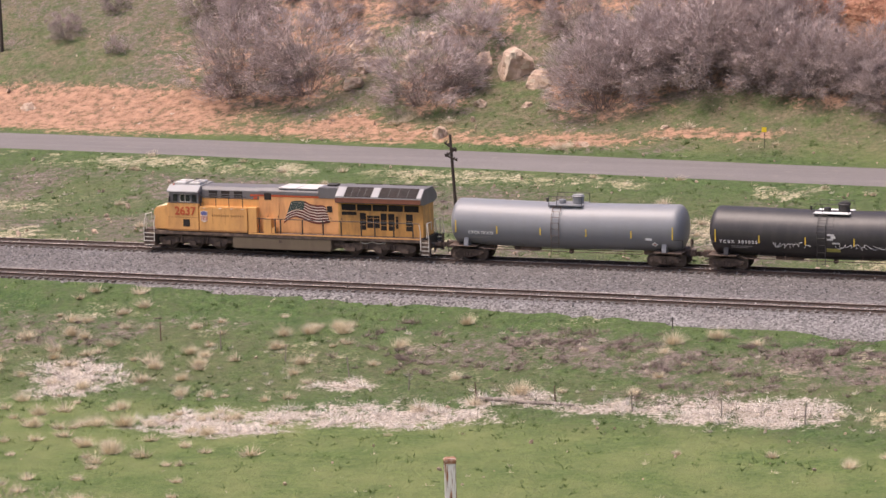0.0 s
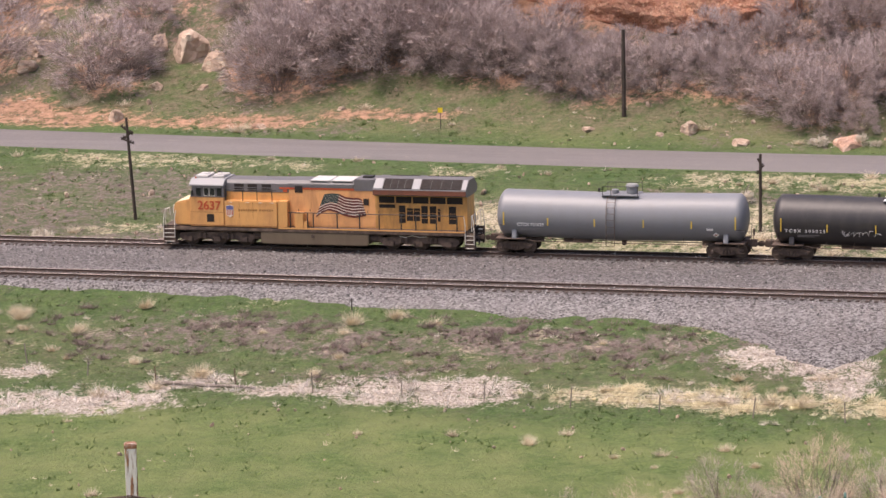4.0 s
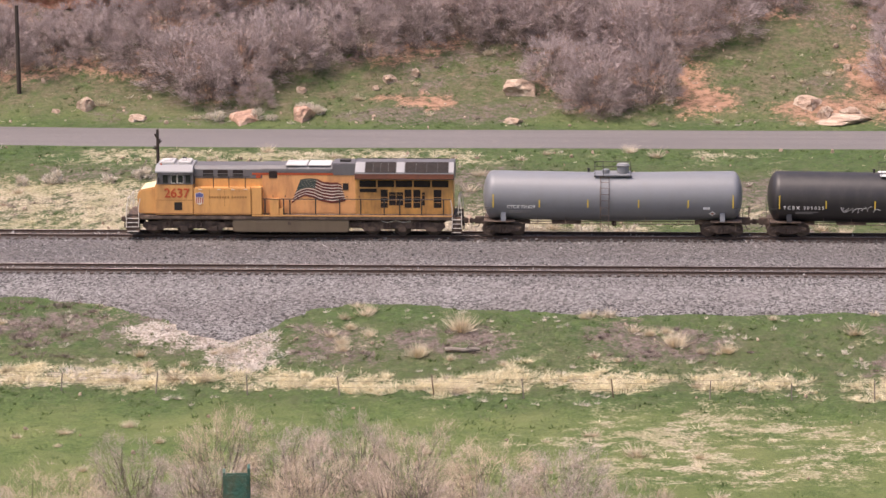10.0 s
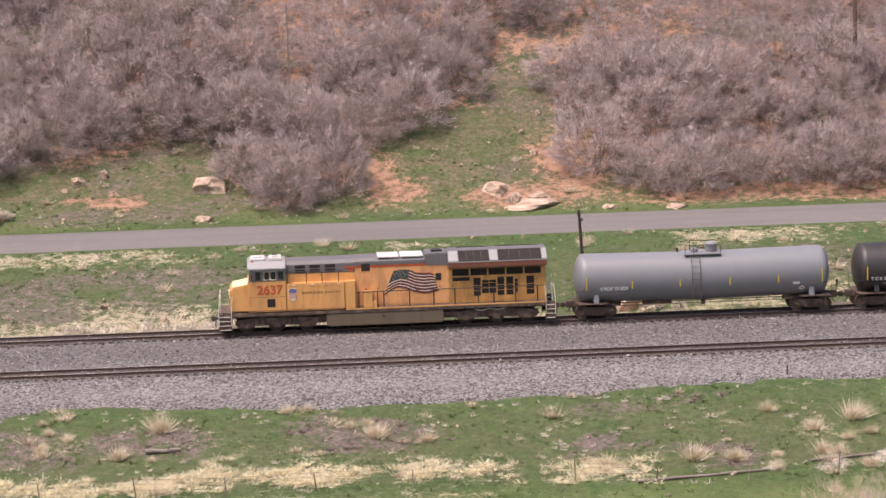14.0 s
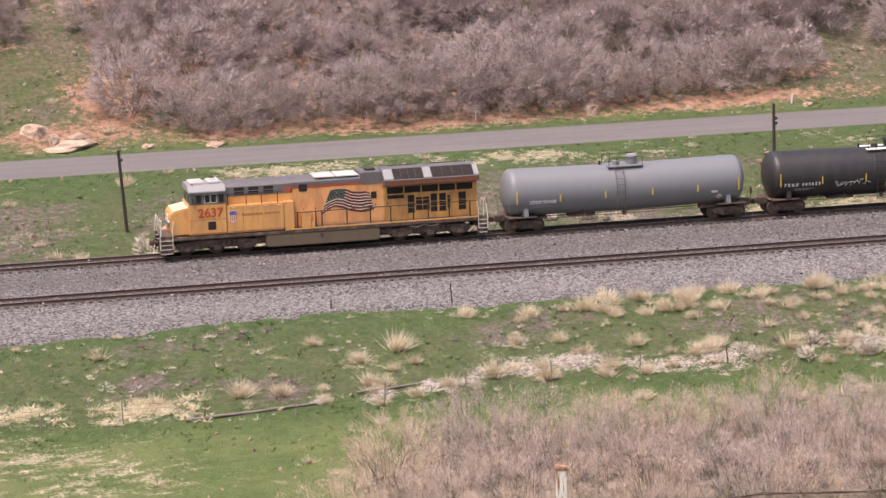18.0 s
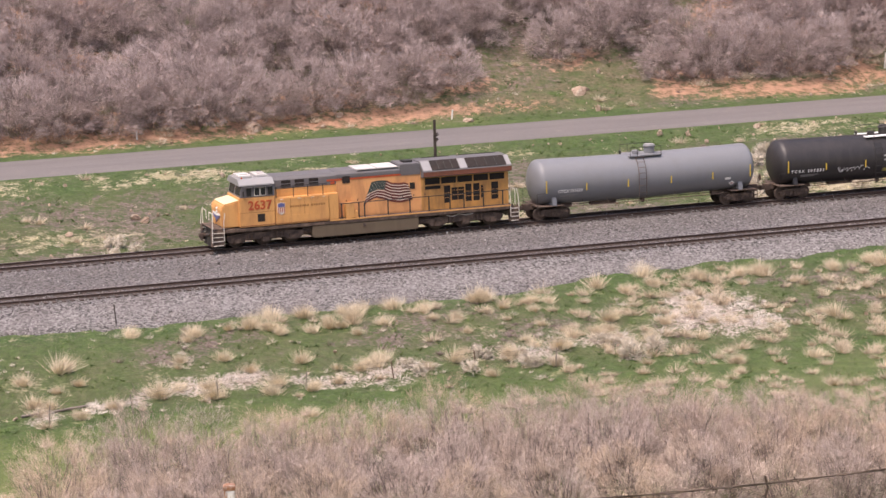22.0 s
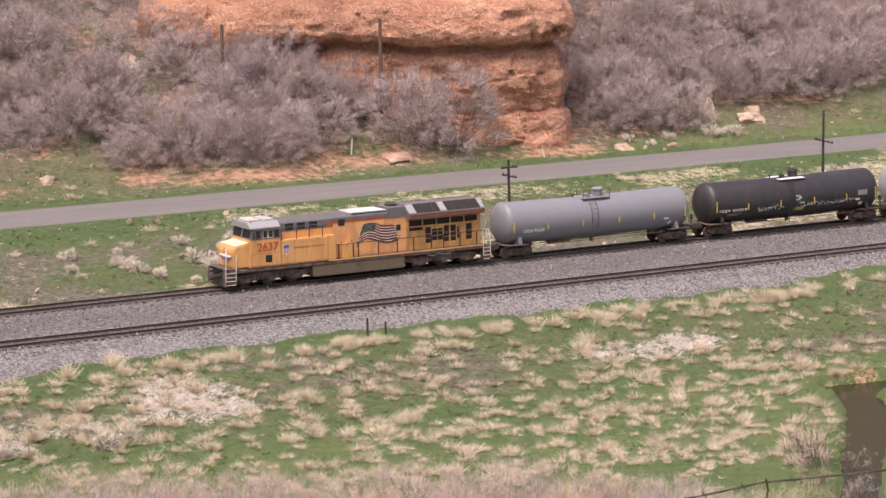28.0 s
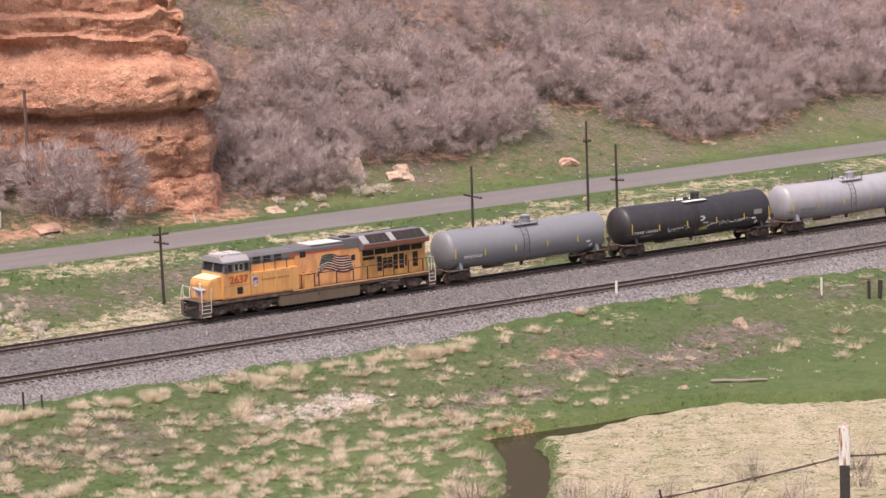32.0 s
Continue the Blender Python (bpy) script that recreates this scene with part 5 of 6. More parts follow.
    for i in range(4):
        x = 5.0 + i * 0.9
        part("cabinet_door", box(x, x + 0.84, -1.533, -1.515, 1.55, 2.0 if i < 3 else 2.9, 0.006), YELLOW, cabinet)
    for x, words in ((5.85, (0.17,) * 8), (7.32, (0.17,) * 6)):
        for i, w in enumerate(words):
            z = 0.004 * ((i * 3) % 4)
            part("slogan_bar", box(x + i * w, x + i * w + 0.115, -1.534, -1.526, 2.50 + z, 2.645 - z, 0.002), SLOGAN, cabinet, "faded brown bar of a slogan")
    for side in (-1, 1):
        for x in (5.9, 6.85, 7.8):
            part("panel_seam", box(x, x + 0.018, side * 1.523 - 0.005, side * 1.523 + 0.005, 1.5, 3.12, 0.002), RUST_SEAM, cabinet)
        part("panel_seam", box(4.9, 8.52, side * 1.523 - 0.005, side * 1.523 + 0.005, 1.45, 1.50, 0.002), RUST_SEAM, cabinet, "rusty lower edge")
        for x in (5.2, 6.4, 7.3, 8.1):
            part("grab_iron", tube([(x, side * 1.54, 3.08), (x + 0.22, side * 1.54, 3.08)], 0.018, 5), STEEL_WHITE, cabinet, "worn white grab iron")
    step_cab = part("step_cabinet", box(8.56, 9.25, -1.45, 1.45, 1.43, 3.2, 0.03), YELLOW, loco)
    part("locker", box(9.75, 10.35, -1.48, -1.02, 1.43, 2.45, 0.03), YELLOW, loco, "low yellow locker on the walkway")
    part("locker_step", box(10.36, 10.62, -1.45, -1.05, 1.43, 1.85, 0.02), YELLOW, loco)
    hood = part("hood", box(4.87, 15.2, -0.98, 0.98, 1.43, 3.72, 0.02), YELLOW, loco)
    part("hood_side", box(9.26, 15.2, -1.0, 1.0, 1.43, 3.95, 0.015), FADED_YELLOW, hood, "faded orange hood side with grimy streaks")
    top = part("hood_top", shaft([(-1.0, 3.72), (-1.0, 4.30), (-0.82, 4.52), (0.82, 4.52), (1.0, 4.30), (1.0, 3.72)], 4.86, 9.25, 0.02), LOCO_GREY, hood)
    part("hood_top", shaft([(-1.015, 4.08), (-1.015, 4.34), (-0.82, 4.55), (0.82, 4.55), (1.015, 4.34), (1.015, 4.08)], 9.22, 13.75, 0.02), LOCO_GREY, hood)
    for x0, x1 in ((10.75, 12.1), (12.2, 13.65)):
        part("roof_hatch", box(x0, x1, -0.98, 0.98, 4.53, 4.60, 0.02), HATCH_WHITE, hood, "pale engine hatch")
    for side in (-1, 1):
        part("red_stripe", box(8.6, 15.2, side * 1.015 - 0.006, side * 1.015 + 0.006, 3.955, 4.075, 0.004), RED, hood)
        for x in (5.44, 6.38, 7.36):
            v = part("filter_opening", box(x, x + 0.66, side * 1.0 - 0.012, side * 1.0 + 0.012, 3.78, 4.26, 0.01), GRILLE, top, "dark filter opening")
            part("crossbar", box(x - 0.02, x + 0.68, side * 1.02 - 0.01, side * 1.02 + 0.01, 3.99, 4.04, 0.004), LOCO_GREY, v)
        part("side_grille", box(9.68, 10.22, side * 1.02 - 0.012, side * 1.02 + 0.012, 3.74, 4.20, 0.01), GRILLE, hood)
        part("blower_louvre", box(8.85, 9.15, side * 1.0 - 0.012, side * 1.0 + 0.012, 3.74, 3.92, 0.01), RED, hood)
        for x in stretch_of(9.35, 14.9, 8):
            part("hood_door", box(x + 0.02, x + 0.66, side * 1.012 - 0.006, side * 1.012 + 0.006, 1.5, 3.5, 0.005), FADED_YELLOW, hood)
            part("door_latch", box(x + 0.55, x + 0.60, side * 1.03 - 0.012, side * 1.03 + 0.012, 2.5, 2.62, 0.004), BLACK, hood)
    for kind, mat in (("red", FLAG_RED), ("white", FLAG_WHITE), ("canton", FLAG_BLUE), ("stars", FLAG_WHITE)):
        part("painted_flag", flag_mesh(-1.034, kind), mat, hood, "wavy painted flag, " + {"red": "red stripes", "white": "white stripes", "canton": "dark blue field", "stars": "small white stars"}[kind])
    stack = part("exhaust_housing", box(13.76, 15.22, -1.03, 1.03, 3.9, 4.70, 0.05), LOCO_GREY, loco)
    part("exhaust_stack", box(14.2, 14.9, -0.35, 0.35, 4.70, 4.82, 0.03), BLACK, stack)
    part("engine_tap", box(14.42, 14.78, -1.05, -1.0, 2.98, 3.42, 0.01), GRILLE, stack)
    # radiator end
    rad = part("radiator_body", box(15.21, 21.5, -1.02, 1.02, 1.43, 4.2, 0.02), SOOTY_YELLOW, loco)
    wing = part("radiator_roof", shaft([(-1.55, 3.78), (-1.57, 4.16), (-0.75, 4.74), (0.75, 4.74), (1.57, 4.16), (1.55, 3.78), (1.0, 3.66), (-1.0, 3.66)], 15.22, 21.58, 0.02), LOCO_GREY, loco, "overhanging radiator roof")
    for side in (-1, 1):
        part("fascia", box(15.25, 21.55, side * 1.572 - 0.012, side * 1.572 + 0.012, 3.80, 4.12, 0.006), BROWN_RED, wing, "sooty dark red fascia")
        part("eave_line", box(15.25, 21.55, side * 1.585 - 0.012, side * 1.585 + 0.012, 4.125, 4.165, 0.006), ROOF_PALE, wing)
        for x0, x1, mat, nm in ((15.26, 15.85, ROOF_PALE, "roof_strip"), (15.9, 17.85, GRILLE, "radiator_grille"), (17.9, 18.4, ROOF_PALE, "roof_strip"), (18.45, 21.2, GRILLE, "radiator_grille"), (21.25, 21.55, ROOF_PALE, "roof_strip")):
            a, b = (side * 1.53, 4.205), (side * 0.76, 4.75)
            g = part(nm, shaft([a, b, (b[0], b[1] + 0.025), (a[0], a[1] + 0.03)], x0, x1), mat, wing)
            if nm == "radiator_grille":
                for k in range(1, 4):
                    x = x0 + (x1 - x0) * k / 4
                    part("grille_bar", shaft([(a[0], a[1] + 0.032), (b[0], b[1] + 0.027), (b[0], b[1] + 0.05), (a[0], a[1] + 0.055)], x - 0.02, x + 0.02), BLACK, g)
        for x0, x1 in stretch_pairs(15.5, 21.3, 5, 0.1):
            part("upper_grille", box(x0, x1, side * 1.03 - 0.012, side * 1.03 + 0.012, 3.18, 3.62, 0.008), GRILLE, rad)
        part("louvre", box(15.5, 16.6, side * 1.03 - 0.012, side * 1.03 + 0.012, 2.85, 3.08, 0.008), GRILLE, rad)
        for x0, x1, z0 in ((16.85, 17.3, 1.85), (17.38, 17.82, 2.0), (17.86, 18.3, 2.0), (18.38, 18.82, 1.85), (18.95, 19.4, 1.85), (19.5, 19.68, 2.0), (20.25, 20.75, 1.85)):
            g = part("lower_grille", box(x0, x1, side * 1.03 - 0.012, side * 1.03 + 0.012, z0, 2.85 if z0 > 1.9 else 3.02, 0.008), GRILLE, rad)
            for k in (1, 2):
                z = z0 + k * 0.33
                part("grille_bar", box(x0, x1, side * 1.048 - 0.006, side * 1.048 + 0.006, z, z + 0.025, 0.002), YELLOW, g)
    for side in (-1, 1):
        y = side * 1.47
        xs = [9.45, 10.65, 11.05, 12.7, 14.25, 15.6, 17.1, 18.1, 19.5, 20.9]
        for x in xs:
            part("stanchion", tube([(x, y, 1.4), (x, y, 2.46)], 0.045, 6), BLACK, loco)
        handrail(loco, [(9.3, y, 2.46), (21.35, y, 2.46)])
        for x in (4.95, 6.15, 7.15, 8.2):
            part("stanchion", tube([(x, side * 1.42, 3.15), (x, side * 1.42, 3.92)], 0.03, 6), BLACK, loco)
        handrail(loco, [(4.9, side * 1.42, 3.92), (8.5, side * 1.42, 3.92)])
        for x0, x1, lean in ((0.50, 1.30, 1), (21.45, 22.05, -1)):
            stair(loco, x0, x1, side)
            inner, outer = (x1, x0) if lean > 0 else (x0, x1)
            handrail(loco, [(outer, side * 1.5, 0.55), (outer, side * 1.5, 1.5), (outer + lean * 0.05, side * 1.45, 2.1), (outer + lean * 0.12, side * 1.4, 2.5), (outer + lean * 0.12, side * 1.25, 2.5)], STEEL_WHITE, 0.028, "white bent handrail")
            handrail(loco, [(inner, side * 1.5, 0.6), (inner, side * 1.5, 1.9), (inner + lean * 0.1, side * 1.45, 2.45)], STEEL_WHITE, 0.028, "white bent handrail")
        fuel = part("fuel_tank", prism([(7.45, 0.3), (14.75, 0.3), (14.85, 0.5), (14.85, 1.13), (7.35, 1.13), (7.35, 0.5)], *sorted((side * 0.02, side * 1.5)), 0.05), TANK_GRIME, loco, "brown-grimed fuel tank")
        part("filler_cap", box(10.9, 11.1, *sorted((side * 1.49, side * 1.54)), 0.8, 1.0, 0.01), UNDER, fuel)
        part("air_pipe", tube([(7.3, side * 1.4, 1.12), (15.2, side * 1.4, 1.12), (15.6, side * 1.35, 0.95)], 0.035, 6), UNDER, loco)
        part("sand_hose", tube([(16.9, side * 1.27, 1.02), (17.3, side * 1.3, 0.93), (17.8, side * 1.3, 1.06), (18.3, side * 1.3, 0.95), (18.8, side * 1.28, 1.02)], 0.03, 6), STEEL_WHITE, loco)
        for axles in ((2.25, 4.2, 6.1), (16.3, 18.25, 20.25)):
            truck_side(axles[0], axles, side * 1.12, loco, LOCO_R)
    for axles in ((2.25, 4.2, 6.1), (16.3, 18.25, 20.25)):
        part("truck_bolster", box(axles[0] - 0.5, axles[2] + 0.5, -0.6, 0.6, 0.36, 1.02, 0.03), UNDER, loco)
        for x in axles:
            wheelset(loco, x, LOCO_R)
    for x0, x1 in ((6.75, 7.33), (14.88, 15.75)):
        part("air_reservoir", tube([(x0, -0.95, 0.78), (x1, -0.95, 0.78)], 0.26, 14), UNDER, loco, "grimy air reservoir")
        part("equipment_box", box(x0, x1, -0.6, 0.9, 0.42, 1.04, 0.03), UNDER, loco)
    part("plow", prism([(0.62, 0.12), (0.86, 0.12), (0.95, 0.95), (0.78, 0.95)], -1.35, 1.35, 0.02), BLACK, loco, "black steel snow plow")
    part("end_plate", box(0.72, 0.80, -1.42, 1.42, 0.9, 1.42, 0.01), BLACK, loco)
    part("end_plate", box(21.6, 21.68, -1.42, 1.42, 0.5, 1.42, 0.01), BLACK, loco)
    for x, w in ((0.6, 1), (21.85, -1)):
        handrail(loco, [(x, -1.3, 1.42), (x, -1.3, 2.45), (x, -0.4, 2.45), (x, -0.35, 1.9)], STEEL_WHITE)
        handrail(loco, [(x, 1.3, 1.42), (x, 1.3, 2.45), (x, 0.4, 2.45), (x, 0.35, 1.9)], STEEL_WHITE)
        for y in (-0.75, -0.55, 0.55, 0.75):
            part("air_hose", tube([(x, y, 1.1), (x - w * 0.28, y, 0.95), (x - w * 0.36, y + 0.03, 0.6), (x - w * 0.3, y, 0.42)], 0.03, 6), BLACK, loco)
    knuckle(loco, 0.1, 1), knuckle(loco, 22.3, -1)
    return loco


def stretch_pairs(lo, hi, n, gap):
    w = (hi - lo) / n
    return [(lo + i * w, lo + (i + 1) * w - gap) for i in range(n)]


# ---- tank cars ----
CAR = 18.2


SAG = 0.13


def build_tank(name, label, paint, mark, group_label, black):
    car = tagged(new(name), label, "tank car", "tank cars of the train")
    R, cz = (1.60, 2.57) if black else (1.565, 2.58)
    head = [(0.79, 0.05), (0.83, 0.55), (0.92, 0.95), (1.06, 1.27), (1.22, 1.48), (1.36, R - 0.01)]
    rings = head + [(1.55, R), (CAR / 2, R), (CAR - 1.55, R)] + [(CAR - a, r) for a, r in head[::-1]]
    shell = smooth(part("tank_shell", lathe(rings, 56), paint, car), 50)
    shell.location = (0, 0, cz)
    for v in shell.data.vertices:  # both halves slope down to the outlet in the middle
        v.co.z -= SAG * (1 - abs(v.co.x - CAR / 2) / (CAR / 2))
    if black:
        part("shell_band", lathe([(8.25, R + 0.004), (8.27, R + 0.012), (9.3, R + 0.012), (9.32, R + 0.004)], 48), TANK_BLACK, shell).location = (0, 0, -SAG * 0.95)
    for x, tall in ((1.47, 1), (4.42, 0), (7.51, 0), (10.74, 0), (13.88, 0), (CAR - 1.47, 1)):
        for side in (-1, 1):
            h = 0.42 if tall else 0.25
            part("reflector", box(x - 0.035, x + 0.035, side * R - 0.02, side * R + 0.02, cz - (0.17 if tall else 0.33) - h, cz - (0.17 if tall else 0.33) + h, 0.003), REFLECT, car, "yellow reflective strip")
    for side in (-1, 1):
        turn = pose(0, 0, 0) if side < 0 else pose(CAR, 0, 0, 0, 0, 180)

        def lay(x, zoff, at=None):
            """A pose on the shell's side, that far above its middle."""
            drop = SAG * (1 - abs((x if at is None else at) - CAR / 2) / (CAR / 2))
            return turn @ pose(x, 0, cz - drop, -math.degrees(math.asin(zoff / R)), 0, 0) @ pose(0, -R, 0)

        if mark:
            lettering("car_mark", mark, 0.30, 0.012, MARK, car, lay(1.72 if black else 2.34, -0.50) @ pose(0, -0.010, -0.12), "white stencilled car number", 1.55 if black else 1.0)
        else:
            for k in range(11):
                if k != 4:
                    part("stencil_bar", box(0, 0.11, -0.012, 0.004, -0.13, 0.13, 0.002), FADED, car).matrix_basis = lay(2.36 + k * 0.16, -0.50)
        for k in range(2):
            b = part("stencil_bar", box(2.5, 3.9 - k * 0.3, -0.008, 0.004, 0, 0.05, 0.001), FADED, car)
            b.matrix_basis = lay(0, -0.82 - k * 0.10, 3.2)
        d = part("placard", prism([(15.22, 0), (15.44, -0.22), (15.66, 0), (15.44, 0.22)], -0.014, 0.004), MARK, car, "white diamond placard")
        d.matrix_basis = lay(0, -0.95, 15.3)
        part("placard_mark", box(15.36, 15.52, -0.022, -0.016, -0.05, 0.05, 0.001), RED, d)
        q = part("stencil_panel", box(14.84, 15.28, -0.010, 0.006, -0.08, 0.08, 0.001), MARK, car)
        q.matrix_basis = lay(0, -0.58, 15)
        if black:
            rs = random.Random(3)
            for x0, x1, big in ((5.3, 7.5, 1.0), (9.4, 12.6, 0.8), (12.9, 14.4, 0.9)):
                x, k = x0, 0
                while x < x1:
                    w, h = rs.uniform(0.28, 0.55), rs.uniform(0.10, 0.19) * big
                    turns = rs.uniform(5, 8)
                    pts = [(w * u + 0.09 * math.cos(u * turns + k), -0.012, h * math.sin(u * turns + k * 1.7)) for u in (0, 0.11, 0.22, 0.33, 0.44, 0.56, 0.67, 0.78, 0.89, 1.0)]
                    part("spray_mark", tube(pts, rs.uniform(0.012, 0.026), 4), SCRAWL, car, "white sprayed scrawl").matrix_basis = lay(x, -0.55 + rs.uniform(-0.08, 0.08))
                    x, k = x + w * rs.uniform(0.5, 1.0), k + 1
            for x, z, w, h in ((8.95, 0.25, 0.45, 0.10), (9.2, 0.1, 0.3, 0.16), (8.95, -0.05, 0.4, 0.10), (9.3, -0.3, 0.5, 0.10)):
                part("paint_patch", box(0, w, -0.022, 0.004, -h / 2, h / 2, 0.004), SCRAWL, car).matrix_basis = lay(x, z)
            part("paint_patch", box(0, 0.9, -0.024, 0.004, -0.14, 0.14, 0.004), OLIVE, car, "dull yellow painted patch").matrix_basis = lay(8.9, -0.78)
            part("stencil_panel", box(0, 0.9, -0.03, 0.004, -0.2, 0.2, 0.004), FADED, car).matrix_basis = lay(15.0, -0.05)
    # top fittings
    walk_mat = MARK if black else paint
    top = part("top_platform", box(7.9, 10.3, -0.95, 0.95, cz + R - 0.22, cz + R - 0.16, 0.01), walk_mat, car, "grating platform round the manway")
    dome = smooth(part("manway", lathe([(0, 0.38), (0.40, 0.38), (0.42, 0.43), (0.50, 0.43), (0.55, 0.38), (0.56, 0.02)], 22, "z"), BLACK if black else paint, car))
    dome.location = (9.75, 0, cz + R - 0.14)
    part("manway_lid", lathe([(0.56, 0.37), (0.60, 0.36), (0.62, 0.02)], 20, "z"), BLACK if black else ROOF_PALE, dome)
    v = smooth(part("valve_housing", lathe([(0, 0.24), (0.22, 0.24), (0.26, 0.18), (0.27, 0.02)], 16, "z"), BLACK if black else paint, car))
    v.location = (8.65, -0.1, cz + R - 0.14)
    n = part("relief_valve", lathe([(0, 0.07), (0.18, 0.07), (0.2, 0.1), (0.26, 0.1), (0.28, 0.02)], 12, "z"), BLACK, car)
    n.location = (7.55, 0, cz + R - 0.12)
    for side in (-1, 1):
        for x in (7.95, 8.5, 10.25):
            part("platform_post", tube([(x, side * 0.92, cz + R - 0.3), (x, side * 0.92, cz + R + 0.42)], 0.02, 5), BLACK, top)
        part("platform_rail", tube([(7.95, side * 0.92, cz + R + 0.42), (10.25, side * 0.92, cz + R + 0.42)], 0.02, 5), BLACK, top)
        line = [(R * 1.05 * math.cos(a), cz + R * 1.05 * math.sin(a)) for a in (radians(k) for k in (52, 38, 24, 10, -4))] + [(1.62, 1.5), (1.62, 0.75)]
        ladder = part("ladder", tube([(8.3, side * y, z) for y, z in line], 0.024, 5), BLACK if black else UNDER, car, "dark side ladder")
        part("ladder_rail", tube([(8.85, side * y, z) for y, z in line], 0.024, 5), BLACK if black else UNDER, ladder)
        for y, z in line + [(1.63, 2.0), (1.62, 1.12)]:
            part("rung", tube([(8.3, side * y, z), (8.85, side * y, z)], 0.016, 5), BLACK if black else UNDER, ladder)
        part("grab_pipe", tube([(3.1, side * 1.35, 1.0), (3.5, side * 1.4, 0.92), (14.4, side * 1.4, 0.92), (14.8, side * 1.35, 1.0)], 0.028, 5), UNDER, car)
        for x in (4.3, 6.1, 11.2, 13.3):
            part("pipe_bracket", tube([(x, side * 1.0, 1.25), (x, side * 1.4, 0.92)], 0.02, 5), UNDER, car)
    part("bottom_valve", lathe([(0.55, 0.10), (0.62, 0.16), (0.86, 0.16), (0.95, 0.26), (1.0, 0.3)], 14, "z"), UNDER, car).location = (9.2, 0, 0)
    part("brake_rigging", box(5.2, 7.1, -0.35, 0.1, 0.72, 0.98, 0.04), UNDER, car)
    part("brake_rod", tube([(3.2, 0.15, 0.8), (14.7, 0.15, 0.8)], 0.03, 5), UNDER, car)
    for i, (cx, way) in enumerate(((2.12, 1), (CAR - 2.12, -1))):
        part("draft_sill", box(min(cx - way * 1.85, cx + way * 1.7), max(cx - way * 1.85, cx + way * 1.7), -0.22, 0.22, 0.68, 1.12, 0.02), UNDER, car)
        part("bolster", shaft([(-1.42, 1.05), (1.42, 1.05), (1.42, 1.16), (1.25, 1.7), (0.9, 1.32), (-0.9, 1.32), (-1.25, 1.7), (-1.42, 1.16)], cx - 0.16, cx + 0.16, 0.015), paint, car)
        e = cx - way * 1.25
        part("end_platform", box(min(e, e + way * 2.0), max(e, e + way * 2.0), -1.45, 1.45, 1.02, 1.07, 0.01), UNDER, car)
        for side in (-1, 1):
            part("corner_step", tube([(e, side * 1.45, 1.03), (e, side * 1.45, 0.45), (e + way * 0.4, side * 1.45, 0.45), (e + way * 0.4, side * 1.45, 1.03)], 0.022, 5), UNDER, car)
            part("end_rail", tube([(e, side * 1.4, 1.05), (e - way * 0.05, side * 1.4, 1.95), (e + way * 0.55, side * 1.42, 1.95)], 0.02, 5), BLACK, car)
            y = side * 0.99
            f = part("truck_frame", prism([(cx - 1.15, 0.60), (cx - 0.95, 0.36), (cx - 0.6, 0.38), (cx - 0.3, 0.24), (cx + 0.3, 0.24), (cx + 0.6, 0.38), (cx + 0.95, 0.36), (cx + 1.15, 0.60),
                                           (cx + 0.55, 0.80), (cx - 0.55, 0.80)], y - 0.08, y + 0.08, 0.02), UNDER, car, "cast steel truck side")
            for k in (-0.2, 0.0, 0.2):
                part("spring", lathe([(0.32, 0.07)] + [(0.34 + j * 0.045, 0.08 if j % 2 else 0.06) for j in range(6)] + [(0.6, 0.07)], 9, "z"), UNDER, f).location = (cx + k, y + side * 0.1, 0)
            for k in (-0.89, 0.89):
                part("bearing_cap", lathe([(0.0, 0.11), (0.1, 0.11), (0.13, 0.07)], 12, "y"), WHEEL, f).matrix_basis = pose(cx + k, y + side * 0.07, CAR_R, 0, 0, 0 if side > 0 else 180)
        for k in (-0.89, 0.89):
            wheelset(car, cx + k, CAR_R)
        part("truck_bolster", box(cx - 0.2, cx + 0.2, -1.0, 1.0, 0.42, 0.70, 0.03), UNDER, car)
        knuckle(car, 0.05 if way > 0 else CAR - 0.05, way)
        part("air_hose", tube([(e, 0.35 * way, 0.85), (e - way * 0.25, 0.35 * way, 0.7), (e - way * 0.4, 0.3 * way, 0.42), (e - way * 0.62, 0.1 * way, 0.40)], 0.03, 6), BLACK, car)
    part("brake_wheel", lathe([(-0.02, 0.22), (0.0, 0.25), (0.02, 0.22)], 16), UNDER, car).location = (CAR - 0.35, -0.75, 1.75)
    part("brake_post", tube([(CAR - 0.42, -0.75, 1.05), (CAR - 0.42, -0.75, 1.95)], 0.03, 6), UNDER, car)
    return car


locomotive = build_locomotive()
tank_cars = [build_tank("tank_car", "grey tank car with yellow reflective strips", TANK_GREY, "CTCX 731629", "", False),
             build_tank("tank_car", "black weathered tank car with white sprayed scrawl", TANK_BLACK, "TCBX 305025", "", True),
             build_tank("tank_car", "pale grey tank car with dusty paint", TANK_PALE, "", "", False)]


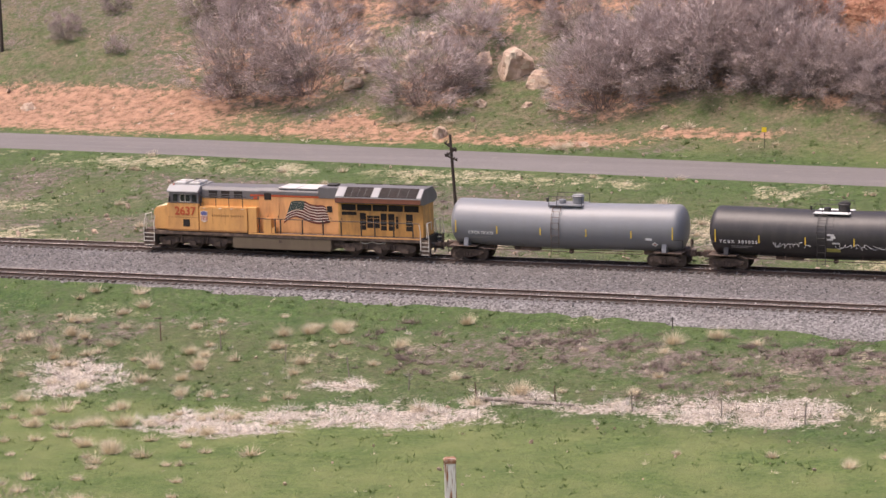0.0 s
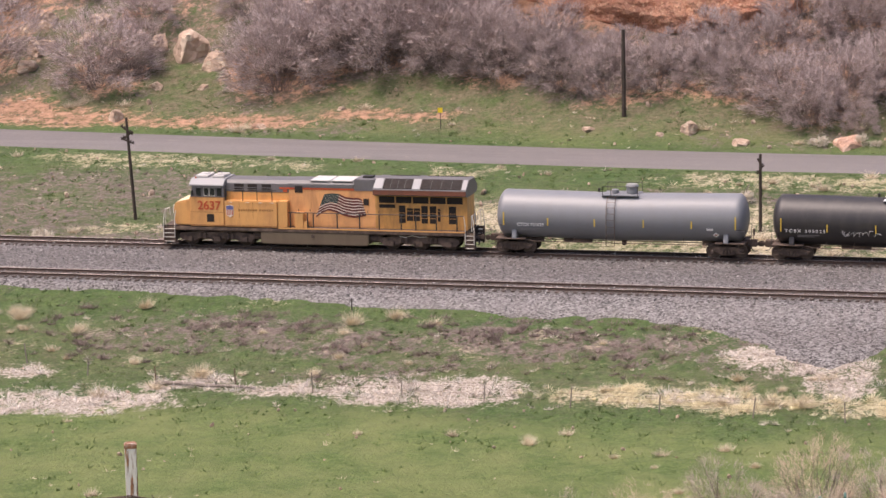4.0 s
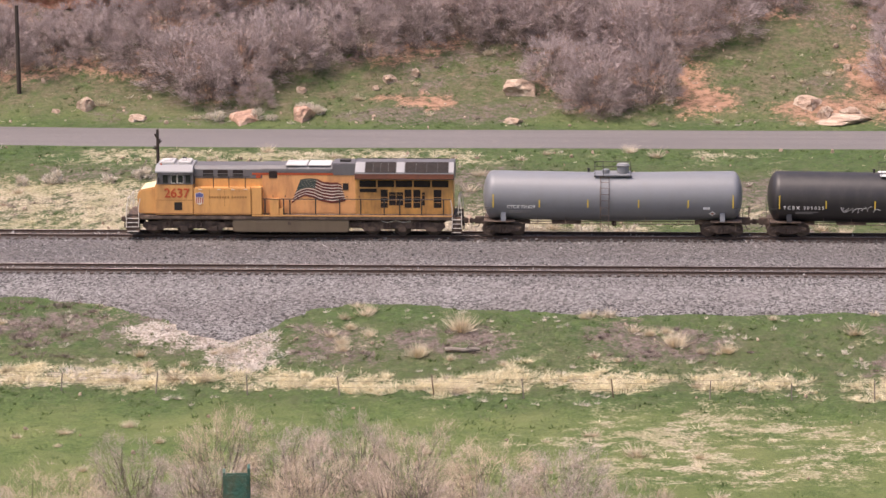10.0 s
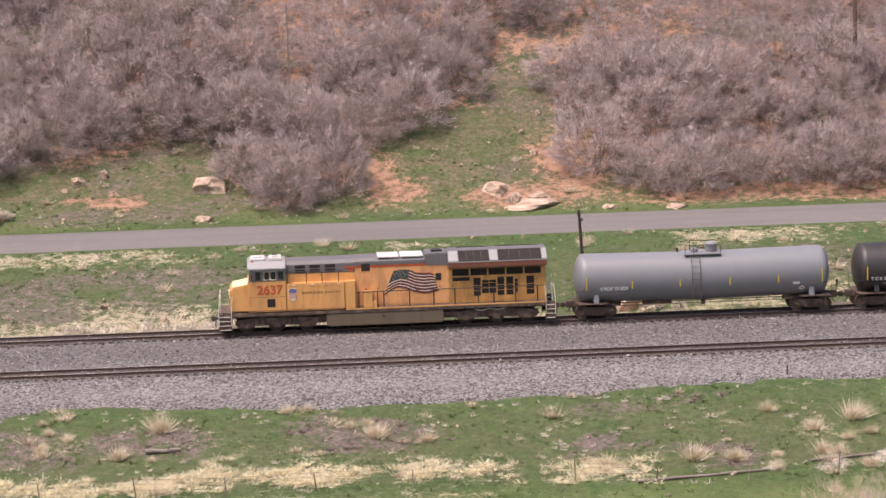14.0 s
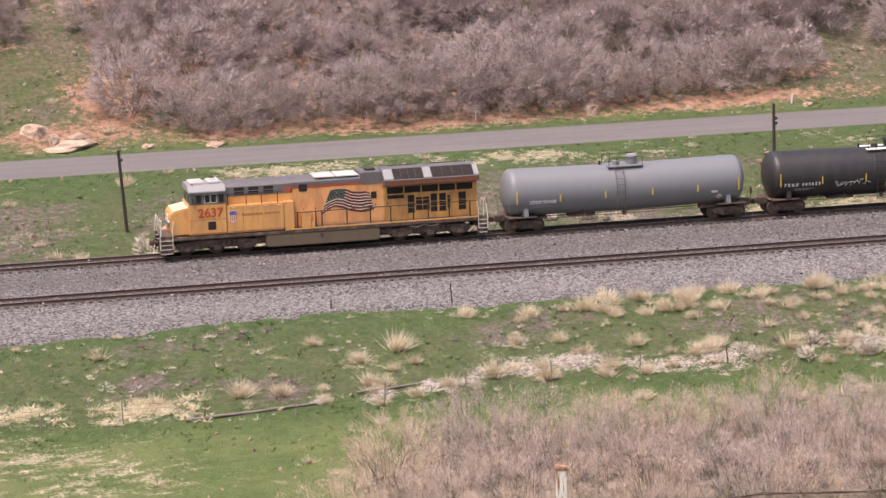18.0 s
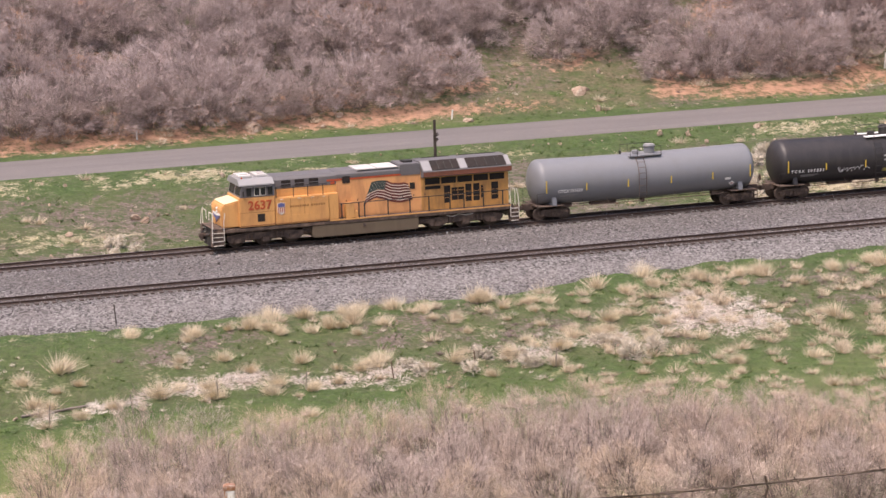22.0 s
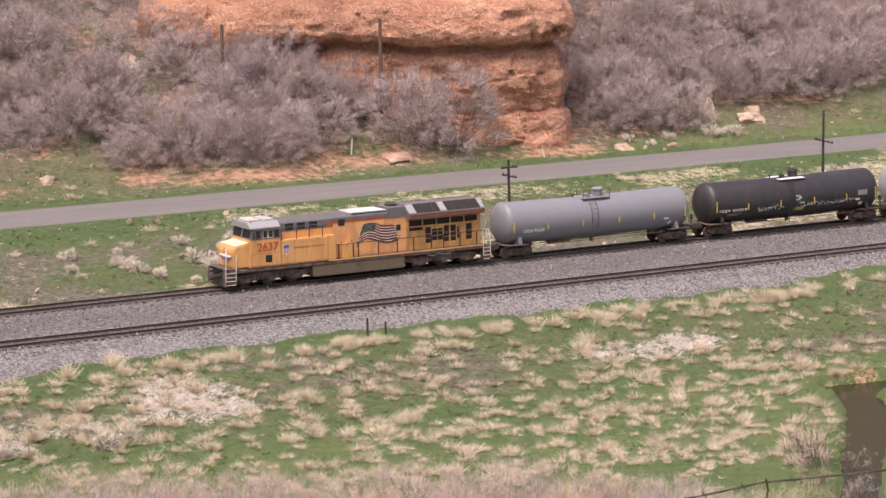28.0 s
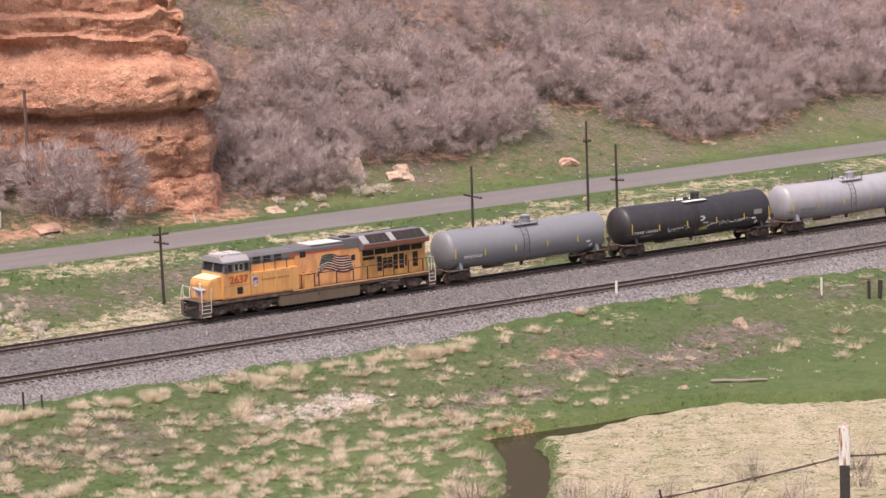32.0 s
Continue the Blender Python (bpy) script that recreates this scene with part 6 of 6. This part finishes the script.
# ---- cliffs ----
def cliff(name, label, foot, base, tiers, dents, top_back, seed, material, columns=270, rows=170):
    """A rock wall along a ground line. tiers: (height, how far the face stands back there). Joints part it into blocks."""
    foot = [Vector((x, y, 0)) for x, y in foot]
    spans = [0.0]
    for a, b in zip(foot, foot[1:]):
        spans.append(spans[-1] + (b - a).length)
    hs, backs = [h for h, _ in tiers], [b for _, b in tiers]
    fxs, fys = [p.x for p in foot], [p.y for p in foot]
    beds = ((-9, 9.0), (4.8, 6.5), (8.2, 11.0), (11.2, 7.5), (15.6, 5.0), (17.4, 8.0), (18.4, 6.0), (40, 6.0))
    verts, faces = [], []
    for i in range(columns):
        s = spans[-1] * i / (columns - 1)
        fx, fy = np.interp(s, spans, fxs), np.interp(s, spans, fys)
        d = spans[-1] * 0.012
        t = Vector((np.interp(s + d, spans, fxs) - np.interp(s - d, spans, fxs), np.interp(s + d, spans, fys) - np.interp(s - d, spans, fys), 0)).normalized()
        n = Vector((t.y, -t.x, 0))
        sway = 1.0 * noise.noise((s * 0.10 + seed, 0.4, 1.7)) + 0.35 * noise.noise((s * 0.45 + seed, 3.4, 1.7))
        for j in range(rows):
            h = hs[-1] * j / (rows - 1)
            w = h + sway + 0.25 * noise.noise((s * 0.5, h * 0.4, seed))
            w += ramp(h, 14.5, 17.5) * (1.5 * noise.noise((s * 0.13, h * 0.12, seed + 4)) + 0.06 * (s - 35))
            back = float(np.interp(w, hs, backs))
            bed = max(k for k, (lo, _) in enumerate(beds) if w >= lo)
            size = beds[bed][1]
            g = s / size + bed * 0.37 + 0.22 * noise.noise((s * 0.3, h * 0.35, bed + seed))
            edge = abs(g - round(g)) * size
            block = math.floor(g)
            rough = 0.55 * noise.noise((block * 3.1, bed * 1.7, seed)) - 0.5 * max(0, 1 - edge / 0.22) * (0.3 + 0.7 * abs(noise.noise((s * 0.2, h * 0.4, 5.5))))
            rough += noise.fractal((s * 0.22 + seed, h * 0.30, 0.3), 0.8, 2.1, 5) * 0.5 - 0.16 * abs(noise.noise((s * 0.7, h * 1.1, seed)))
            rough += noise.noise((s * 1.4, h * 1.9, seed)) * 0.13 + noise.noise((s * 3.0, h * 4.0, seed)) * 0.09
            q = Vector((fx, fy, base + h)) - n * (back - rough)
            for cx, cz, r, deep in dents:
                k = math.hypot((q.x - cx) / r, (q.z - cz) / (r * 0.62))
                if k < 1:
                    q += -n * deep * (1 - k * k)
            verts.append(q)
        top = verts[-1]
        for k in range(1, 5):
            verts.append(top - n * top_back * k / 4 + Vector((0, 0, top_back * 0.12 * k + noise.noise((s, k, seed)) * 0.4)))
    m = rows + 4
    for i in range(columns - 1):
        for j in range(m - 1):
            k = i * m + j
            faces.append((k, k + m, k + m + 1, k + 1))
    ob = tagged(new(name, mesh_of(name, verts, faces, material, True)), label, "cliff", kind="structure")
    ob.data.set_sharp_from_angle(angle=radians(48))
    return ob


cliff("cliff_east", "tall red conglomerate rock cliff with an overhanging ledge", [(110, 251), (118, 245), (124, 239), (129, 233.5), (134, 230.2), (137.8, 228.2), (141.4, 227.8), (143.3, 229.8), (144.5, 236), (146.5, 246), (150, 258)], 0.5,
      ((0, -0.4), (1.6, -0.5), (3.4, -0.25), (4.6, 0.1), (4.85, 0.55), (5.4, 0.3), (7.5, 0.0), (9.5, 0.1), (10.3, 0.45), (10.75, 1.3), (11.05, 1.1), (11.3, -0.45), (12.0, -0.9), (13.2, -0.9), (14.4, -0.5), (15.2, 0.3), (15.6, 1.7), (16.2, 2.4),
       (17.5, 1.9), (17.8, 3.0), (19.4, 2.5), (19.8, 4.0), (21, 3.6), (26, 6.0)),
      ((140.9, 12.6, 0.9, 1.4), (139.6, 12.2, 0.7, 0.7), (134.5, 4.4, 1.5, 0.5), (138.8, 3.4, 1.4, 0.5), (137, 2.2, 0.9, 0.4), (136.5, 14.0, 1.2, 0.5), (132, 9.0, 1.6, 0.5), (139.4, 8.4, 0.9, 0.4), (128, 17.2, 2.0, 1.0)), 26, 3.0, CLIFF)
cliff("cliff_west", "weathered orange rock outcrop above the brush", [(-72, 259), (-66, 253), (-60, 250.5), (-54, 249.0), (-51, 246.5), (-47, 244.6), (-41.5, 243.8), (-40.8, 244.6), (-40.2, 243.4), (-36, 242.4), (-32.8, 243.4), (-32.2, 246), (-36, 256)], 3.6,
      ((0, -0.6), (1.5, -0.3), (2.4, 0.4), (2.9, 0.3), (3.4, 1.4), (4.0, 1.2), (4.6, 0.6), (4.9, -0.5), (6.4, -0.8), (8.2, -0.4), (9.4, 0.3), (10.0, 1.4), (11.5, 0.9), (13.5, 2.0), (16, 3.5)),
      ((-39.0, 8.9, 0.75, 1.4), (-36.5, 9.0, 0.8, 0.7), (-34.3, 9.4, 1.5, 1.0), (-34.8, 12.2, 1.3, 1.2), (-38.5, 12.3, 1.0, 0.8), (-52, 9.2, 1.8, 0.7), (-46, 8.8, 1.6, 0.5)), 24, 8.0, CLIFF)


# ---- boulders ----
def boulder_data(seed, material):
    """A broken block: planes cut off a lump, then chipped."""
    bm = bmesh.new()
    bmesh.ops.create_icosphere(bm, subdivisions=4, radius=0.62)
    r = random.Random(seed)
    cuts = [(Vector((r.uniform(-1, 1), r.uniform(-1, 1), r.uniform(-0.5, 1))).normalized(), r.uniform(0.30, 0.42)) for _ in range(5)]
    turn = Matrix.Rotation(r.uniform(0, 3), 3, "Z") @ Matrix.Rotation(r.uniform(-0.35, 0.35), 3, "X")
    cuts += [((turn @ (Vector(d) + Vector((r.uniform(-0.25, 0.25), r.uniform(-0.25, 0.25), r.uniform(-0.25, 0.25))))).normalized(), r.uniform(0.3, 0.4))
             for d in ((1, 0, 0), (-1, 0, 0), (0, 1, 0), (0, -1, 0), (0, 0, 1), (0.6, 0.6, 0.7))]
    for v in bm.verts:
        for n, d in cuts:
            k = v.co.dot(n) - d
            if k > 0:
                v.co -= n * k
        far = Vector((seed * 1.7, 0, 0))
        v.co *= 1 + 0.2 * noise.fractal(v.co * 2.2 + far, 0.9, 2.0, 5) - 0.05 * max(0, 0.12 - abs(noise.noise(v.co * 2.6 + far))) / 0.12
    return data_of(bm, "boulder", material)


boulder_kinds = [boulder_data(i, BOULDER) for i in range(6)]
slab_kinds = [boulder_data(20 + i, PINK_ROCK) for i in range(2)]
ROCKS_WEST = ((-84.7, 243.2, 3.3, 0.95), (-99.7, 248.2, 1.85, 1.0), (-99.0, 244.5, 2.5, 0.6), (-88.0, 244.7, 1.9, 0.8), (-81.6, 241.3, 1.96, 1.0), (-101.6, 248.3, 1.75, 0.5),
              (-87.6, 232.3, 1.25, 1.1), (-94.3, 248.2, 2.0, 0.5), (-99.0, 241.8, 2.0, 0.5), (-94.9, 245.6, 1.7, 0.5), (-111.6, 250.5, 1.26, 0.8), (-74.4, 230.5, 1.1, 0.3),
              (-85.9, 238.0, 1.07, 0.7), (-81.7, 237.9, 0.97, 0.5), (-130.2, 238.5, 1.36, 0.5), (-38.1, 228.3, 1.43, 0.9), (-20.9, 226.2, 2.0, 0.8), (-25.4, 225.8, 2.8, 0.45),
              (-14.5, 232.6, 1.08, 0.75), (-12.5, 233.7, 0.7, 1.1), (-74.2, 230.3, 1.0, 0.35), (-46.3, 228.6, 1.0, 0.4), (-40.4, 227.7, 0.9, 0.3))
ROCKS_MIDDLE = ((-33.8, 226.0, 1.7, 0.35), (-68.2, 233.8, 0.85, 0.4), (-21.5, 231.0, 0.9, 0.6), (18.2, 229.5, 2.67, 0.35), (19.4, 226.6, 1.25, 1.0), (-4.1, 231.5, 2.5, 0.6),
                (21.8, 234.7, 0.9, 0.6), (-15.6, 231.5, 0.63, 0.6), (21.2, 226.5, 4.0, 0.12), (26.8, 224.6, 1.3, 0.3), (-4.7, 225.4, 1.7, 0.3), (25.0, 197.9, 2.9, 0.75),
                (21.5, 227.7, 1.77, 0.3), (31.7, 224.2, 1.75, 0.2), (62.6, 226.9, 2.0, 0.45), (63.2, 229.2, 1.8, 0.4), (91.9, 229.5, 1.43, 0.5), (80.3, 224.8, 1.0, 0.4), (6.9, 205.2, 1.9, 0.5))
ROCKS_EAST = ((106.4, 244.9, 1.95, 1.0), (160.4, 232.2, 1.4, 1.6), (164.3, 230.4, 2.7, 0.4), (162.6, 236.5, 1.0, 1.0), (146.7, 226.1, 1.87, 0.3), (152.0, 225.6, 1.26, 0.3),
              (124.2, 228.1, 3.0, 0.2), (92.1, 230.0, 1.4, 0.3), (148.5, 164.7, 1.1, 1.0), (165.4, 231.8, 1.9, 0.5), (184.1, 229.2, 2.2, 0.5), (203.5, 230.2, 1.4, 0.4), (134.6, 155.3, 0.9, 0.5))
REDDISH = {(25.0, 197.9), (-20.9, 226.2), (-25.4, 225.8), (124.2, 228.1), (184.1, 229.2), (-74.4, 230.5)}
for x, y, w, k in ROCKS_WEST + ROCKS_MIDDLE + ROCKS_EAST:
    red = (x, y) in REDDISH
    ob = new("boulder", rnd.choice(slab_kinds if red else boulder_kinds))
    h = w * k * (1.0 if k > 0.5 else 1.5)
    ob.matrix_basis = Matrix.LocRotScale((x, y, float(dig(x, y)) + h * (0.20 if k > 0.5 else -0.05)), Euler((0, 0, rnd.uniform(0, 6.28))), (w * 1.3, w * rnd.uniform(0.9, 1.2), h * 1.18))
    tagged(ob, ("reddish flat boulder half sunk in the grass" if red else "pale tan boulder lying on the grassy slope") if w > 1.2 else "small pale rock in the grass", "boulder", "boulders")
stone_v, stone_f = [], []
srnd = random.Random(8)
ico = bmesh.new()
bmesh.ops.create_icosphere(ico, subdivisions=1, radius=0.5)
iv, iface = [v.co.copy() for v in ico.verts], [tuple(v.index for v in f.verts) for f in ico.faces]
ico.free()
for _ in range(2600):
    x = srnd.uniform(-135, 225)
    y = srnd.uniform(190.5, 250) if srnd.random() < 0.85 else srnd.uniform(140, 168)
    u = y - float(road_shift(x))
    if 213.6 < u < 223.3 or off_rails(np.array(x), np.array(y)) == 0:
        continue
    k = srnd.uniform(0.08, 0.28) * (2.2 if y > 190 and srnd.random() < 0.15 else 1)
    m = Matrix.LocRotScale((x, y, float(dig(x, y)) + k * 0.2), Euler((srnd.uniform(0, 6), srnd.uniform(0, 6), srnd.uniform(0, 6))), (k * srnd.uniform(0.8, 1.8), k, k * srnd.uniform(0.5, 0.9)))
    n = len(stone_v)
    stone_v += [m @ v for v in iv]
    stone_f += [tuple(n + i for i in f) for f in iface]
tagged(new("scattered_stones", mesh_of("scattered_stones", stone_v, stone_f, BOULDER)), "small pale stones strewn over the slopes", "stones", kind="stuff")

# ---- water ----
wx, wy = steps((90, 175, 1.0)), steps((115, 160, 1.0))
water_mesh, _ = grid_mesh("water", wx, wy, lambda x, y: 0 * x - 4.78, MUD_WATER)
tagged(new("water", water_mesh), "still brown creek water between grassy banks", "water", kind="structure")


# ---- poles ----
def line_pole(x, y, height, arms, lean, label, bands=False, r=0.13, wood=POLE):
    z = float(land(x, y))
    pole = tagged(new("utility_pole"), label, "utility pole", "line poles")
    pole.matrix_basis = pose(x, y, z - 0.1, 0, lean, 0)
    part("shaft", tube([(0, 0, -0.3), (0, 0, height * 0.5), (0, 0, height)], (r, r * 0.9, r * 0.75), 9), wood, pole)
    for h, half, tilt in arms:
        arm = part("crossarm", box(-half, half, -0.16, -0.06, -0.06, 0.06, 0.01), POLE, pole)
        arm.matrix_basis = pose(0, 0, height - h, 0, tilt, 0)
        for k in (-0.85, -0.45, 0.45, 0.85):
            part("insulator", lathe([(0.06, 0.03), (0.1, 0.05), (0.16, 0.045), (0.18, 0.01)], 8, "z"), DARK_POST, arm).location = (half * k, -0.11, 0)
    if bands:
        for h in (1.9, 2.25):
            part("band", lathe([(h, r * 1.02), (h + 0.12, r * 1.02)], 10, "z"), WHITE, pole, "white reflective band")
    return pole


SHORT = "short dark timber line pole with crooked crossarms beside the track"
line_pole(-74.4, 200.5, 7.6, ((0.9, 0.55, 38), (1.3, 0.55, -30), (1.7, 0.5, 25)), -3.2, SHORT)
line_pole(-28.6, 200.5, 5.5, ((0.6, 0.35, 60), (1.1, 0.35, -55)), 0, SHORT)
line_pole(22.0, 200.6, 5.8, ((0.5, 0.3, 70),), -3.4, SHORT)
line_pole(68.9, 200.5, 6.1, ((0.9, 0.3, 65), (1.3, 0.25, 60)), 0, SHORT)
line_pole(119.4, 200.4, 6.3, ((0.6, 0.75, 0), (1.3, 0.7, 14)), -0.5, SHORT)
line_pole(150.4, 200.5, 8.2, ((2.6, 1.0, 14),), 0.5, SHORT, True)
line_pole(163.2, 200.5, 10.7, ((1.8, 0.45, 0),), 0, "tall dark timber pole beside the track", r=0.12)
line_pole(166.5, 200.5, 8.3, ((3.2, 0.8, 8),), 0, SHORT)
TALL = "tall bare timber pole standing in the hillside brush"
for x, y, h in ((-43.9, 230.9, 7.1), (125.8, 233.5, 10.0), (114.0, 241.7, 6.0), (-138.1, 248.5, 6.3), (49.5, 242.2, 8.2)):
    line_pole(x, y, h, (), 0, TALL, r=0.19, wood=BROWN_POLE if x > 0 else POLE)
line_pole(2.5, 244.2, 7.2, (), 0, "pale weathered post among the brush", r=0.06, wood=GREY_WOOD)


# ---- markers and fences ----
def post(name, x, y, height, w, material, label, lean=0, cap=None):
    ob = tagged(new(name), label, "post", "posts")
    ob.matrix_basis = pose(x, y, float(dig(x, y)) - 0.1, 0, lean, 0)
    part("shaft", box(-w / 2, w / 2, -w / 2, w / 2, 0, height + 0.1, w * 0.12), material, ob)
    if cap:
        part("cap", box(-w * 0.56, w * 0.56, -w * 0.56, w * 0.56, height * 0.7, height + 0.12, w * 0.12), cap, ob)
    return ob


sign = tagged(new("marker_sign"), "small yellow square sign on a thin post", "sign")
sign.matrix_basis = pose(-58.6, 229.1, float(land(-58.6, 229.1)))
part("shaft", tube([(0, 0, -0.2), (0, 0, 1.75)], 0.03, 6), DARK_POST, sign)
part("panel", box(-0.2, 0.2, -0.05, -0.03, 1.35, 1.75, 0.01), SIGN_YELLOW, sign, "yellow panel")
for x, y, h, lean in ((79.1, 225.8, 0.8, 6), (52.9, 226.3, 0.75, 0), (120.6, 229.6, 1.35, 4), (137.9, 225.2, 0.85, -14)):
    post("marker_post", x, y, h, 0.11, WHITE, "pale roadside marker post", lean)
post("milepost", 144.1, 173.9, 1.05, 0.16, WHITE, "white concrete milepost beside the track")
post("milepost", 159.9, 167.7, 1.4, 0.13, WHITE, "white marker post in the grass")
for x, y, h, w in ((163.1, 165.7, 1.45, 0.22), (164.1, 165.5, 1.45, 0.3), (38.2, 171.0, 1.3, 0.07), (30.8, 171.4, 0.6, 0.08), (90.7, 170.8, 1.25, 0.12), (91.9, 170.5, 1.0, 0.1), (-49.7, 171.3, 0.85, 0.07)):
    post("marker_post", x, y, h, w, DARK_POST if w < 0.2 else POLE, "short dark post at the ballast edge", rnd.uniform(-4, 4))
post("marker_post", -31.0, 206.5, 1.5, 0.08, GREY_WOOD, "leaning grey stake beside the road", 28)
fence = tagged(new("wire_fence"), "old wire fence with thin weathered posts", "fence")
fence.location = (0, 0, 0)
fx = -82.0
line = []
frnd = random.Random(2)
while fx < 66:
    fy = float(np.interp(fx, (-82, -74, -62, -29, 16, 25.6, 44, 57, 66), (166, 164.6, 160.5, 158.7, 158.3, 157.2, 159.6, 159.6, 158.6))) + frnd.uniform(-0.15, 0.15)
    fz = float(land(fx, fy))
    q = part("fence_post", tube([(0, 0, -0.3), (0, 0, frnd.uniform(1.0, 1.25))], (0.045, 0.035), 6), frnd.choice((BROWN_POLE, GREY_WOOD, GREY_WOOD)), fence)
    q.matrix_basis = pose(fx, fy, fz, frnd.uniform(-5, 5), frnd.uniform(-7, 7), 0)
    line.append((fx, fy, fz))
    fx += 4.9 + frnd.uniform(-0.5, 0.5)
for h in (0.45, 0.8, 1.05):
    part("fence_wire", tube([(x, y, z + h) for x, y, z in line], 0.006, 4), WIRE, fence)


def fallen(x0, y0, x1, y1, r, label):
    ob = tagged(new("fallen_log"), label, "log", "fallen logs")
    z0, z1 = float(dig(x0, y0)) + r, float(dig(x1, y1)) + r
    ob.location = (x0, y0, z0)
    d = Vector((x1 - x0, y1 - y0, z1 - z0))
    part("trunk", tube([d * k + Vector((0, 0, r * 0.3 * math.sin(k * 9))) for k in (0, 0.25, 0.5, 0.75, 1.0)], (r, r * 0.95, r * 1.0, r * 0.85, r * 0.6), 9), GREY_WOOD, ob)
    part("stub", tube([d * 0.6, d * 0.6 + Vector((0.2, -0.2, 0.35))], (r * 0.4, r * 0.2), 6), GREY_WOOD, ob)
    return ob


fallen(-58.6, 160.2, -52.4, 160.0, 0.12, "long grey fallen log in dry grass")
fallen(137.4, 155.6, 140.6, 153.2, 0.14, "pale fallen log near the creek")
fallen(20.0, 157.8, 27.5, 158.6, 0.09, "grey fallen log along the fence")
fallen(30, 159.6, 34, 160.2, 0.08, "grey fallen log along the fence")
fallen(-7.2, 164.2, -5.2, 164.3, 0.14, "dark old tie lying on the embankment")


# ---- the fence below the camera ----
near = tagged(new("barbed_wire_fence"), "rusty barbed wire fence with steel and wooden posts", "fence")


def near_post(name, x, y, top, w, d, material, label, cap=None):
    z = float(land(x, y))
    q = part(name, box(-w / 2, w / 2, -d / 2, d / 2, z - 0.3 - top, 0, w * 0.08), material, near, label)
    q.matrix_basis = pose(x, y, top, 0, 0, -math.degrees(math.atan2(x, y)))
    if material is RUSTY_POST:
        part("rust_top", box(-w * 0.53, w * 0.53, -d * 0.53, d * 0.53, -0.022, 0.003, w * 0.1), RUST_TOP, q, "rusty broken top")
    if cap:
        part("cap", box(-w * 0.54, w * 0.54, -d * 0.54, d * 0.54, -0.16, 0.004, w * 0.08), cap, q, "white painted top")
    return q


near_post("post", -4.23, 11.23, 32.42, 0.05, 0.05, RUSTY_POST, "white and rusty peeling post")
g = near_post("post", -1.40, 11.92, 32.12, 0.105, 0.012, GREEN_STEEL, "faded green steel channel post")
z0 = float(land(-1.4, 11.92)) - 0.3 - 32.12
part("flange", box(0.046, 0.058, 0.006, 0.08, z0, 0.018, 0.002), GREEN_STEEL, g)
part("flange", box(-0.058, -0.046, 0.006, 0.08, z0, 0.0, 0.002), GREEN_STEEL, g)
near_post("post", 3.04, 11.61, 32.19, 0.048, 0.05, RUSTY_POST, "white and rusty peeling post")
near_post("post", 5.82, 10.0, 32.51, 0.05, 0.05, RUSTY_POST, "white and rusty peeling post")
near_post("post", 8.34, 8.63, 32.93, 0.042, 0.045, DARK_POST, "dark steel post with a white top", RUSTY_POST)


def barbed(points, r=0.0035):
    """Two twisted strands with a barb at every span."""
    pts, n = [], 14
    for a, b in zip(points, points[1:]):
        a, b = Vector(a), Vector(b)
        for k in range(n):
            u = k / n
            pts.append(a + (b - a) * u + Vector((0, 0, -0.06 * 4 * u * (1 - u) * (b - a).length / 4)))
    pts.append(Vector(points[-1]))
    for turn in (0, math.pi):
        tw = [p + Vector((0, math.cos(i * 2.1 + turn), math.sin(i * 2.1 + turn))) * r for i, p in enumerate(pts)]
        part("wire_strand", tube(tw, r * 0.8, 5), WIRE, near)
    for p in pts[1::2]:
        part("barb", tube([p + Vector((-0.012, 0.0, 0.016)), p, p + Vector((0.012, 0.0, -0.014))], 0.0022, 4), WIRE, near)


barbed([(-6.4, 10.2, 32.32), (-4.23, 11.2, 32.20), (-2.87, 11.63, 32.09), (-1.40, 11.9, 32.0), (3.04, 11.58, 31.98)])
barbed([(3.04, 11.58, 31.98), (3.84, 11.37, 32.06), (5.82, 10.0, 32.41), (7.01, 9.74, 32.5), (8.33, 8.62, 32.81), (9.6, 7.3, 33.0)])
barbed([(5.82, 10.0, 32.17), (7.01, 9.74, 32.26), (8.33, 8.62, 32.57), (9.6, 7.3, 32.76)])
for x, y, z in ((7.74, 9.10, 32.69), (-2.42, 11.75, 32.06), (5.14, 10.84, 32.18), (7.01, 9.72, 32.52)):
    part("wire_stay", tube([(x, y, z), (x + 0.012, y, z - 0.05), (x, y, z - 0.1), (x + 0.012, y, z - 0.15), (x, y, z - 0.3)], 0.005, 5), WIRE, near)


# ---- what moves: the train rolls east, its locomotive pushing at the tail ----
def run(t):
    """Where the locomotive's front coupler is, along the track."""
    return ((1.956e-4 * t - 6.2036e-3) * t + 6.4413) * t - 93.108 + 0.35 * float(ramp(t, 21, 32))


def motions():
    for thing, back in ((locomotive, 0.0), *((c, 22.6 + i * CAR) for i, c in enumerate(tank_cars))):
        walk(thing, [(t, pose(run(t) + back, FAR_TRACK, 0)) for t in range(33)])
    for ob, x, r in spinning:
        walk(ob, [(k / 10, pose(x, 0, r, 0, math.degrees((run(k / 10) - run(0)) / r), 0)) for k in range(321)])


motions()
